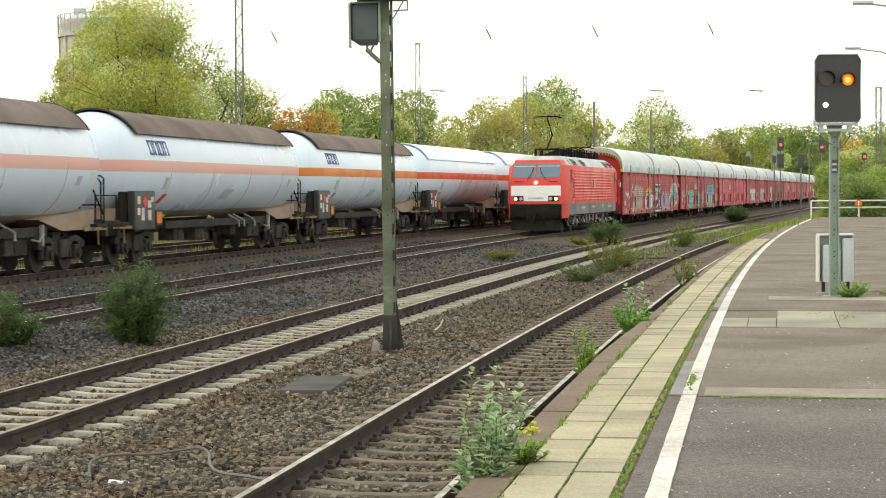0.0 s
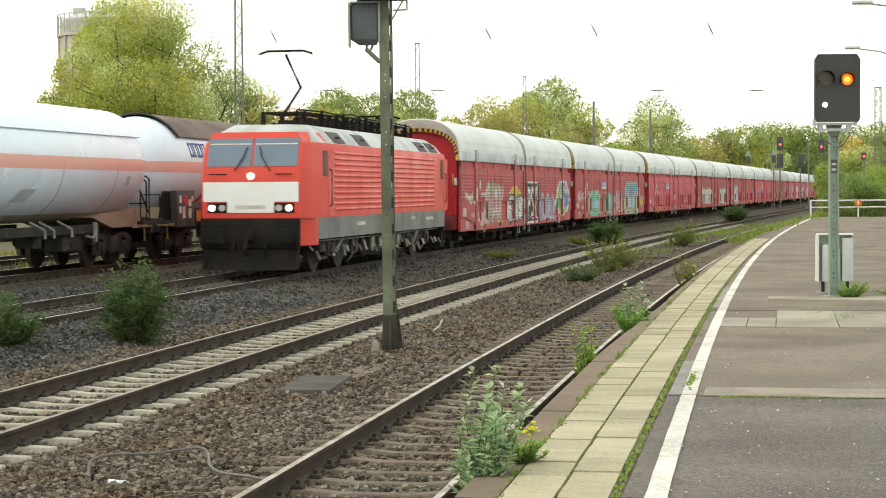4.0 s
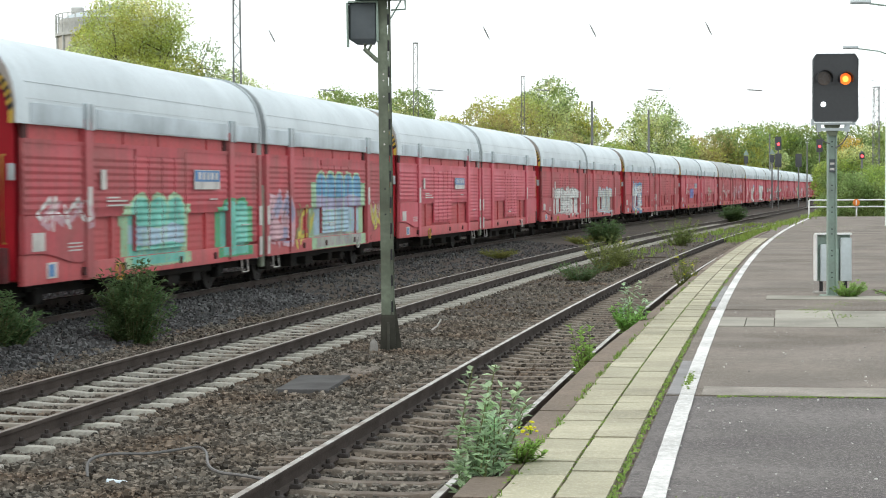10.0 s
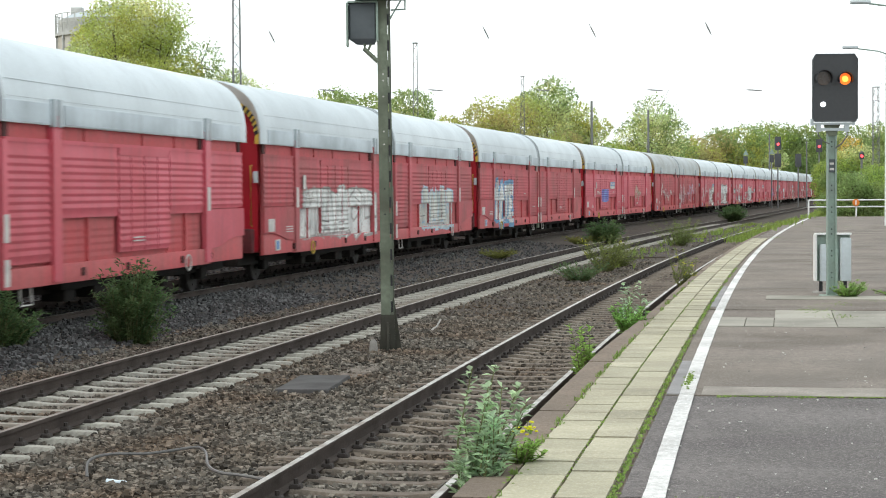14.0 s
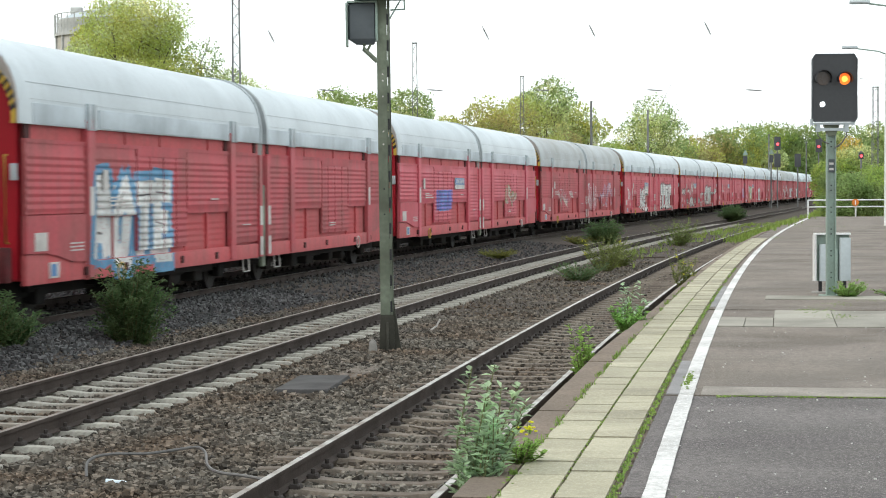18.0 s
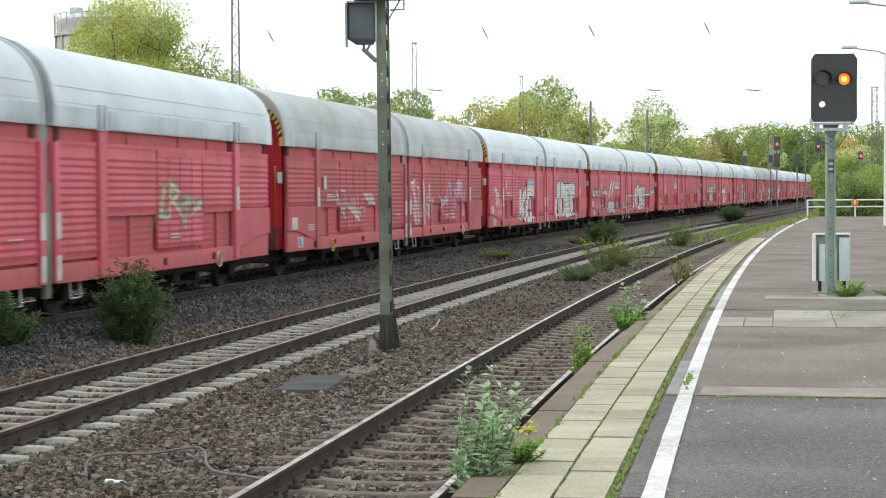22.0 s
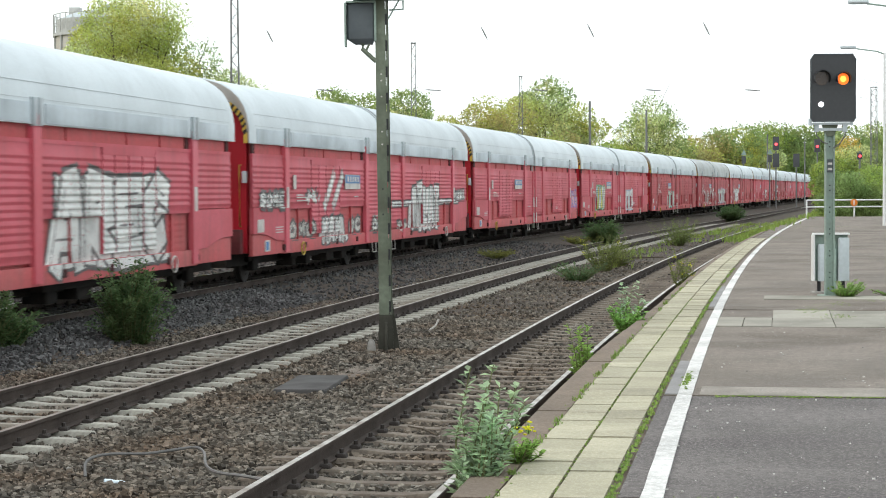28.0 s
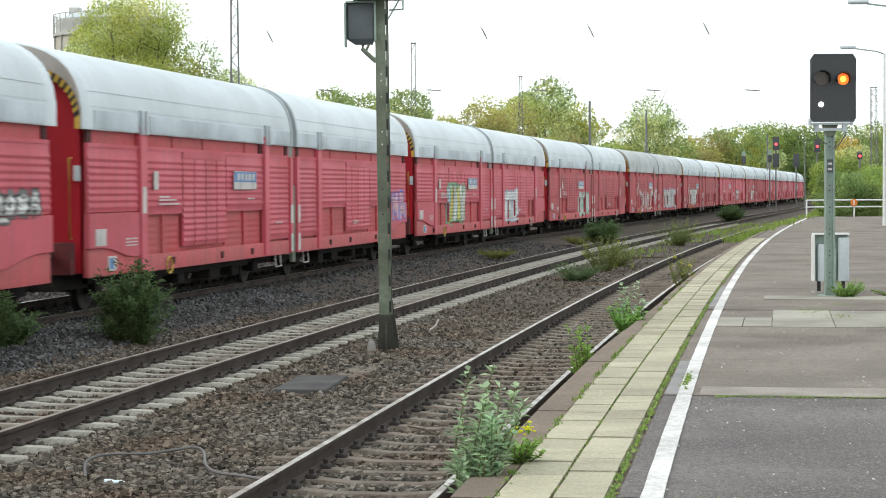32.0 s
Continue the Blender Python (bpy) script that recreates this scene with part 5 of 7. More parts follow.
                for q in (-0.27, 0.27):
                    part("suspension_spring", Shape().cyl((bx + dx + q, y, 0.34), (bx + dx + q, y, 0.6), 0.07, 8), M_bogie, bogie)
        for dx in (-0.9, 0.9):
            part("wheelset", wheel_pair(0.46), M_bogie_wheel, w, at=pose(bx + dx, 0, 0.46))
        part("bogie_beam", Shape().box(bx - 0.25, bx + 0.25, -0.95, 0.95, 0.45, 1.0), M_bogie, w)
        part("corner_mark", Shape().box(*sorted((e * 7.4, e * 8.6)), -1.33, -1.30, 0.99, 1.07), M_beige, w, "worn edge marking")
    part("centre_sill", Shape().box(-9.0, 9.0, -0.35, 0.35, 0.78, 1.08).box(-5.2, 5.2, -1.22, -1.08, 0.92, 1.14).box(-5.2, 5.2, 1.08, 1.22, 0.92, 1.14), M_bogie, w)
    for x, ww, z0 in ((-4.2, 0.9, 0.55), (-2.3, 0.6, 0.5), (1.2, 0.5, 0.62), (3.0, 1.3, 0.5)):
        part("valve_gear", Shape().box(x, x + ww, -1.1, -0.6, z0, 0.95, c=0.03).cyl((x + ww / 2, -1.12, z0 + 0.2), (x + ww / 2, -0.5, z0 + 0.2), 0.16, 10), M_bogie, w)
    for x in (1.2, 1.75, 2.9):
        part("hose_coupling", Shape().tube([(x, -1.0, 1.25), (x + 0.15, -1.32, 1.05), (x + 0.1, -1.36, 0.85)], 0.04, 6), M_bellow, w)
    # plate box and ladder near the end
    part("plate_box", Shape().box(-8.2, -6.6, -1.42, -1.2, 0.95, 2.02, c=0.03), M_grille, w, "dark plate box with paper placards")
    sh = Shape()
    vs = [(-8.6, -1.25, 1.2), (-8.2, -1.40, 1.2), (-8.2, -1.40, 2.0), (-8.6, -0.8, 1.3)]
    for i, (x, z, ww, hh) in enumerate(((-8.0, 1.65, 0.2, 0.22), (-8.0, 1.35, 0.2, 0.2), (-7.7, 1.2, 0.22, 0.35), (-7.2, 1.55, 0.25, 0.2), (-7.2, 1.2, 0.25, 0.28), (-6.95, 1.7, 0.2, 0.15))):
        part("placard", Shape().box(x, x + ww, -1.432, -1.418, z, z + hh), M_label, w)
    part("warning_placard", Shape().add([(-7.62, -1.434, 1.72), (-7.42, -1.434, 1.52), (-7.22, -1.434, 1.72), (-7.42, -1.434, 1.92), (-7.62, -1.42, 1.72), (-7.42, -1.42, 1.52), (-7.22, -1.42, 1.72), (-7.42, -1.42, 1.92)],
                                        [(0, 1, 2, 3), (0, 4, 5, 1), (1, 5, 6, 2), (2, 6, 7, 3), (3, 7, 4, 0)]), M_lamp_off_red, w, "red diamond warning placard")
    part("orange_plate", Shape().box(-6.4, -6.0, -1.40, -1.385, 1.1, 1.42), M_orange, w, "small orange plate")
    part("plate_holder", Shape().box(-6.45, -5.95, -1.39, -1.2, 1.05, 1.47), M_grille, w)
    # small plates that lie on the round of the tank
    def on_tank(x0, x1, z0, z1, skew, m, name, label=""):
        vs = []
        for o in (0.012, -0.03):
            for x, z in ((x0, z0), (x1, z0), (x1 + skew, z1), (x0 + skew, z1)):
                vs.append((x, -math.sqrt((R + o) ** 2 - (z - C) ** 2), z))
        part(name, Shape().add(vs, [(0, 1, 2, 3), (0, 4, 5, 1), (1, 5, 6, 2), (2, 6, 7, 3), (3, 7, 4, 0)]), m, w, label)

    on_tank(-5.75, -5.45, 1.66, 1.92, 0.22, M_lamp_off_red, "danger_placard", "dark red slanted placard")
    on_tank(-5.9, -5.6, 2.05, 2.40, 0.12, M_tank_grey, "tank_stain")
    on_tank(-0.4, 0.5, 1.75, 2.06, 0.35, M_tank_grey, "data_panel", "grey data panel")
    on_tank(6.6, 6.85, 2.15, 2.40, 0.1, M_tank_grey, "tank_stain")
    on_tank(7.55, 7.85, 2.28, 2.5, 0.0, M_white, "small_notice")
    if shield:
        sh = Shape()
        for i in range(4):
            x, wd, z0, z1 = -7.05 + i * 0.40, 0.30, C + 0.30, C + 0.72
            bars = ((0, 0.055, z0, z1), (wd - 0.055, wd, z0, z1), (0.055, wd - 0.055, z1 - 0.055, z1)) + (((0.055, wd - 0.055, z0, z0 + 0.055),) if i % 2 == 0 else ())
            for q0, q1, za, zb in bars:
                vs = [(x + q, -math.sqrt((R + o) ** 2 - (z - C) ** 2), z) for o in (0.028, -0.02) for q, z in ((q0, za), (q1, za), (q1, zb), (q0, zb))]
                sh.add(vs, [(0, 1, 2, 3), (0, 4, 5, 1), (1, 5, 6, 2), (2, 6, 7, 3), (3, 7, 4, 0)])
        part("blue_marking", sh, M_blue_mark, w, "blue block marking")
    # dark bracket behind the plate box, steps and rails at the ends
    part("box_bracket", Shape().prism([(-1.2, 1.0), (-1.2, 2.0), (-1.15, 2.0), (-1.0, 1.0)], -8.7, -8.2), M_under, w, "dark triangular bracket")
    for x in (-8.75, 8.35):
        part("foot_step", Shape().box(x - 0.45, x + 0.45, -1.38, -1.18, 1.0, 1.05).tube([(x - 0.1, -1.34, 1.02), (x - 0.1, -1.36, 0.62)], 0.03, 6), M_yellow_worn, w, "worn yellow step board")
    part("hand_loop", Shape().tube([(8.95, -1.25, 1.15), (8.95, -1.25, 2.35), (8.85, -1.2, 2.42), (8.6, -1.05, 2.42), (8.5, -1.0, 2.35), (8.9, -1.25, 1.4)], 0.024, 6), M_under, w)
    part("brake_lever", Shape().box(4.6, 4.7, -1.36, -1.28, 0.7, 1.2).tube([(4.65, -1.36, 1.0), (4.3, -1.4, 0.8), (3.9, -1.38, 0.86)], 0.03, 6), M_bellow, w)
    for y in (-1.15, 0.2):
        part("end_rail", Shape().tube([(9.0, y, 1.15), (9.0, y, 2.25), (8.85, y + 0.1, 2.42), (8.85, y + 0.5, 2.42), (9.0, y + 0.6, 2.25), (9.0, y + 0.6, 1.15)], 0.025, 6).tube([(9.0, y, 1.65), (9.0, y + 0.6, 1.65)], 0.02, 6), M_under, w)
    part("end_rail", Shape().tube([(-9.0, -1.2, 1.15), (-9.0, -1.2, 1.9), (-9.0, -0.6, 1.9), (-9.0, -0.6, 1.15)], 0.025, 6), M_under, w)
    return w


M_lamp_off_red = mat("red_enamel", (0.60, 0.05, 0.06), 0.5, grain=0.1)

railway(1, 196, 340, SL_OLD, 203, 290, M_rail_top_worn, "worn track with rusty rails and brown stained sleepers")
railway(2, 200, 520, SL_NEW, 208, 290, M_rail_top_dull, "track with pale concrete sleepers and rusty rails")
railway(3, -80, 830, SL_DARK, 208, 270, M_rail_top, "main track with dark sleepers under the passing train", 0.085)
railway(4, 100, 640, SL_DARK, 215, 260, M_rail_top, "track with bright rail heads beside the main track")
railway(5, 205, 520, SL_DARK, 0, 0, M_rail_top, "overgrown siding with bright rail heads beside the grass")


def lead(t):
    """Place of the gap behind the locomotive along the main track."""
    return 300.5 - 11.608 * t + 0.03149 * t * t


TWINS = {}


def dull_twin(me):
    """The same panel in weathered paint."""
    if me.name not in TWINS:
        tw = me.copy()
        tw.materials[0] = M_roof_dull if me.materials[0] in (M_roof, M_roof_skirt) else M_red_dull
        TWINS[me.name] = tw
    return TWINS[me.name]


RED_TRAIN, TANK_TRAIN = [], []
first = car_wagon()
for k in range(19):
    w = first if k == 0 else copy_thing(first, pose(0, 0, 0))
    RED_TRAIN.append((w, 14.6 + UNIT * k))
G = [w for w, _ in RED_TRAIN]
for k, q in ((0, (-8.9, -5.0, 0.8, 2.5, ("beige", "pale", "pink"), "olive", "sdk", "glyphs")), (0, (-12.6, -11.2, 1.75, 2.1, "white", "pale", 2, "tag")), (0, (-10.4, -8.6, 0.8, 1.4, "pink", "white", 2, "tag")),
             (0, (-4.0, -0.8, 1.45, 2.35, ("yellow", "olive"), "yellow", 2, "wild")), (0, (-3.8, -0.5, 0.8, 1.95, ("white", "sky"), "smoke", "eos", "glyphs")),
             (0, (0.6, 3.3, 0.75, 2.5, "black", "white", "psk", "box")), (0, (4.0, 8.3, 0.75, 2.0, ("lilac",), "white", 3, "arches")), (0, (8.6, 13.1, 0.9, 2.75, ("green", "blue", "sky", "lime", "teal", "violet"), "white", 4, "wild")),
             (1, (-8.6, -5.6, 0.8, 2.05, ("teal", "sky", "teal"), "mint", 3, "mass")), (1, (-3.0, -1.2, 0.8, 1.95, ("teal", "teal"), "green", 2, "mass")), (1, (-12.8, -10.6, 1.5, 2.1, "pink", "white", 2, "tag")),
             (1, (4.9, 9.9, 0.72, 2.62, ("sea", "lilac", "sky", "sky", "grey"), "mint", 5, "mass")), (1, (10.95, 12.4, 1.1, 1.9, "yellow", "beige", 2, "tag")), (1, (2.6, 4.6, 0.8, 1.9, "yellow", "olive", 2, "tag")), (1, (0.6, 2.6, 0.85, 2.2, ("pink", "lilac"), "pink", "ko", "glyphs")),
             (3, (-10.2, -2.2, 0.85, 2.3, "white", "grey", "maacl", "glyphs")), (3, (4.2, 9.8, 0.75, 2.3, "pale", "sky", "amad", "glyphs")),
             (4, (-10.7, -6.4, 0.75, 2.5, "white", "sea", "aote", "glyphs")), (5, (-7.9, -5.4, 1.35, 2.3, "violet", "blue", 1, "block")), (5, (5.4, 8.4, 1.3, 2.4, "beige", "olive", 2, "tag")),
             (6, (0.7, 4.2, 0.7, 2.5, "pink", "white", 3, "tag")), (6, (5.5, 10.0, 1.2, 2.6, "pink", "lilac", 3, "tag")), (6, (-8.5, -4.8, 1.4, 2.2, "beige", "pink", 2, "tag")),
             (7, (-6.9, -3.0, 0.7, 2.35, "white", "smoke", "ke", "glyphs")), (7, (-12.6, -10.9, 1.5, 2.3, "white", "pink", 2, "tag")), (7, (3.1, 9.2, 0.70, 2.6, "white", "smoke", "arec", "glyphs")),
             (8, (-10.3, -7.9, 1.0, 1.4, "pale", "smoke", "omo", "glyphs")), (8, (-7.4, -4.7, 0.72, 1.5, "white", "smoke", "mama", "glyphs")), (8, (-4.3, -2.8, 1.0, 1.42, "pale", "smoke", "oc", "glyphs")), (8, (-7.1, -6.1, 1.75, 2.6, "white", "grey", 1, "slash")), (8, (-6.2, -5.2, 1.75, 2.6, "white", "grey", 1, "slash")), (8, (-9.0, -7.7, 1.95, 2.25, "white", "smoke", 2, "tag")),
             (8, (0.9, 11.6, 1.62, 1.86, "white", "smoke", 1, "bar")), (8, (3.6, 8.2, 0.75, 2.4, "white", "smoke", "atlat", "glyphs")), (8, (1.6, 3.0, 0.95, 1.3, "pale", "smoke", 2, "tag")), (8, (10.95, 13.0, 1.8, 2.15, "white", "smoke", "mosa", "glyphs")), (8, (-13.0, -10.9, 1.75, 2.15, "white", "smoke", "some", "glyphs")), (8, (-1.8, -0.5, 0.95, 1.4, "pale", "smoke", "oa", "glyphs")),
             (9, (11.3, 13.3, 1.2, 2.1, "pink", "violet", "ma", "glyphs")), (10, (-8.6, -5.4, 0.9, 2.5, ("pale", "sky", "yellow", "white"), "green", "vmv", "glyphs")), (10, (2.8, 6.2, 0.8, 2.2, "white", "sky", "aaa", "glyphs")),
             (11, (-4.5, -1.2, 0.8, 2.0, "pale", "teal", "dsa", "glyphs")), (12, (-9.0, -1.0, 0.8, 2.4, "white", "grey", 6, "tag")), (12, (3.0, 10.0, 0.8, 2.2, "pale", "lilac", "moste", "glyphs")), (13, (-9.0, -4.0, 0.9, 2.2, "white", "grey", "kela", "glyphs")), (14, (2.0, 6.0, 0.9, 2.1, "white", "black", "tas", "glyphs")), (15, (-7, -3, 0.9, 2.0, "white", "grey", "mol", "glyphs"))):
    graffiti(G[k], k * 31 + int(q[0] * 7), *q)
for k, roof in ((0, 0), (1, 0), (3, 0), (4, 0), (6, 1), (11, 0), (12, 1), (13, 0), (15, 0)):
    for ob in G[k].children:
        nm = ob.name.split(".")[0]
        if nm in ("wall_panel", "post", "panel_head", "corner_panel", "top_rail") or (roof and nm in ("roof", "roof_hood", "roof_skirt")):
            ob.data = dull_twin(ob.data)
for k in (0, 3, 4, 6):
    for ob in [c for c in G[k].children if c.name.startswith("notice_")]:
        bpy.data.objects.remove(ob)
G[6]["label"] = "red covered car transport wagon with dust-darkened grey roof"
for k in (0, 1, 3, 4, 5, 7, 8):
    G[k]["label"] = "red covered car transport wagon with %s graffiti" % ("colourful" if k < 2 else "pale grey" if k in (3, 8) else "white and blue" if k == 4 else "violet" if k == 5 else "black and white")
loco = locomotive()
RED_TRAIN.append((loco, -10.4))
KINDS = [tank_wagon(True, M_stripe_pale, True), tank_wagon(True, M_stripe_bright, False), tank_wagon(False, M_stripe_red, False), tank_wagon(False, M_stripe_pale, True)]
used = set()
for k in range(-6, 6):
    kind = {-1: 0, 0: 0, 1: 1, 2: 2, 3: 2}.get(k, 3 if k < -1 else 2)
    w = copy_thing(KINDS[kind], pose(0, 0, 0)) if kind in used else KINDS[kind]
    used.add(kind)
    TANK_TRAIN.append((w, 237.5 + 9.5 + 19.0 * k))


# ---------------------------------------------------------------- ballast stones, grass
def scatter(name, seed, cells, size, m, label, cat):
    """Loose stones over cells of (s0, s1, u0, u1, stones per square metre)."""
    rng = np.random.default_rng(seed)
    S, U = [], []
    for s0, s1, a, b, dens in cells:
        n = int((s1 - s0) * (b - a) * dens)
        S.append(rng.uniform(s0, s1, n))
        U.append(rng.uniform(a, b, n))
    S, U = np.concatenate(S), np.concatenate(U)
    # leave the sleepers and rails clear
    S2 = (S - 0.07) / 0.996356
    on1 = (np.abs(U) < 1.22) & (np.abs((S - 196.3 + 0.3) % 0.6 - 0.3) < 0.13)
    on2 = (np.abs(U - 4.812) < 1.16) & (np.abs((S2 - 200.3 + 0.3) % 0.6 - 0.3) < 0.14)
    rails = np.min(np.abs(np.abs(U[:, None] - np.array([0, 4.812])[None]) - 0.7535), axis=1) < 0.09
    keep = ~(on1 | on2 | rails)
    S, U = S[keep], U[keep]
    cx, cy, r, _ = CURVES[1]
    a = math.pi - S / r
    X, Y = cx + (r + U) * np.cos(a), cy + (r + U) * np.sin(a)
    Z = np.array([bed_z(s, u) for s, u in zip(S, U)])
    n = len(S)
    half = rng.uniform(size * 0.45, size, n) * rng.choice([0.7, 1.0, 1.25], n)
    corners = np.array([(x, y, z) for z in (-1, 1) for y in (-1, 1) for x in (-1, 1)], float)
    V = corners[None] * rng.uniform(0.55, 1.0, (n, 8, 3)) * half[:, None, None] * rng.uniform(0.65, 1.25, (n, 1, 3))
    th, ph = rng.uniform(0, 6.283, n), rng.uniform(-0.7, 0.7, n)
    c, s = np.cos(th)[:, None], np.sin(th)[:, None]
    cp, sp = np.cos(ph)[:, None], np.sin(ph)[:, None]
    x, y, z = V[..., 0], V[..., 1], V[..., 2]
    y, z = cp * y - sp * z, sp * y + cp * z
    x, y = c * x - s * y, s * x + c * y
    V = np.stack([x + X[:, None], y + Y[:, None], z + (Z + half * rng.uniform(0.15, 0.75, n))[:, None]], -1).reshape(-1, 3)
    F = (np.array([(0, 2, 3, 1), (4, 5, 7, 6), (0, 1, 5, 4), (1, 3, 7, 5), (3, 2, 6, 7), (2, 0, 4, 6)])[None] + 8 * np.arange(n)[:, None, None]).reshape(-1, 4)
    me = bpy.data.meshes.new(name)
    me.vertices.add(len(V))
    me.vertices.foreach_set("co", V.ravel())
    me.loops.add(F.size)
    me.loops.foreach_set("vertex_index", F.ravel())
    me.polygons.add(len(F))
    me.polygons.foreach_set("loop_start", np.arange(0, F.size, 4))
    me.update(calc_edges=True)
    me.materials.append(m)
    me.shade_flat()
    return tagged(new(name, me), label, cat, kind="stuff")


scatter("ballast_stones", 3, [(206, 219, -1.15, 7.3, 700), (219, 234, -1.2, 7.2, 330), (234, 262, -1.2, 7.0, 60), (262, 300, -1.2, 6.5, 8)], 0.029, M_stone,
        "loose rust-brown ballast stones between the tracks", "ballast")
scatter("ballast_stones", 4, [(208, 224, 7.0, 13.0, 270), (224, 240, 7.0, 13.5, 190), (240, 280, 6.5, 13.5, 30)], 0.038, M_stone_grey,
        "loose grey ballast stones beside the main track", "ballast")

scatter("pale_stones", 6, [(206, 240, 1.3, 9.0, 1.6), (206, 226, -0.6, 0.6, 2.0)], 0.024, M_conc, "pale stone chips scattered on the ballast", "gravel")

M_grass = leaf_mat("grass_blades", (0.23, 0.26, 0.075))
M_joint_grass = leaf_mat("joint_grass", (0.21, 0.33, 0.085))
M_grass_green = leaf_mat("grass_green", (0.25, 0.36, 0.085))


def grass_field(name, seed, spots, m, label):
    """Blades round many spots of (s, u, spread along, spread across, blades, height)."""
    rnd, sh = random.Random(seed), Shape()
    for s, u, ls, lu, n, h in spots:
        for _ in range(n):
            ss, uu = s + rnd.gauss(0, ls), u + rnd.gauss(0, lu)
            p = along(1, ss, uu)
            z = bed_z(ss, uu) if uu > edge_u(ss) else PZ
            tuft_shape(sh, (p.x, p.y, z - 0.01), rnd, 4, h, 0.06, 0.009 if h < 0.15 else 0.016)
    return solid(name, sh, m, label, "grass", kind="stuff", smooth=0)


rnd = random.Random(8)
grass_field("trackside_grass", 11, [(rnd.uniform(214, 330), u3(240) + rnd.choice([7.7, 7.8, 12.4, 13.5, 15, 17, 20]), 1.2, 0.35, 18, 0.32) for _ in range(120)], M_grass, "yellow-green rough grass beside the sidings")
grass_field("platform_end_grass", 12, [(rnd.uniform(284, 345), rnd.uniform(-1.2, 0.9), 1.5, 0.3, 18, 0.34) for _ in range(110)] + [(rnd.uniform(256, 330), rnd.uniform(2.0, 3.4), 1.0, 0.25, 8, 0.22) for _ in range(45)], M_grass_green, "green grass growing over the track by the platform end")
# moss and weeds in the platform joints
rnd, sh = random.Random(21), Shape()


def moss_clump(s, u, r, h=0.02):
    p = along(1, s, u)
    n = 7
    up = 0.013 if abs(u - line_u(s)) < 0.1 else 0.0
    vs = [(p.x + r * rnd.uniform(0.6, 1.1) * math.cos(6.283 * i / n) * 0.6, p.y + r * rnd.uniform(0.6, 1.2) * math.sin(6.283 * i / n) * 1.4, PZ + 0.004 + up) for i in range(n)] + [(p.x, p.y, PZ + 0.007 + up + h * 0.6)]
    sh.add(vs, [(i, (i + 1) % n, n) for i in range(n)])


for _ in range(2300):
    s = 205 + 40 * rnd.random() ** 1.3
    if noise.noise(Vector((s * 0.8, 3, 0))) > -0.15:
        moss_clump(s, tile_u(s) - 0.02 + rnd.gauss(0, 0.016), rnd.uniform(0.006, 0.03), 0.008)
for _ in range(620):
    s = rnd.uniform(205, 232)
    moss_clump(s, (slab_u(s) + tile_u(s)) / 2 + rnd.gauss(0, 0.006), rnd.uniform(0.008, 0.02), 0.01)
for _ in range(220):
    s = rnd.uniform(206, 236)
    moss_clump(s, slab_u(s) + 0.01 + rnd.gauss(0, 0.025), rnd.uniform(0.01, 0.035), 0.006)
for _ in range(900):
    u = rnd.uniform(-9, -2.75)
    moss_clump(216.08 + rnd.gauss(0, 0.045) + 0.05 * math.sin(u), u, rnd.uniform(0.008, 0.032), 0.003)
for _ in range(120):
    moss_clump(210.15 + rnd.gauss(0, 0.05), rnd.uniform(-5.5, -2.6), rnd.uniform(0.006, 0.016), 0.003)
for s, u, n in ((217.5, -2.43, 90), (228.9, -3.9, 60), (227.2, -4.3, 60), (230.5, -4.4, 40), (232, -5.0, 70), (274, -2.2, 40), (295.2, -3.4, 200)):
    for _ in range(n):
        moss_clump(s + rnd.gauss(0, 0.35), u + rnd.gauss(0, 0.02 if s < 220 else (1.2 if s > 290 else 0.15)), rnd.uniform(0.01, 0.035), 0.012)
solid("moss", sh, M_moss, "green moss and small weeds in the platform joints", "moss", kind="stuff")
# small tufts along the kerb and in the slab joints
sh = Shape()
for _ in range(230):
    s = 205 + 34 * rnd.random() ** 1.5
    if noise.noise(Vector((s * 0.9, 8, 0))) > -0.05:
        p = along(1, s, slab_u(s) + 0.015 + rnd.gauss(0, 0.012))
        tuft_shape(sh, (p.x, p.y, PZ), rnd, 7, 0.055, 0.03, 0.005, 0.9)
for _ in range(130):
    s = 205 + 30 * rnd.random() ** 1.4
    p = along(1, s, tile_u(s) - 0.02 + rnd.gauss(0, 0.012))
    tuft_shape(sh, (p.x, p.y, PZ), rnd, 6, 0.035, 0.025, 0.005, 0.9)
solid("joint_tufts", sh, M_joint_grass, "short green tufts in the platform joints", "grass", kind="stuff", smooth=0)
# grit on the platform
M_grit = mat("pale_grit", (0.55, 0.54, 0.51), 0.9, grain=0.2, island=0.5)
rnd, sh = random.Random(5), Shape()
for _ in range(3600):
    p = along(1, 204 + 34 * rnd.random() ** 1.6, rnd.uniform(-8, -2.4))
    r = 0.0025 + 0.011 * rnd.random() ** 4
    sh.ball((p.x, p.y, PZ + r * 0.6), r, r * rnd.uniform(0.7, 1.3), r * 0.7, 5, 3)
solid("grit", sh, M_grit, "pale grit scattered on the asphalt platform", "gravel", kind="stuff")

# ---------------------------------------------------------------- weeds and bushes
M_weed = leaf_mat("weed_leaf", (0.27, 0.47, 0.13))
M_weed_pale = leaf_mat("weed_leaf_pale", (0.46, 0.62, 0.42), 0.5)
M_bush = leaf_mat("bush_leaf", (0.12, 0.20, 0.085))
M_bush2 = leaf_mat("bush_leaf_light", (0.20, 0.265, 0.08))
M_stem = mat("weed_stem", (0.16, 0.17, 0.07), 0.8)
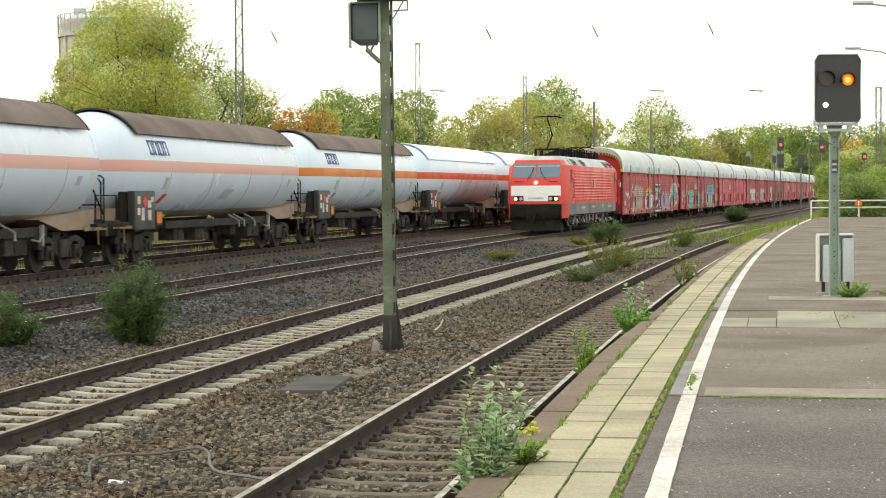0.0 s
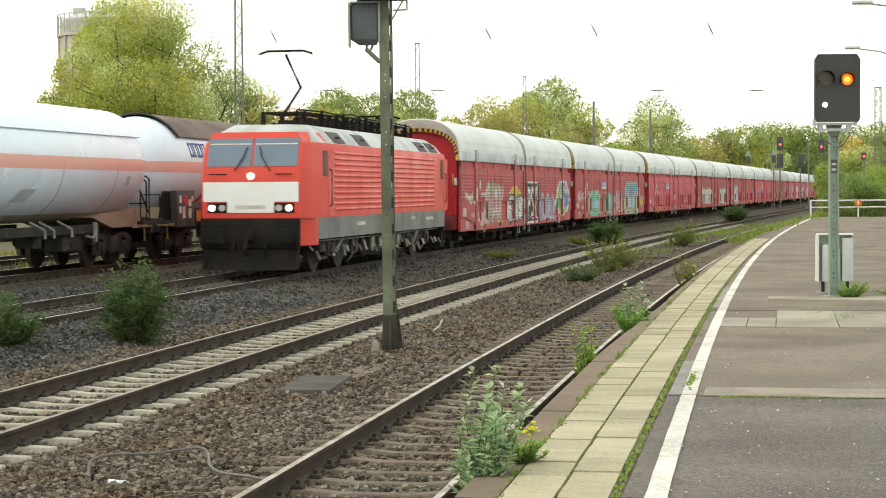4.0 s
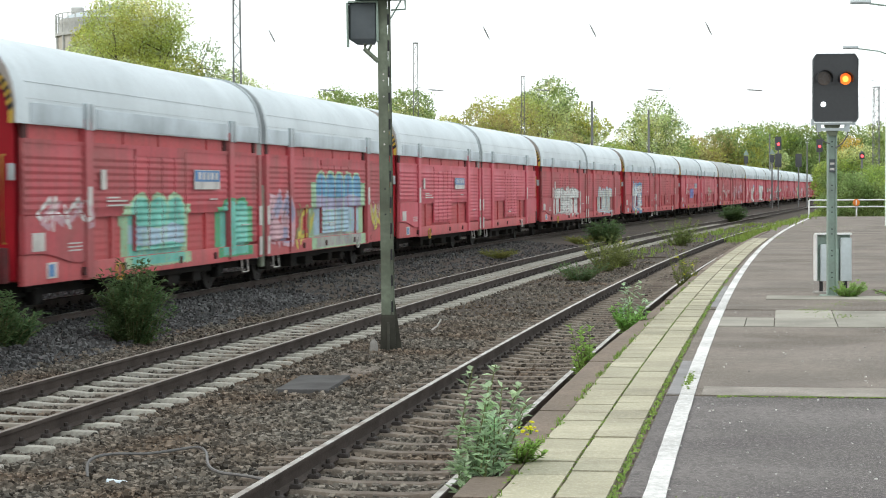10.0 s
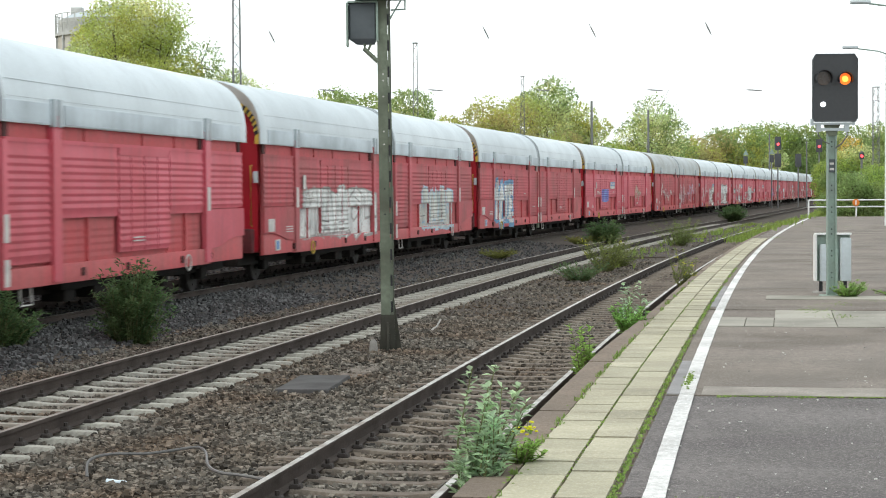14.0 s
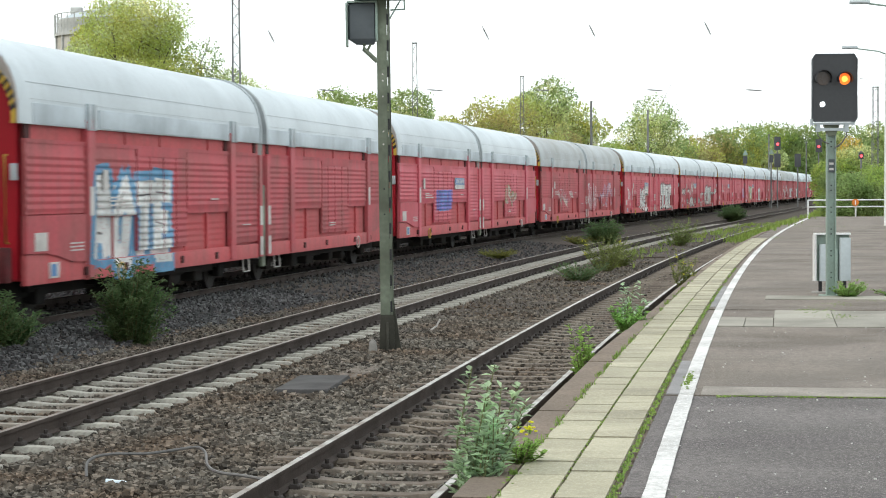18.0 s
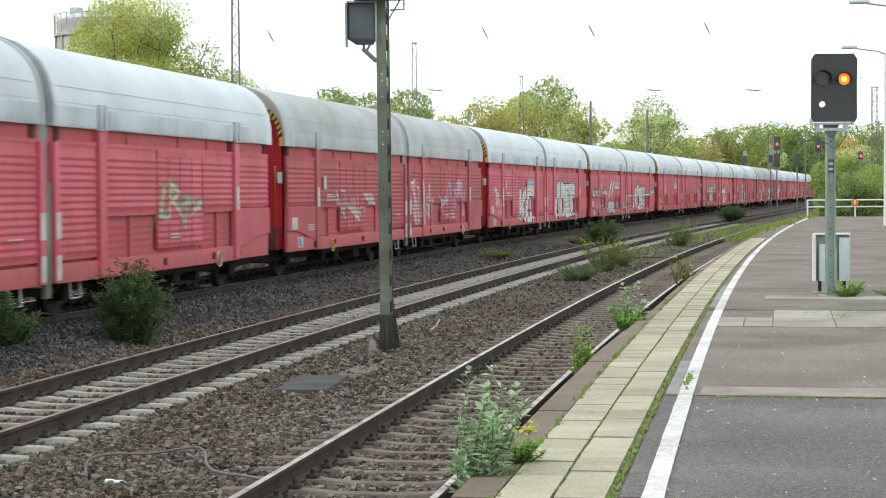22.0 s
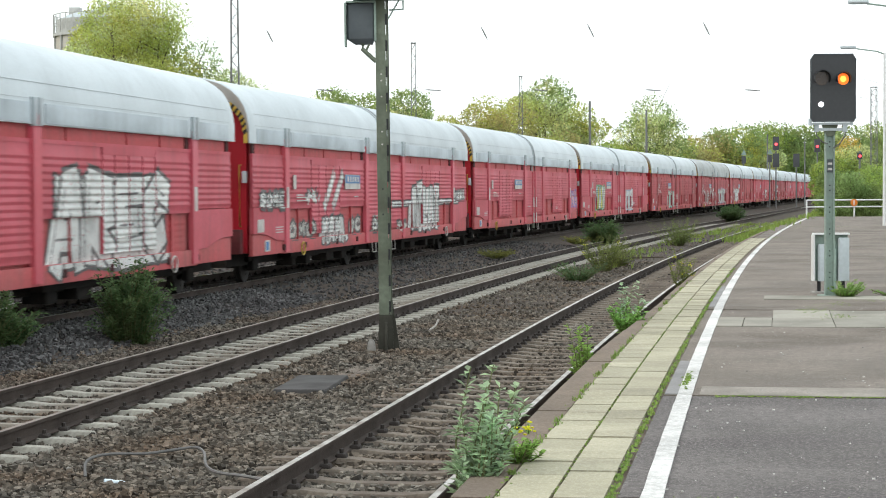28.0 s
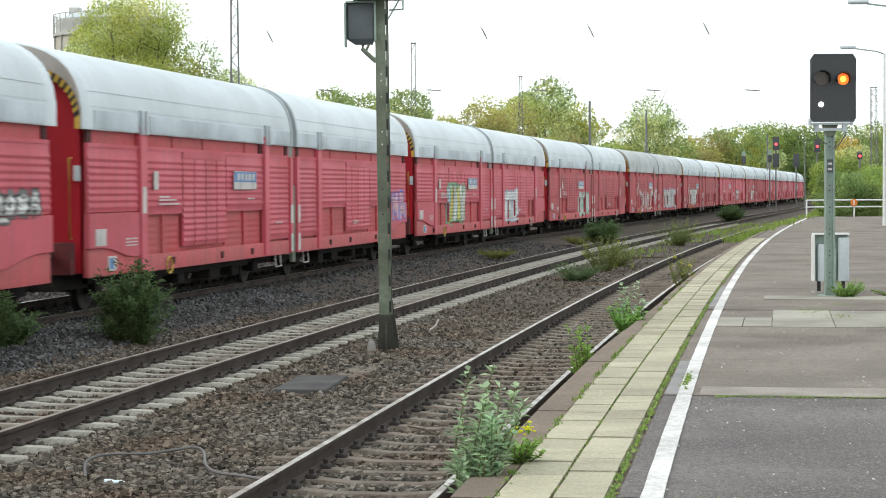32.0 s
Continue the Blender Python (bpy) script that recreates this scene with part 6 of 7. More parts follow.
M_flower = mat("yellow_flower", (0.80, 0.78, 0.02), 0.6, island=0.2)


def leaf_quads(sh, p, rnd, l, w, up=0.3):
    a = rnd.uniform(0, 6.283)
    d = Vector((math.cos(a), math.sin(a), rnd.uniform(-0.6, 0.9) * (1 - up) + up)).normalized()
    s = d.cross(Vector((0, 0, 1))).normalized()
    n = s.cross(d) * l * 0.12
    sh.add([p, p + d * l * 0.45 - s * w + n, p + d * l, p + d * l * 0.45 + s * w + n], [(0, 1, 2), (0, 2, 3)])


def weed(name, label, base, h, r, stems, leaves, l, w, m, flowers=0, lean=(0, 0), seed=0, cat="weed"):
    rnd = random.Random(seed)
    ob = thing(name, label, cat, "weeds")
    st, lf, fl = Shape(), Shape(), Shape()
    for k in range(stems):
        a, q = rnd.uniform(0, 6.283), r * math.sqrt(rnd.random())
        b = Vector(base) + Vector((0.25 * q * math.cos(a), 0.25 * q * math.sin(a), -0.03))
        hh = h * rnd.uniform(0.45, 1.0)
        t = b + Vector((q * math.cos(a) + lean[0] * hh, q * math.sin(a) + lean[1] * hh, hh))
        mid = b.lerp(t, 0.5) + Vector((rnd.gauss(0, 0.04 * h), rnd.gauss(0, 0.04 * h), 0.06 * hh))
        st.tube([b, mid, t], [0.008 * max(1, h), 0.006 * max(1, h), 0.003 * max(1, h)], 5)
        for _ in range(leaves // stems):
            f = rnd.uniform(0.08, 1.0)
            p = (b.lerp(mid, f * 2) if f < 0.5 else mid.lerp(t, f * 2 - 1)) + Vector((rnd.gauss(0, 0.03 * r), rnd.gauss(0, 0.03 * r), 0))
            leaf_quads(lf, p, rnd, l * rnd.uniform(0.5, 1.1) * (1.15 - 0.5 * f), w * rnd.uniform(0.6, 1.1))
        if k < flowers:
            for _ in range(7):
                fl.ball(t * 0.75 + mid * 0.25 + Vector((rnd.gauss(0, 0.03), rnd.gauss(0, 0.03), rnd.gauss(0, 0.03))), 0.016, 0.016, 0.012, 6, 3)
    part("stem_tangle", st, M_stem, ob)["kind"] = "stuff"
    part("foliage", lf, m, ob, smooth=0)["kind"] = "stuff"
    if fl.v:
        part("blossom", fl, M_flower, ob, "small yellow flowers")["kind"] = "stuff"
    return ob


weed("tall_weed", "tall silvery green weed leaning at the worn platform edge", (0.16, 12.75, -0.1), 1.2, 0.19, 22, 1400, 0.145, 0.028, M_weed_pale, lean=(0.22, 0.15), seed=1)
weed("leafy_weed", "bright green leafy weed on the platform kerb", (0.54, 13.35, PZ), 0.22, 0.17, 22, 460, 0.08, 0.022, M_weed, seed=2)
weed("flowering_weed", "small weed with yellow flowers by the kerb", (0.66, 15.0, 0.02), 0.42, 0.13, 14, 240, 0.07, 0.015, M_weed, 12, seed=3)
weed("trackside_weed", "grey-green weed growing beside the platform kerb", (1.72, 22.3, -0.2), 0.98, 0.17, 13, 330, 0.16, 0.032, M_weed, seed=4)
weed("trackside_weed", "grey-green weed growing beside the platform kerb", (2.95, 28.6, -0.1), 1.1, 0.2, 11, 260, 0.17, 0.032, M_weed_pale, seed=5)
weed("trackside_weed", "bright green low weed beside the platform kerb", (2.85, 28.1, 0.1), 0.48, 0.26, 24, 800, 0.12, 0.03, M_weed, seed=15)
weed("trackside_weed", "flowering green weed beside the platform kerb", (5.55, 42.0, -0.05), 1.05, 0.36, 22, 560, 0.13, 0.024, M_bush2, 6, seed=6)
weed("signal_foot_weed", "low green weeds around the signal foot", (7.36, 33.35, PZ), 0.34, 0.30, 34, 900, 0.09, 0.022, M_weed, seed=7)
weed("signal_foot_weed", "low green weeds around the signal foot", (8.35, 33.6, PZ), 0.18, 0.4, 26, 380, 0.08, 0.02, M_weed, seed=8)
weed("grass_clump", "yellowish grass clump on the ballast", (2.0, 65.5, -0.1), 0.32, 0.7, 60, 700, 0.2, 0.012, M_grass, seed=18, cat="grass")
weed("grass_clump", "yellowish grass clump on the ballast", (6.1, 82.0, -0.1), 0.35, 0.7, 60, 700, 0.22, 0.014, M_grass, seed=19, cat="grass")


# ---------------------------------------------------------------- trees and distance
def far(a, b, d):
    """Point d metres ahead, a to the right and b up in thousandths of the lens length over 3.2464."""
    return Vector((a * d / 3246.4, d, 2.309 + (b - 0.0058 * a) * d / 3246.4))


# leaf colours are raised to include distance haze and sky glare, most in light
LEAF = {"olive": leaf_mat("leaf_olive", (0.46, 0.53, 0.15)), "green": leaf_mat("leaf_green", (0.29, 0.40, 0.15)), "light": leaf_mat("leaf_light", (0.62, 0.72, 0.36)),
        "dark": leaf_mat("leaf_dark", (0.21, 0.26, 0.115)), "brown": leaf_mat("leaf_olive_brown", (0.45, 0.45, 0.20)), "autumn": leaf_mat("leaf_autumn", (0.56, 0.33, 0.10)), "yellow": leaf_mat("leaf_yellow", (0.65, 0.52, 0.13)),
        "fresh": leaf_mat("leaf_fresh", (0.38, 0.50, 0.13))}


def leaves(lobes, n, size, seed, hollow=0.55):
    """Leaf sprays spread through ellipsoids (centre, radii)."""
    rng = np.random.default_rng(seed)
    w = np.array([r[0] * r[1] + r[0] * r[2] for _, r in lobes])
    pick = rng.choice(len(lobes), n, p=w / w.sum())
    C, R = np.array([tuple(c) for c, _ in lobes])[pick], np.array([r for _, r in lobes])[pick]
    d = rng.normal(size=(n, 3))
    d /= np.linalg.norm(d, axis=1)[:, None]
    rad = (hollow + (1 - hollow) * rng.random(n)) ** 0.6 * rng.normal(1.0, 0.09, n)
    # gather the leaves into sprays
    twig = rng.normal(size=(max(1, n // 9), 3))
    twig /= np.linalg.norm(twig, axis=1)[:, None]
    d = twig[rng.integers(0, len(twig), n)] + rng.normal(scale=0.24, size=(n, 3))
    d /= np.linalg.norm(d, axis=1)[:, None]
    P = C + d * R * rad[:, None]
    a = rng.normal(size=(n, 3))
    a /= np.linalg.norm(a, axis=1)[:, None]
    b = np.cross(a, rng.normal(size=(n, 3)))
    b /= np.linalg.norm(b, axis=1)[:, None]
    s = size * rng.uniform(0.5, 1.2, n)[:, None]
    V = np.stack([P - a * s, P - b * s * 0.5, P + a * s, P + b * s * 0.5], 1).reshape(-1, 3)
    return V, np.arange(4 * n).reshape(-1, 4)


def leaf_mesh(name, V, F, m):
    me = bpy.data.meshes.new(name)
    me.vertices.add(len(V))
    me.vertices.foreach_set("co", V.ravel())
    me.loops.add(F.size)
    me.loops.foreach_set("vertex_index", F.ravel())
    me.polygons.add(len(F))
    me.polygons.foreach_set("loop_start", np.arange(0, F.size, 4))
    me.update(calc_edges=True)
    me.materials.append(m)
    return me


def tree(label, a, top, width, d, leaf, n, size, seed, low=0.35, lobes=9, hollow=0.5, second=None, bare=0.0, group="trees behind the tracks", base=0.0):
    """Tree whose crown is width units wide about bearing a and reaches up to bearing top."""
    rnd = random.Random(seed)
    tip = far(a, top, d)
    h, hw = tip.z - base, width * d / 3246.4 / 2 * 1.18
    root = Vector((tip.x, d, base - 0.8))
    ob = thing("tree", label, "tree", group, at=Matrix.Translation(root))
    st = Shape()
    tr = max(0.1, h * 0.02)
    st.tube([Vector((0, 0, 0)), Vector((0.02 * h, 0, 0.3 * h)), Vector((-0.01 * h, 0.02 * h, 0.75 * h))], [tr * 1.25, tr, tr * 0.3], 8)
    blobs = []
    zc = h * (1 + low) / 2
    for k in range(lobes):
        an = 6.283 * k / lobes + rnd.uniform(-0.4, 0.4)
        f = rnd.uniform(0.4, 0.85)
        z = h * rnd.uniform(low + 0.1, 0.86)
        fall = 1 - 0.30 * max(0, (z / h - 0.55) / 0.45)
        c = Vector((hw * f * math.cos(an) * fall, hw * f * math.sin(an) * fall, z))
        r = hw * rnd.uniform(0.26, 0.46)
        blobs.append((c, (r, r, r * rnd.uniform(0.75, 1.05))))
    r = hw * 0.52
    blobs.append((Vector((0, 0, h - r * 0.9)), (r, r, r * 0.9)))
    blobs.append((Vector((0, 0, zc)), (hw * 0.6, hw * 0.6, h * (1 - low) * 0.33)))
    for c, r in blobs:
        s = Vector((0, 0, h * rnd.uniform(0.18, 0.42)))
        m = s.lerp(c, 0.55) + Vector((rnd.gauss(0, 0.03 * h), rnd.gauss(0, 0.03 * h), 0.04 * h))
        st.tube([s, m, c], [tr * 0.5, tr * 0.3, tr * 0.08], 6)
        for _ in range(4):
            e = c + Vector((rnd.gauss(0, r[0] * 0.7), rnd.gauss(0, r[0] * 0.7), rnd.gauss(0.2, r[2] * 0.6)))
            st.tube([m.lerp(c, rnd.random()), e], [tr * 0.16, tr * 0.05], 4)
    part("trunk", st, M_bark, ob)
    n, size = int(n * 1.5), size * 0.8
    V, F = leaves(blobs, n, size, seed, hollow)
    part("crown", leaf_mesh("crown", V, F, LEAF[leaf]), None, ob)
    if second:
        V, F = leaves([(c + Vector((0.1 * hw, 0, 0.05 * h)), r) for c, r in blobs[::2]], n // 3, size, seed + 1, 0.6)
        part("crown", leaf_mesh("crown", V, F, LEAF[second]), None, ob)
    return ob



def bush(label, base, h, r, n, size, m, seed):
    """Low ragged bush: many arching shoots, each set with small leaves."""
    rnd = random.Random(seed)
    ob = thing("trackside_bush", label, "bush", "bushes", at=Matrix.Translation(base))
    st, lf = Shape(), Shape()
    shoots = 90
    for k in range(shoots):
        a, q = rnd.uniform(0, 6.283), r * math.sqrt(rnd.random()) * rnd.uniform(0.8, 1.2)
        hh = h * rnd.uniform(0.35, 1.08) * (1 - 0.38 * (q / r) ** 2)
        p0 = Vector((0.3 * q * math.cos(a), 0.3 * q * math.sin(a), -0.1))
        p1 = Vector((0.75 * q * math.cos(a), 0.75 * q * math.sin(a), hh * 0.72))
        p2 = Vector((1.1 * q * math.cos(a + 0.2), 1.1 * q * math.sin(a + 0.2), hh))
        st.tube([p0, p1, p2], [0.012, 0.008, 0.003], 4)
        for _ in range(n // shoots):
            f = rnd.uniform(0.05, 1.0)
            p = (p0.lerp(p1, f * 1.6) if f < 0.625 else p1.lerp(p2, (f - 0.625) / 0.375)) + Vector((rnd.gauss(0, 0.05 * r), rnd.gauss(0, 0.05 * r), rnd.gauss(0, 0.03 * h)))
            leaf_quads(lf, p, rnd, size * rnd.uniform(0.6, 1.3), size * 0.2 * rnd.uniform(0.7, 1.2), 0.2)
    part("stem_tangle", st, M_stem, ob)["kind"] = "stuff"
    part("foliage", lf, m, ob, smooth=0)["kind"] = "stuff"
    return ob


bush("dark green leafy bush on the ballast", (-5.15, 30.3, -0.2), 1.42, 0.64, 5600, 0.115, M_bush, 9)
bush("dark green leafy bush on the ballast", (-6.85, 28.0, -0.17), 1.0, 0.66, 4200, 0.11, M_bush, 10)
weed("trackside_scrub", "olive green airy scrub between the tracks", (5.0, 56.5, -0.2), 1.15, 0.8, 60, 1500, 0.13, 0.02, M_bush2, 4, seed=11, cat="scrub")
weed("trackside_scrub", "dark low scrub between the tracks", (3.75, 50.5, -0.2), 0.6, 0.75, 60, 1500, 0.11, 0.02, M_bush, seed=12, cat="scrub")
weed("trackside_scrub", "olive green airy scrub between the tracks", (5.7, 59.8, -0.2), 0.9, 0.8, 60, 1300, 0.13, 0.02, M_bush2, seed=13, cat="scrub")
weed("trackside_scrub", "olive green airy scrub between the tracks", (10.6, 82.0, -0.2), 1.25, 1.1, 60, 1500, 0.16, 0.025, M_bush2, seed=14, cat="scrub")
bush("dark bush beside the main track", (7.3, 82.5, -0.1), 1.15, 0.9, 4500, 0.14, M_bush, 16)
bush("dark bush beside the main track", (22.1, 140.0, -0.1), 1.2, 1.1, 4000, 0.2, M_bush, 17)

tree("tall olive-green tree with a dense broad crown", -527, 362, 235, 112, "olive", 29000, 0.135, 31, low=0.1, lobes=16, second="light")
tree("tall olive-green tree with a dense broad crown", -622, 300, 130, 118, "light", 7500, 0.17, 32, low=0.1, lobes=12, second="olive")
tree("tall olive-green tree with a dense broad crown", -655, 262, 130, 116, "olive", 8000, 0.15, 132, low=0.02, lobes=14, second="light")
tree("broad green tree behind the sidings", -600, 215, 200, 121, "light", 9000, 0.16, 133, low=0.0, lobes=14, second="olive")
tree("thinly leaved dark green tree behind the sidings", -430, 290, 150, 116, "green", 6500, 0.13, 33, low=0.12, lobes=13, second="light")
tree("thinly leaved dark green tree behind the sidings", -376, 238, 130, 120, "green", 6500, 0.13, 34, low=0.08, lobes=13, second="light")
tree("yellowing autumn tree behind the sidings", -325, 195, 110, 128, "yellow", 3200, 0.16, 35, low=0.05, second="green")
tree("orange autumn tree behind the sidings", -265, 170, 120, 126, "autumn", 5000, 0.16, 36, low=0.05, second="olive")
tree("green bushy tree behind the sidings", -220, 160, 120, 132, "dark", 5000, 0.17, 136, low=0.02, second="green")
tree("rounded green tree behind the sidings", -190, 200, 150, 150, "green", 10500, 0.19, 37, low=0.05, lobes=13, second="light")
tree("rounded green tree behind the sidings", -122, 190, 135, 146, "green", 9200, 0.19, 38, low=0.05, lobes=13, second="light")
tree("rounded green tree behind the sidings", -55, 198, 140, 152, "green", 9600, 0.19, 39, low=0.05, lobes=13, second="light")
tree("small yellow-green tree behind the line", 10, 150, 90, 165, "olive", 4000, 0.19, 40, low=0.02, second="light")
tree("rounded olive-brown tree behind the line", 75, 172, 150, 168, "brown", 11000, 0.19, 41, low=0.02, lobes=14, second="olive")
tree("rounded olive-brown tree behind the line", 135, 172, 140, 175, "brown", 9000, 0.19, 42, low=0.02, lobes=14, second="olive")
tree("tall light green airy tree behind the line", 185, 204, 130, 182, "light", 5600, 0.22, 43, low=0.2, lobes=14, second="green")
tree("tall light green airy tree behind the line", 235, 160, 120, 186, "light", 4800, 0.22, 44, low=0.1, lobes=12, second="olive")
tree("low olive tree behind the line", 215, 122, 140, 178, "brown", 5600, 0.21, 45, low=0.02, second="olive")
tree("single spreading light green tree", 366, 170, 128, 215, "light", 5800, 0.22, 46, low=0.28, lobes=14, second="green", hollow=0.35)
tree("low green tree beside the line", 300, 100, 120, 215, "fresh", 5200, 0.24, 47, low=0.02, second="olive")
tree("low olive tree beside the line", 445, 108, 110, 250, "brown", 4800, 0.28, 48, low=0.02, second="olive")
tree("low green tree beside the line", 400, 95, 110, 240, "green", 4800, 0.28, 49, low=0.02, second="olive")
for k, (a, top, wd, d, lf) in enumerate([(480, 112, 90, 300, "brown"), (530, 120, 100, 310, "olive"), (585, 124, 110, 350, "fresh"), (640, 118, 90, 355, "green"), (680, 110, 80, 360, "light"), (505, 92, 90, 300, "olive"), (560, 95, 90, 330, "light"),
                                             (620, 90, 90, 350, "green"), (720, 118, 90, 380, "green"), (765, 122, 90, 390, "light"), (810, 132, 100, 255, "green"), (860, 124, 100, 255, "dark")]):
    tree("distant broad tree beyond the station", a, top, wd, d, lf, 4600, 0.0011 * d, 60 + k, low=0.02, lobes=12, second="green", group="distant trees")
for k, (a, top, wd, d, lf) in enumerate([(682, 60, 52, 160, "fresh"), (700, 82, 80, 158, "fresh"), (740, 100, 90, 158, "light"), (722, 112, 70, 166, "yellow"), (790, 98, 100, 155, "green"), (840, 104, 100, 156, "fresh"), (770, 66, 90, 147, "fresh"), (700, 50, 80, 150, "green"), (815, 58, 90, 147, "fresh"), (735, 40, 90, 144, "green")]):
    tree("dense green shrub tree behind the platform railing" if lf != "yellow" else "yellow autumn shrub tree behind the railing", a, top, wd, d, lf, 5200, 0.14, 90 + k, low=0.0, lobes=13, hollow=0.4, second="green", group="shrubs behind the platform")


def woods(name, spans, seed, leaf, label, n, size):
    lobes, rnd = [], random.Random(seed)
    for a0, a1, b0, b1, d in spans:
        a = a0
        while a < a1:
            top = far(a, rnd.uniform(b0, b1), d).z
            r = top * rnd.uniform(0.4, 0.55)
            lobes.append((Vector((a * d / 3246.4, d + rnd.uniform(-6, 10), top - r)), (r * rnd.uniform(0.8, 1.3), r, r)))
            a += 2.2 * r * 3246.4 / d * 0.55
    V, F = leaves(lobes, n, size, seed, 0.5)
    return tagged(new(name, leaf_mesh(name, V, F, LEAF[leaf])), label, "woods", kind="stuff")


woods("hedge_row", [(-850, 120, 55, 105, 152), (-850, -480, 70, 135, 135), (-480, -170, 105, 150, 137), (100, 320, 60, 95, 195)], 5, "green", "green scrub row behind the sidings", 30000, 0.2)
woods("hedge_row", [(-600, 120, 55, 105, 160), (-500, -150, 70, 120, 140), (100, 320, 60, 95, 200), (320, 480, 60, 85, 250)], 6, "brown", "olive-brown scrub row behind the sidings", 26000, 0.2)
woods("far_woods", [(-900, 600, 30, 60, 400), (450, 760, 50, 85, 420)], 7, "dark", "dark distant woods along the horizon", 26000, 0.5)


# ---------------------------------------------------------------- signals, masts, railings
def lattice_mast(label, a, top, d, w0=0.55, w1=0.32, lean=0.0, base=0.0):
    tip = far(a, top, d)
    ob = thing("lattice_mast", label, "catenary mast", "lattice masts", at=Matrix.Translation((tip.x, d, base - 0.4)))
    h = tip.z - base + 0.4
    for e in (-1, 1):
        for f in (-1, 1):
            part("leg", Shape().tube([(e * w0 / 2, f * w0 / 2, 0), (e * w1 / 2, f * w1 / 2, h)], 0.03, 4), M_galv_far, ob)
    n = int(h / 0.42)
    br = Shape()
    for k in range(n):
        z0, z1 = h * k / n, h * (k + 1) / n
        q0, q1 = (w0 + (w1 - w0) * k / n) / 2, (w0 + (w1 - w0) * (k + 1) / n) / 2
        s = 1 if k % 2 else -1
        for f in (-1, 1):
            br.tube([(s * q0, f * q0, z0), (-s * q1, f * q1, z1)], 0.012, 4)
            br.tube([(f * q0, s * q0, z0), (f * q1, -s * q1, z1)], 0.012, 4)
    part("bracing", br, M_galv_far, ob)["kind"] = "stuff"
    part("cap", Shape().box(-w1 / 2 - 0.05, w1 / 2 + 0.05, -w1 / 2 - 0.05, w1 / 2 + 0.05, h, h + 0.06), M_galv_far, ob)
    part("footing", Shape().box(-0.6, 0.6, -0.6, 0.6, -0.4, 0.35, c=0.05), M_conc, ob)
    return ob


lattice_mast("tall grey steel lattice catenary mast", -362, 520, 82, 0.42, 0.24)
lattice_mast("grey steel lattice catenary mast beside the tracks", -47, 259, 109, 0.40, 0.22)
lattice_mast("grey steel lattice catenary mast beside the tracks", 142, 201, 141, 0.42, 0.2)
lattice_mast("slim grey lattice mast beyond the signal", 766, 182, 150, 0.5, 0.42)


def plain_mast(a, top, d, r=0.12):
    tip = far(a, top, d)
    ob = thing("catenary_pole", "slim grey catenary pole beside the tracks", "catenary pole", "catenary poles", at=Matrix.Translation((tip.x, d, -0.4)))
    part("pole", Shape().cyl((0, 0, 0), (0, 0, tip.z + 0.4), r, 10, r1=r * 0.7), M_galv_far, ob)
    part("footing", Shape().box(-0.4, 0.4, -0.4, 0.4, -0.4, 0.3, c=0.04), M_conc, ob)


plain_mast(264, 158, 180, 0.16)
plain_mast(364, 143, 200, 0.15)
plain_mast(578, 100, 235, 0.12)
plain_mast(644, 88, 235, 0.10)

# headspan wires with insulators, hung across all tracks from the tall mast
hs = thing("headspan_wiring", "thin cross-span catenary wires with dark insulators", "overhead wiring", kind="")
wire = Shape()
D = 81.5
L0, R0 = far(-362, 275, D), far(1000, 275, D)
L1, R1_ = far(-362, 178, D), far(1000, 178, D)
wire.tube([L0, R0], 0.0015, 4).tube([L1, R1_], 0.0015, 4)
part("span_wire", wire, M_galv_far, hs)
for a, b in ((-300, 270), (78, 276), (266, 280), (470, 284)):
    p, q = far(a - 6, b + 14, D), far(a + 6, b - 10, D)
    part("insulator", Shape().tube([p, p.lerp(q, 0.3), p.lerp(q, 0.75), q], [0.01, 0.032, 0.032, 0.01], 6), M_galv_far, hs)
    part("hanger", Shape().tube([q, far(a + 14, 178, D)], 0.0012, 4).tube([p, far(a - 10, 290, D)], 0.0012, 4), M_galv_far, hs)
for a in (-203, -12, 176, 376, 551):
    p, q = far(a - 14, 178, D), far(a + 14, 176.5, D)
    part("insulator", Shape().tube([p, p.lerp(q, 0.2), p.lerp(q, 0.8), q], [0.012, 0.028, 0.028, 0.012], 6), M_galv_far, hs)
mr = thing("headspan_mast", "steel mast that carries the cross-span wires", "catenary mast", at=Matrix.Translation((R0.x, D, -0.5)))
part("pole", Shape().cyl((0, 0, 0), (0, 0, 12), 0.2, 10, r1=0.14), M_galv_far, mr)
part("footing", Shape().box(-0.6, 0.6, -0.6, 0.6, -0.4, 0.9, c=0.05), M_conc, mr)


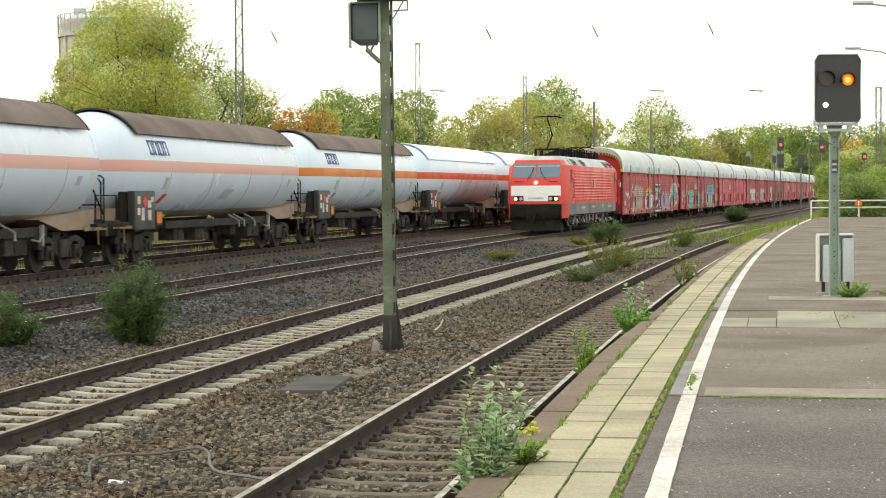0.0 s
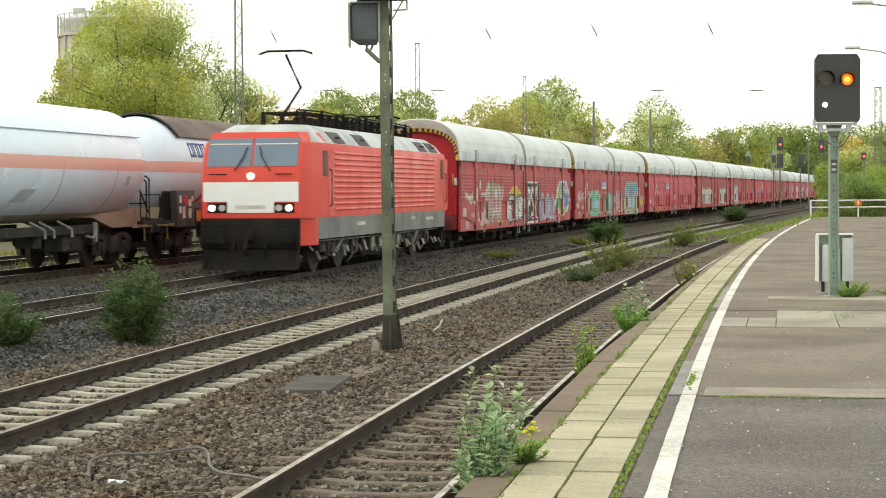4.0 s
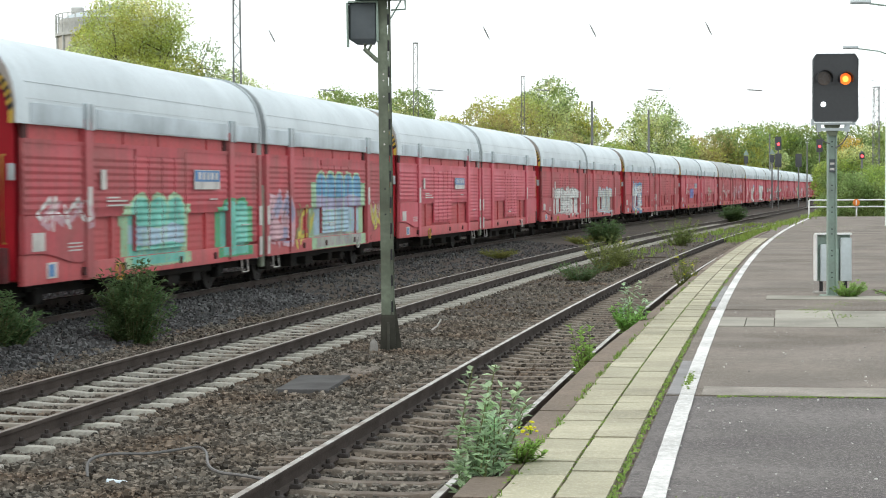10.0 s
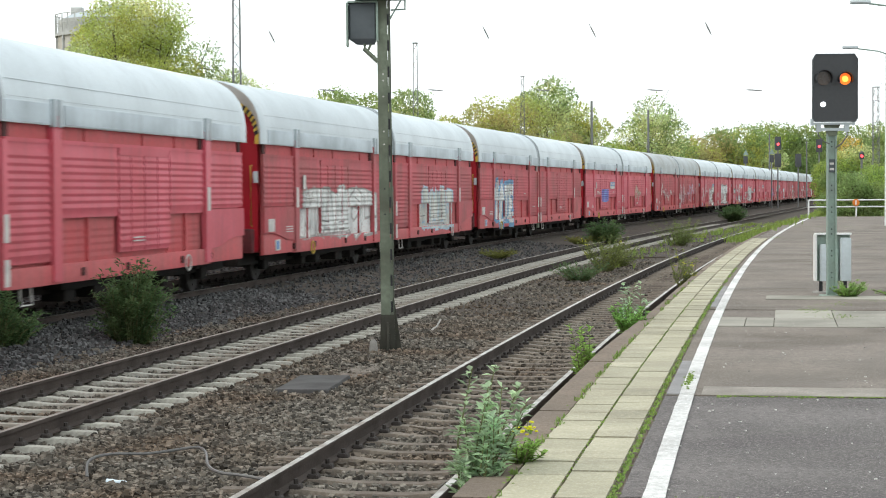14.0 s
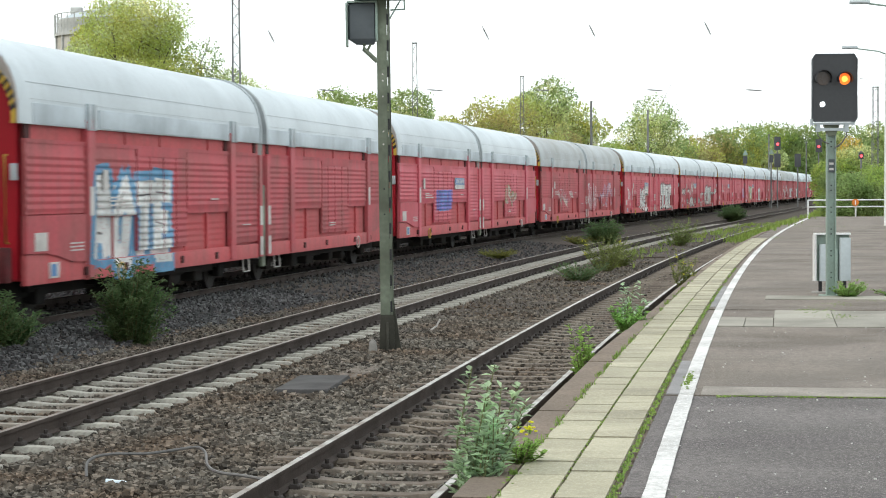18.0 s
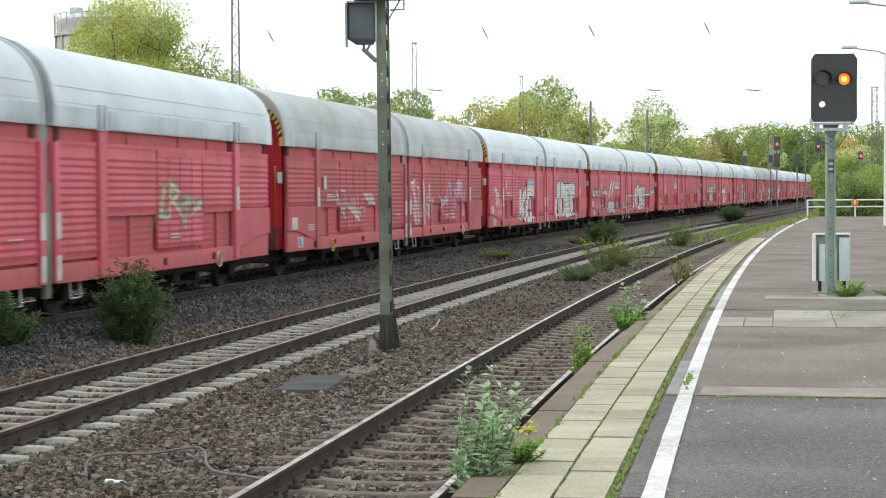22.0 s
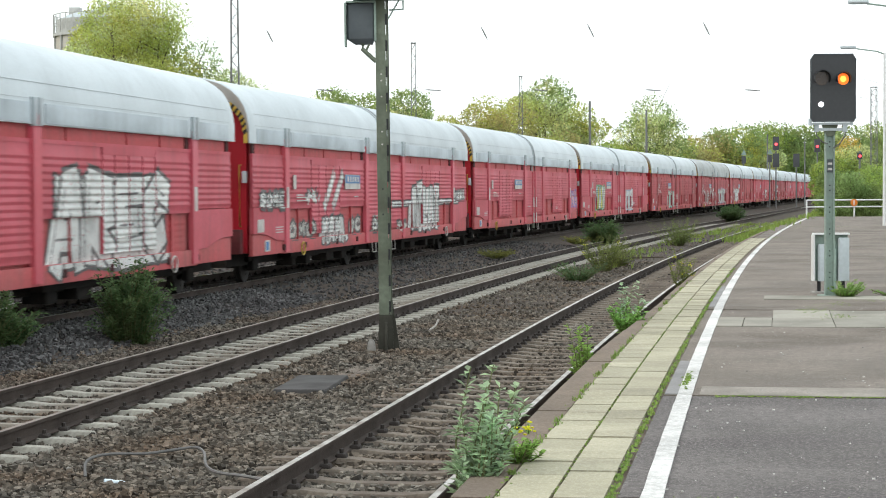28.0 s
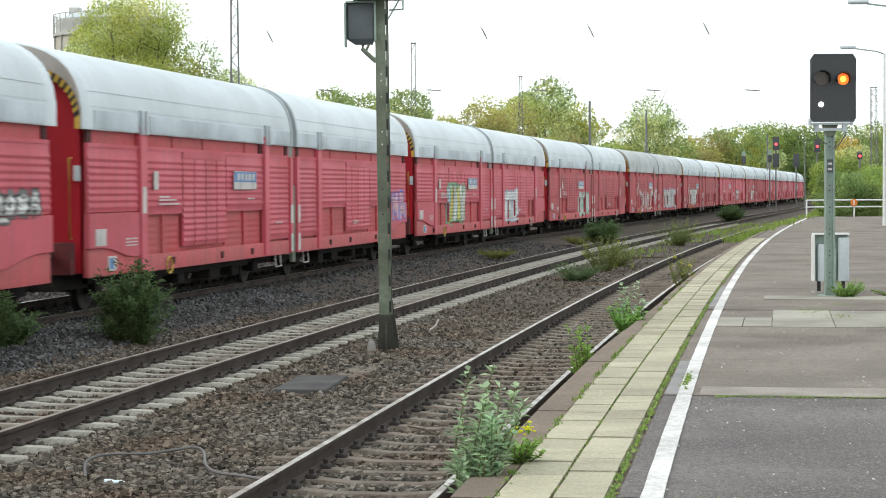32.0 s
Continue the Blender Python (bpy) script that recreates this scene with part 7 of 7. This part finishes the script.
def main_signal():
    ob = thing("main_signal", "black light signal with amber lamp on grey post", "railway signal", at=pose(7.14, 33.7, PZ))
    H0, H1 = 3.21, 4.43
    part("post", Shape().box(-0.075, 0.075, -0.012, 0.0, 0, 3.15).box(-0.085, -0.06, -0.06, 0.06, 0, 3.15).box(0.06, 0.085, -0.06, 0.06, 0, 3.15), M_galv, ob, "grey galvanised channel post")
    for z in (0.35, 0.75, 1.15, 1.55, 1.95, 2.35, 2.75):
        part("post_hole", Shape().cyl((0, -0.016, z), (0, -0.010, z), 0.014, 8).cyl((0, -0.016, z + 0.09), (0, -0.010, z + 0.09), 0.014, 8), M_black, ob)
    part("number_plate", Shape().box(-0.06, 0.06, -0.03, -0.014, 2.28, 2.52), M_signal_grey, ob)
    part("plate_bar", Shape().box(-0.04, 0.04, -0.034, -0.03, 2.32, 2.36).box(-0.04, 0.04, -0.034, -0.03, 2.42, 2.46), M_label, ob)
    sh = Shape()
    q = [(-0.405, H0 + 0.06), (-0.37, H0), (0.37, H0), (0.405, H0 + 0.06), (0.405, H1 - 0.09), (0.35, H1), (-0.35, H1), (-0.405, H1 - 0.09)]
    q = [(x + 0.035, z) for x, z in q]
    sh.loft([[(x, y, z) for x, z in q] for y in (-0.16, -0.04)])
    part("signal_screen", sh, M_signal_black, ob, "black rounded signal screen")
    part("screen_rim", Shape().tube([(x * 1.005, -0.16, (z - 3.8) * 1.003 + 3.8) for x, z in q + q[:1]], 0.012, 6), M_signal_grey, ob)
    for x, z, r, lit in ((0.21, 3.98, 0.105, 1), (-0.18, 3.99, 0.125, 0), (-0.19, 3.52, 0.045, 2)):
        hood = Shape()
        rr, n = r + 0.018, 20
        arc = [math.pi * (-0.15 + 1.3 * k / n) for k in range(n + 1)]
        hood.loft([[(x + q * math.cos(t), y, z + q * math.sin(t)) for t in arc] for q, y in ((rr, -0.16), (rr, -0.30), (rr + 0.012, -0.30), (rr + 0.012, -0.16))], 0, False, False)
        if lit != 2:
            part("lamp_hood", hood, M_black, ob, "black lamp hood")
        part("lamp", Shape().cyl((x, -0.155, z), (x, -0.172, z), r, 24), {1: M_amber, 0: M_lens_dark, 2: M_lamp_white}[lit], ob, {1: "lit amber lamp", 0: "unlit dark lamp", 2: "lit small white lamp"}[lit])
        if lit == 1:
            part("lamp_core", Shape().cyl((x, -0.172, z), (x, -0.178, z), 0.055, 18), M_amber_core, ob)
    part("bracket", Shape().box(-0.38, 0.38, -0.14, -0.06, 3.15, 3.19).box(-0.4, -0.36, -0.15, -0.05, 3.14, 3.26).box(0.36, 0.4, -0.15, -0.05, 3.14, 3.26).box(-0.3, -0.22, -0.12, -0.04, 3.02, 3.16).box(0.22, 0.3, -0.12, -0.04, 3.02, 3.16).box(-0.3, 0.3, -0.1, -0.05, 3.04, 3.09), M_cabinet, ob)
    part("post_head", Shape().add([(-0.14, -0.08, 3.15), (0.14, -0.08, 3.15), (0.07, -0.08, 2.95), (-0.07, -0.08, 2.95), (-0.14, 0.05, 3.15), (0.14, 0.05, 3.15), (0.07, 0.05, 2.95), (-0.07, 0.05, 2.95)], [(0, 3, 2, 1), (4, 5, 6, 7), (0, 1, 5, 4), (1, 2, 6, 5), (2, 3, 7, 6), (3, 0, 4, 7)]), M_mast, ob)
    part("cable", Shape().tube([(0.27, -0.1, 3.1), (0.26, -0.1, 2.95), (0.18, -0.1, 2.82), (0.05, -0.08, 2.72)], 0.014, 6).tube([(-0.27, -0.1, 3.1), (-0.26, -0.1, 2.95), (-0.16, -0.1, 2.84), (-0.05, -0.08, 2.8)], 0.012, 6), M_cable, ob)
    part("foot_plate", Shape().box(-0.2, 0.2, -0.15, 0.15, -0.02, 0.03, c=0.01), M_galv, ob)
    return ob


M_signal_black = mat("signal_black", (0.055, 0.057, 0.062), 0.5, grain=0.15, scale=18, stain=0.3, stain_scale=1.5, col2=(0.055, 0.058, 0.062))
main_signal()

cab = thing("signal_cabinet", "pale grey steel signal cabinet on short legs", "cabinet", at=pose(7.38, 34.75, PZ - 0.02, 0, 0, 0) @ Matrix.Diagonal((1, 1, 0.95, 1)))
part("back_panel", Shape().box(-0.33, 0.33, 0.0, 0.03, 0.27, 1.2), M_galv, cab)
part("frame", Shape().box(-0.34, 0.34, -0.12, 0.06, 1.19, 1.225, c=0.01).box(-0.345, -0.315, -0.12, 0.10, 0.27, 1.19), M_white, cab, "white cabinet rim")
part("door", Shape().box(-0.25, -0.12, -0.13, -0.02, 0.27, 1.0, c=0.02), M_cabinet, cab, "pale cabinet door")
part("door", Shape().box(0.13, 0.335, -0.13, -0.02, 0.27, 1.13, c=0.02), M_cabinet, cab, "pale blue-grey cabinet door")
part("inner_box", Shape().box(-0.08, 0.10, -0.08, 0.0, 0.05, 0.9, c=0.01), M_galv, cab)
for x in (-0.22, 0.24):
    part("leg", Shape().box(x - 0.03, x + 0.03, -0.03, 0.03, 0.0, 0.28), M_black, cab)
part("plinth", Shape().box(-0.36, 0.1, -0.2, 0.15, -0.02, 0.06, c=0.02), M_conc, cab)

# the mast between the tracks, seen from behind its signal
ms = thing("signal_mast", "weathered green-grey signal mast with rear of a signal", "railway signal", at=pose(-0.87, 28.95, -0.26) @ pose(0, 0, 0, 0, -0.45, 0))
part("channel", Shape().box(-0.105, -0.095, -0.09, 0.09, 0.35, 7.0).box(-0.105, 0.045, -0.095, -0.085, 0.35, 7.0), M_mast, ms, "weathered steel channel")
part("channel", Shape().box(0.060, 0.100, -0.09, -0.07, 0.35, 7.0).box(0.09, 0.10, -0.09, 0.09, 0.35, 7.0).box(0.042, 0.050, -0.085, 0.05, 0.35, 7.0), M_mast, ms)
for k in range(17):
    part("batten", Shape().box(0.046, 0.096, -0.088, -0.078, 0.45 + k * 0.4, 0.62 + k * 0.4), M_mast, ms)
    part("slot", Shape().box(0.052, 0.082, -0.0925, -0.086, 0.66 + k * 0.41, 0.83 + k * 0.41), M_black, ms)
for z in (3.3, 3.5, 4.05, 4.3, 4.4, 2.2, 2.6):
    part("bolt_hole", Shape().cyl((-0.02, -0.099, z), (-0.02, -0.094, z), 0.014, 8), M_label if z > 3 else M_black, ms)
M_mast_dark = mat("mast_foot_rust", (0.062, 0.06, 0.046), 0.85, grain=0.3, scale=14, stain=0.5, stain_scale=2)
part("foot", Shape().add([(-0.107, -0.10, 0.62), (0.102, -0.10, 0.62), (0.115, -0.12, 0.03), (-0.135, -0.12, 0.03), (-0.107, 0.09, 0.62), (0.102, 0.09, 0.62), (0.115, 0.12, 0.03), (-0.135, 0.12, 0.03)],
                         [(3, 2, 1, 0), (4, 5, 6, 7), (0, 1, 5, 4), (1, 2, 6, 5), (2, 3, 7, 6), (3, 0, 4, 7)]), M_mast_dark, ms, "dark rusted mast foot")
part("foot_plate", Shape().box(-0.22, 0.28, -0.2, 0.2, -0.05, 0.06, c=0.02), M_mast_dark, ms)
part("foot_rib", Shape().prism([(-0.1, 0.03), (-0.1, 0.5), (-0.12, 0.5), (-0.24, 0.08), (-0.24, 0.03)], -0.02, 0.02), M_mast_dark, ms)
part("gusset", Shape().add([(0.105, -0.06, 0.06), (0.21, -0.06, 0.06), (0.105, -0.06, 0.85), (0.105, 0.0, 0.06), (0.21, 0.0, 0.06), (0.105, 0.0, 0.85)], [(0, 1, 2), (5, 4, 3), (0, 3, 4, 1), (1, 4, 5, 2), (2, 5, 3, 0)]), M_mast_dark, ms)
zs = 4.9
part("signal_case", Shape().box(-0.55, -0.11, -0.10, 0.06, zs + 0.06, zs + 0.62, c=0.03).add([(-0.55, -0.10, zs + 0.06), (-0.11, -0.10, zs + 0.06), (-0.15, -0.06, zs - 0.03), (-0.42, -0.06, zs - 0.03), (-0.55, 0.06, zs + 0.06), (-0.11, 0.06, zs + 0.06), (-0.15, 0.03, zs - 0.03), (-0.42, 0.03, zs - 0.03)],
     [(3, 2, 1, 0), (4, 5, 6, 7), (1, 2, 6, 5), (2, 3, 7, 6), (3, 0, 4, 7)]), M_signal_grey, ms, "dark grey rear of a signal head")
part("case_edge", Shape().box(-0.585, -0.555, -0.16, 0.08, zs - 0.06, zs + 0.62).box(-0.12, -0.085, -0.14, 0.08, zs + 0.02, zs + 0.62).box(-0.56, -0.09, -0.15, 0.08, zs + 0.62, zs + 0.645), M_galv, ms)
part("bracket_arm", Shape().tube([(-0.30, -0.05, zs - 0.02), (-0.31, -0.06, zs - 0.10), (-0.10, -0.08, zs - 0.30)], 0.035, 8).tube([(-0.2, -0.05, zs - 0.02), (-0.25, -0.05, zs - 0.12)], 0.02, 6), M_mast, ms)
part("upper_case", Shape().box(-0.4, 0.1, -0.14, 0.1, zs + 0.71, zs + 1.3, c=0.03), M_signal_grey, ms)
part("access_step", Shape().box(-0.45, 0.34, -0.3, 0.1, zs + 0.665, zs + 0.69).tube([(0.34, -0.2, zs + 0.68), (0.34, -0.2, zs + 0.5), (0.12, -0.1, zs + 0.5)], 0.015, 6).tube([(0.3, -0.2, zs + 0.68), (0.1, -0.1, zs + 0.36)], 0.012, 6), M_galv, ms)
solid("marker_stone", Shape().loft([[(x * f, y * f, z) for x, y in ((-0.06, -0.05), (0.06, -0.05), (0.07, 0.05), (-0.06, 0.06))] for z, f in ((-0.05, 1), (0.10, 1), (0.19, 0.8), (0.23, 0.3))]), M_conc, "small pale marker stone beside the mast foot", "stone", at=pose(-1.10, 28.6, -0.24))

# railing at the platform end
rl = thing("platform_railing", "white pipe railing across the platform end", "railing", at=Matrix.Translation((25.64, 128.6, PZ)))
for k in range(7):
    part("post", Shape().cyl((k * 3.45, k * 0.5, -0.05), (k * 3.45, k * 0.5, 1.18), 0.06, 8), M_white, rl)
for z in (0.68, 1.16):
    part("pipe", Shape().cyl((0.0, 0, z), (21, 3.04, z), 0.05, 8), M_white, rl)
sg = thing("round_sign", "round orange sign on the railing", "sign", at=pose(29.05, 129.0, PZ + 0.98))
part("disc", Shape().cyl((0, -0.02, 0), (0, 0.02, 0), 0.25, 20), M_orange, sg)
part("white_bar", Shape().box(-0.04, 0.04, -0.03, -0.02, -0.15, 0.15), M_white, sg)
part("clamp", Shape().box(-0.05, 0.05, 0.0, 0.14, -0.1, 0.24), M_galv, sg)

# platform lamp with a long arm
lp = thing("platform_lamp", "grey platform lamp with a flat lantern head", "street lamp", at=pose(23.3, 96.4, PZ))
part("pole", Shape().cyl((0, 0, 0), (0, 0, 9.05), 0.085, 12, r1=0.06), M_white, lp)
part("arm", Shape().tube([(0, 0, 9.0), (-0.4, 0, 9.15), (-1.55, 0, 9.3)], 0.035, 8), M_galv, lp)
part("lantern", Shape().loft([[(x, y * f, 9.34 + z) for y, z in ((-0.14, 0), (-0.1, 0.09), (0.1, 0.09), (0.14, 0), (0.08, -0.06), (-0.08, -0.06))] for x, f in ((-1.5, 0.5), (-1.75, 1), (-2.15, 1), (-2.3, 0.5))]), M_cabinet, lp, "flat pale grey lantern")
lp2 = copy_thing(lp, pose(18.5, 73.0, PZ))
lp2["label"] = "grey platform lamp with a lantern near the signal"
wr = thing("overhead_cable", "thin dark cables sagging beyond the platform", "cable")
for b0, b1 in ((199, 183), (166, 150)):
    part("wire", Shape().tube([far(725, b0 + 2, 96), far(760, b0 - 5, 96.2), far(784, b0 - 12, 96.4), far(860, b0 - 26, 97)], 0.007, 5), M_cable, wr)


# ---------------------------------------------------------------- far signals
def far_signal(a, lamp, d, label, light=True, tri=False, small=False):
    p = far(a, lamp, d)
    ob = thing("far_signal", label, "railway signal", "distant signals", at=Matrix.Translation((p.x, d, -0.5)))
    z = p.z + 0.5
    part("post", Shape().cyl((0, 0, 0), (0, 0, z + 0.4), 0.09, 8), M_galv_far, ob)
    part("screen", Shape().box(-0.2, 0.2, -0.12, 0.1, z - 0.25, z + 0.3, c=0.04) if small else Shape().box(-0.4, 0.4, -0.12, 0.1, z - 0.75, z + 0.95, c=0.06) if not tri else Shape().box(-0.26, 0.26, -0.12, 0.1, z - 0.5, z + 0.42, c=0.05), M_signal_black, ob)
    if tri:
        part("warning_triangle", Shape().add([(-0.36, -0.14, z + 0.5), (0.36, -0.14, z + 0.5), (0, -0.14, z + 1.2), (-0.36, -0.08, z + 0.5), (0.36, -0.08, z + 0.5), (0, -0.08, z + 1.2)], [(0, 1, 2), (5, 4, 3), (0, 3, 4, 1), (1, 4, 5, 2), (2, 5, 3, 0)]), M_galv, ob)
    if light:
        part("lamp", Shape().cyl((0, -0.13, z), (0, -0.17, z), 0.11 if small else 0.17, 14), M_lamp_red, ob, "lit red lamp")


far_signal(593, 82, 232, "distant black signal showing a red lamp")
far_signal(666, 78, 240, "distant black signal showing a red lamp")
far_signal(741, 61, 150, "small signal with a red lamp among the bushes", small=True)
far_signal(536, 55, 225, "distant signal with a white triangle board", False, True)
far_signal(582, 57, 225, "distant signal with a white triangle board", False, True)
far_signal(593, 52, 228, "distant dark signal beside the track", False)
far_signal(629, 52, 235, "distant dark signal beside the track", False)

# ---------------------------------------------------------------- gas holder behind the trees
gh = thing("gas_holder", "broad pale gas holder drum with a roof gallery", "gas holder", at=Matrix.Translation((-53.6, 300, -0.8)))
M_tower = mat("tower_grey", (0.60, 0.57, 0.52), 0.8, grain=0.15, scale=1.5, stain=0.4, stain_scale=0.1, streak=0.25, col2=(0.46, 0.41, 0.34))
M_tower_dark = mat("tower_band", (0.52, 0.52, 0.50), 0.8, grain=0.1)
GR = 9.2
part("shell", Shape().cyl((0, 0, 0), (0, 0, 28.3), GR - 0.3, 64), M_tower, gh, "stained steel shell")
part("gallery", Shape().cyl((0, 0, 28.3), (0, 0, 28.7), GR + 0.1, 64), M_tower_dark, gh)
part("drum", Shape().cyl((0, 0, 28.7), (0, 0, 31.0), GR - 0.6, 64), M_tower_dark, gh, "grey upper drum behind the gallery")
ring = lambda r, z: [(r * math.cos(a * 0.09817), r * math.sin(a * 0.09817), z) for a in range(65)]
for k in range(36):
    a = 6.28318 * k / 36
    part("gallery_post", Shape().cyl((GR * math.cos(a), GR * math.sin(a), 28.7), (GR * math.cos(a), GR * math.sin(a), 31.8), 0.09, 5), M_tower_dark, gh)
for k in range(18):
    a = 6.28318 * k / 18
    part("guide_post", Shape().box(-0.2, 0.2, -0.15, 0.15, 0, 28.3), M_tower_dark, gh, at=pose((GR - 0.2) * math.cos(a), (GR - 0.2) * math.sin(a), 0, 0, 0, math.degrees(a)))
for z in (9.5, 19.0):
    part("shell_band", Shape().tube(ring(GR - 0.25, z), 0.16, 5), M_tower_dark, gh)
part("gallery_rail", Shape().tube(ring(GR, 31.8), 0.08, 5), M_tower_dark, gh)
part("gallery_rail", Shape().tube(ring(GR, 30.3), 0.06, 5), M_tower_dark, gh)
part("dome", Shape().loft([[(r * math.cos(6.283 * i / 48), r * math.sin(6.283 * i / 48), z) for i in range(48)] for r, z in ((GR - 0.7, 31.0), (7.2, 31.7), (5.4, 32.3), (3.0, 32.75), (0.3, 33.0))]), M_cabinet, gh, "pale blue dome roof")
part("roof_lantern", Shape().cyl((0, 0, 32.5), (0, 0, 33.5), 1.6, 24).cyl((0, 0, 33.5), (0, 0, 33.8), 1.9, 24, r1=0.4), M_cabinet, gh)
part("roof_box", Shape().box(-6.2, -4.4, -3, -1.4, 31.6, 33.0, c=0.05), M_tower_dark, gh)

# ---------------------------------------------------------------- small things on the ballast
solid("cover_slab", Shape().box(-0.40, 0.28, -0.9, 0.9, -0.1, 0.055, c=0.02), M_slate, "dark flat cover slab sunk in the ballast", "cover", at=pose(-1.62, 23.6, -0.205, 0, 0, -6))
solid("cover_slab", Shape().box(-0.2, 0.2, -0.75, 0.75, -0.1, 0.05, c=0.02), M_sleeper_old, "brown-stained cover slab sunk in the ballast", "cover", at=pose(-1.2, 25.3, -0.23, 0, 0, -12))
pts = [along(1, s, u, z + 0.05) for s, u, z in ((213.5, 2.62, -0.22), (213.75, 2.7, -0.12), (214.05, 2.62, -0.1), (214.6, 2.45, -0.17), (214.9, 2.25, -0.17), (215.0, 2.1, -0.16), (214.7, 1.92, -0.16), (214.0, 1.68, -0.17), (213.6, 1.46, -0.17), (213.5, 1.2, -0.18), (213.4, 0.95, -0.2))]
smooth_pts = []
for i in range(len(pts) - 1):
    p0, p1, p2, p3 = pts[max(0, i - 1)], pts[i], pts[i + 1], pts[min(len(pts) - 1, i + 2)]
    for t in (0, 0.25, 0.5, 0.75):
        smooth_pts.append(0.5 * (2 * p1 + (p2 - p0) * t + (2 * p0 - 5 * p1 + 4 * p2 - p3) * t * t + (3 * p1 - p0 - 3 * p2 + p3) * t ** 3))
solid("loose_cable", Shape().tube(smooth_pts, 0.014, 6), M_cable, "loose grey cable lying on the ballast", "cable")
bt = thing("plastic_bottle", "crushed pale blue plastic bottle on the ballast", "bottle", at=stand(1, 213.35, 2.29, -0.19) @ pose(0, 0, 0, 0, 8, -70))
part("body", Shape().loft([[(x, r * math.cos(6.283 * i / 12), r * 0.75 * math.sin(6.283 * i / 12)) for i in range(12)] for x, r in ((-0.1, 0.02), (-0.095, 0.034), (-0.04, 0.036), (0.0, 0.030), (0.04, 0.036), (0.07, 0.03), (0.10, 0.014))]), M_plastic, bt)
part("cap", Shape().cyl((0.10, 0, 0), (0.125, 0, 0), 0.016, 10), M_sign_blue, bt)
solid("bent_strip", Shape().tube([(0, 0, 0), (0.14, 0, 0.10), (0.2, 0.02, 0.22)], 0.018, 6), M_label, "bent white plastic strip on the ballast", "litter", at=pose(-0.25, 32.9, -0.22))
solid("wooden_plank", Shape().box(-0.6, 0.6, -0.08, 0.08, 0, 0.06, c=0.01), M_bark, "dark wooden plank lying between the tracks", "plank", at=stand(1, 265.6, 2.0, -0.21) @ pose(0, 0, 0, 0, 0, -60))
solid("wooden_branch", Shape().tube([(0, 0, 0.02), (0.25, 0.05, 0.05), (0.5, -0.03, 0.03)], 0.012, 5).tube([(0.25, 0.05, 0.05), (0.35, 0.2, 0.08)], 0.008, 5), M_bark, "thin dry branch lying between the rails", "branch", at=stand(1, 216.6, 0.05, -0.19) @ pose(0, 0, 0, 0, 0, 30))


def roll(thing_, dist, r, step):
    """Turns the wheelsets of one vehicle as it runs; dist(t): metres run along its own x."""
    done = []
    for ob in thing_.children:
        if ob.name.startswith("wheelset"):
            c = ob.location.copy()
            n = round(32.0 * FPS / step)
            walk(ob, [(k * step / FPS, Matrix.Translation(c) @ Matrix.Rotation(dist(k * step / FPS) / r, 4, "Y")) for k in range(n + 1)])
            done.append(ob)
    return done


def share(done, others):
    """Lets like vehicles of the same train roll in step."""
    for o in others:
        wheels = [c for c in o.children if c.name.startswith("wheelset")]
        for a, b in zip(done, wheels):
            b.rotation_mode = "QUATERNION"
            keys = b.animation_data_create()
            keys.action = a.animation_data.action
            keys.action_slot = a.animation_data.action_slot


def motions():
    ts = [2.0 * i for i in range(17)]
    for w, off in RED_TRAIN:
        walk(w, [(t, stand(3, lead(t) + off)) for t in ts])
    for w, s in TANK_TRAIN:
        walk(w, [(t, stand(4, s + 5.62 * t)) for t in (0, 2, 4, 8, 16, 24, 32)])
    run = lambda t: lead(t) - lead(0)
    share(roll(RED_TRAIN[0][0], run, 0.40, 1), [w for w, _ in RED_TRAIN[1:19]])
    roll(loco, run, 0.60, 2)
    share(roll(TANK_TRAIN[0][0], lambda t: 5.62 * t, 0.46, 2), [w for w, _ in TANK_TRAIN[1:]])


motions()
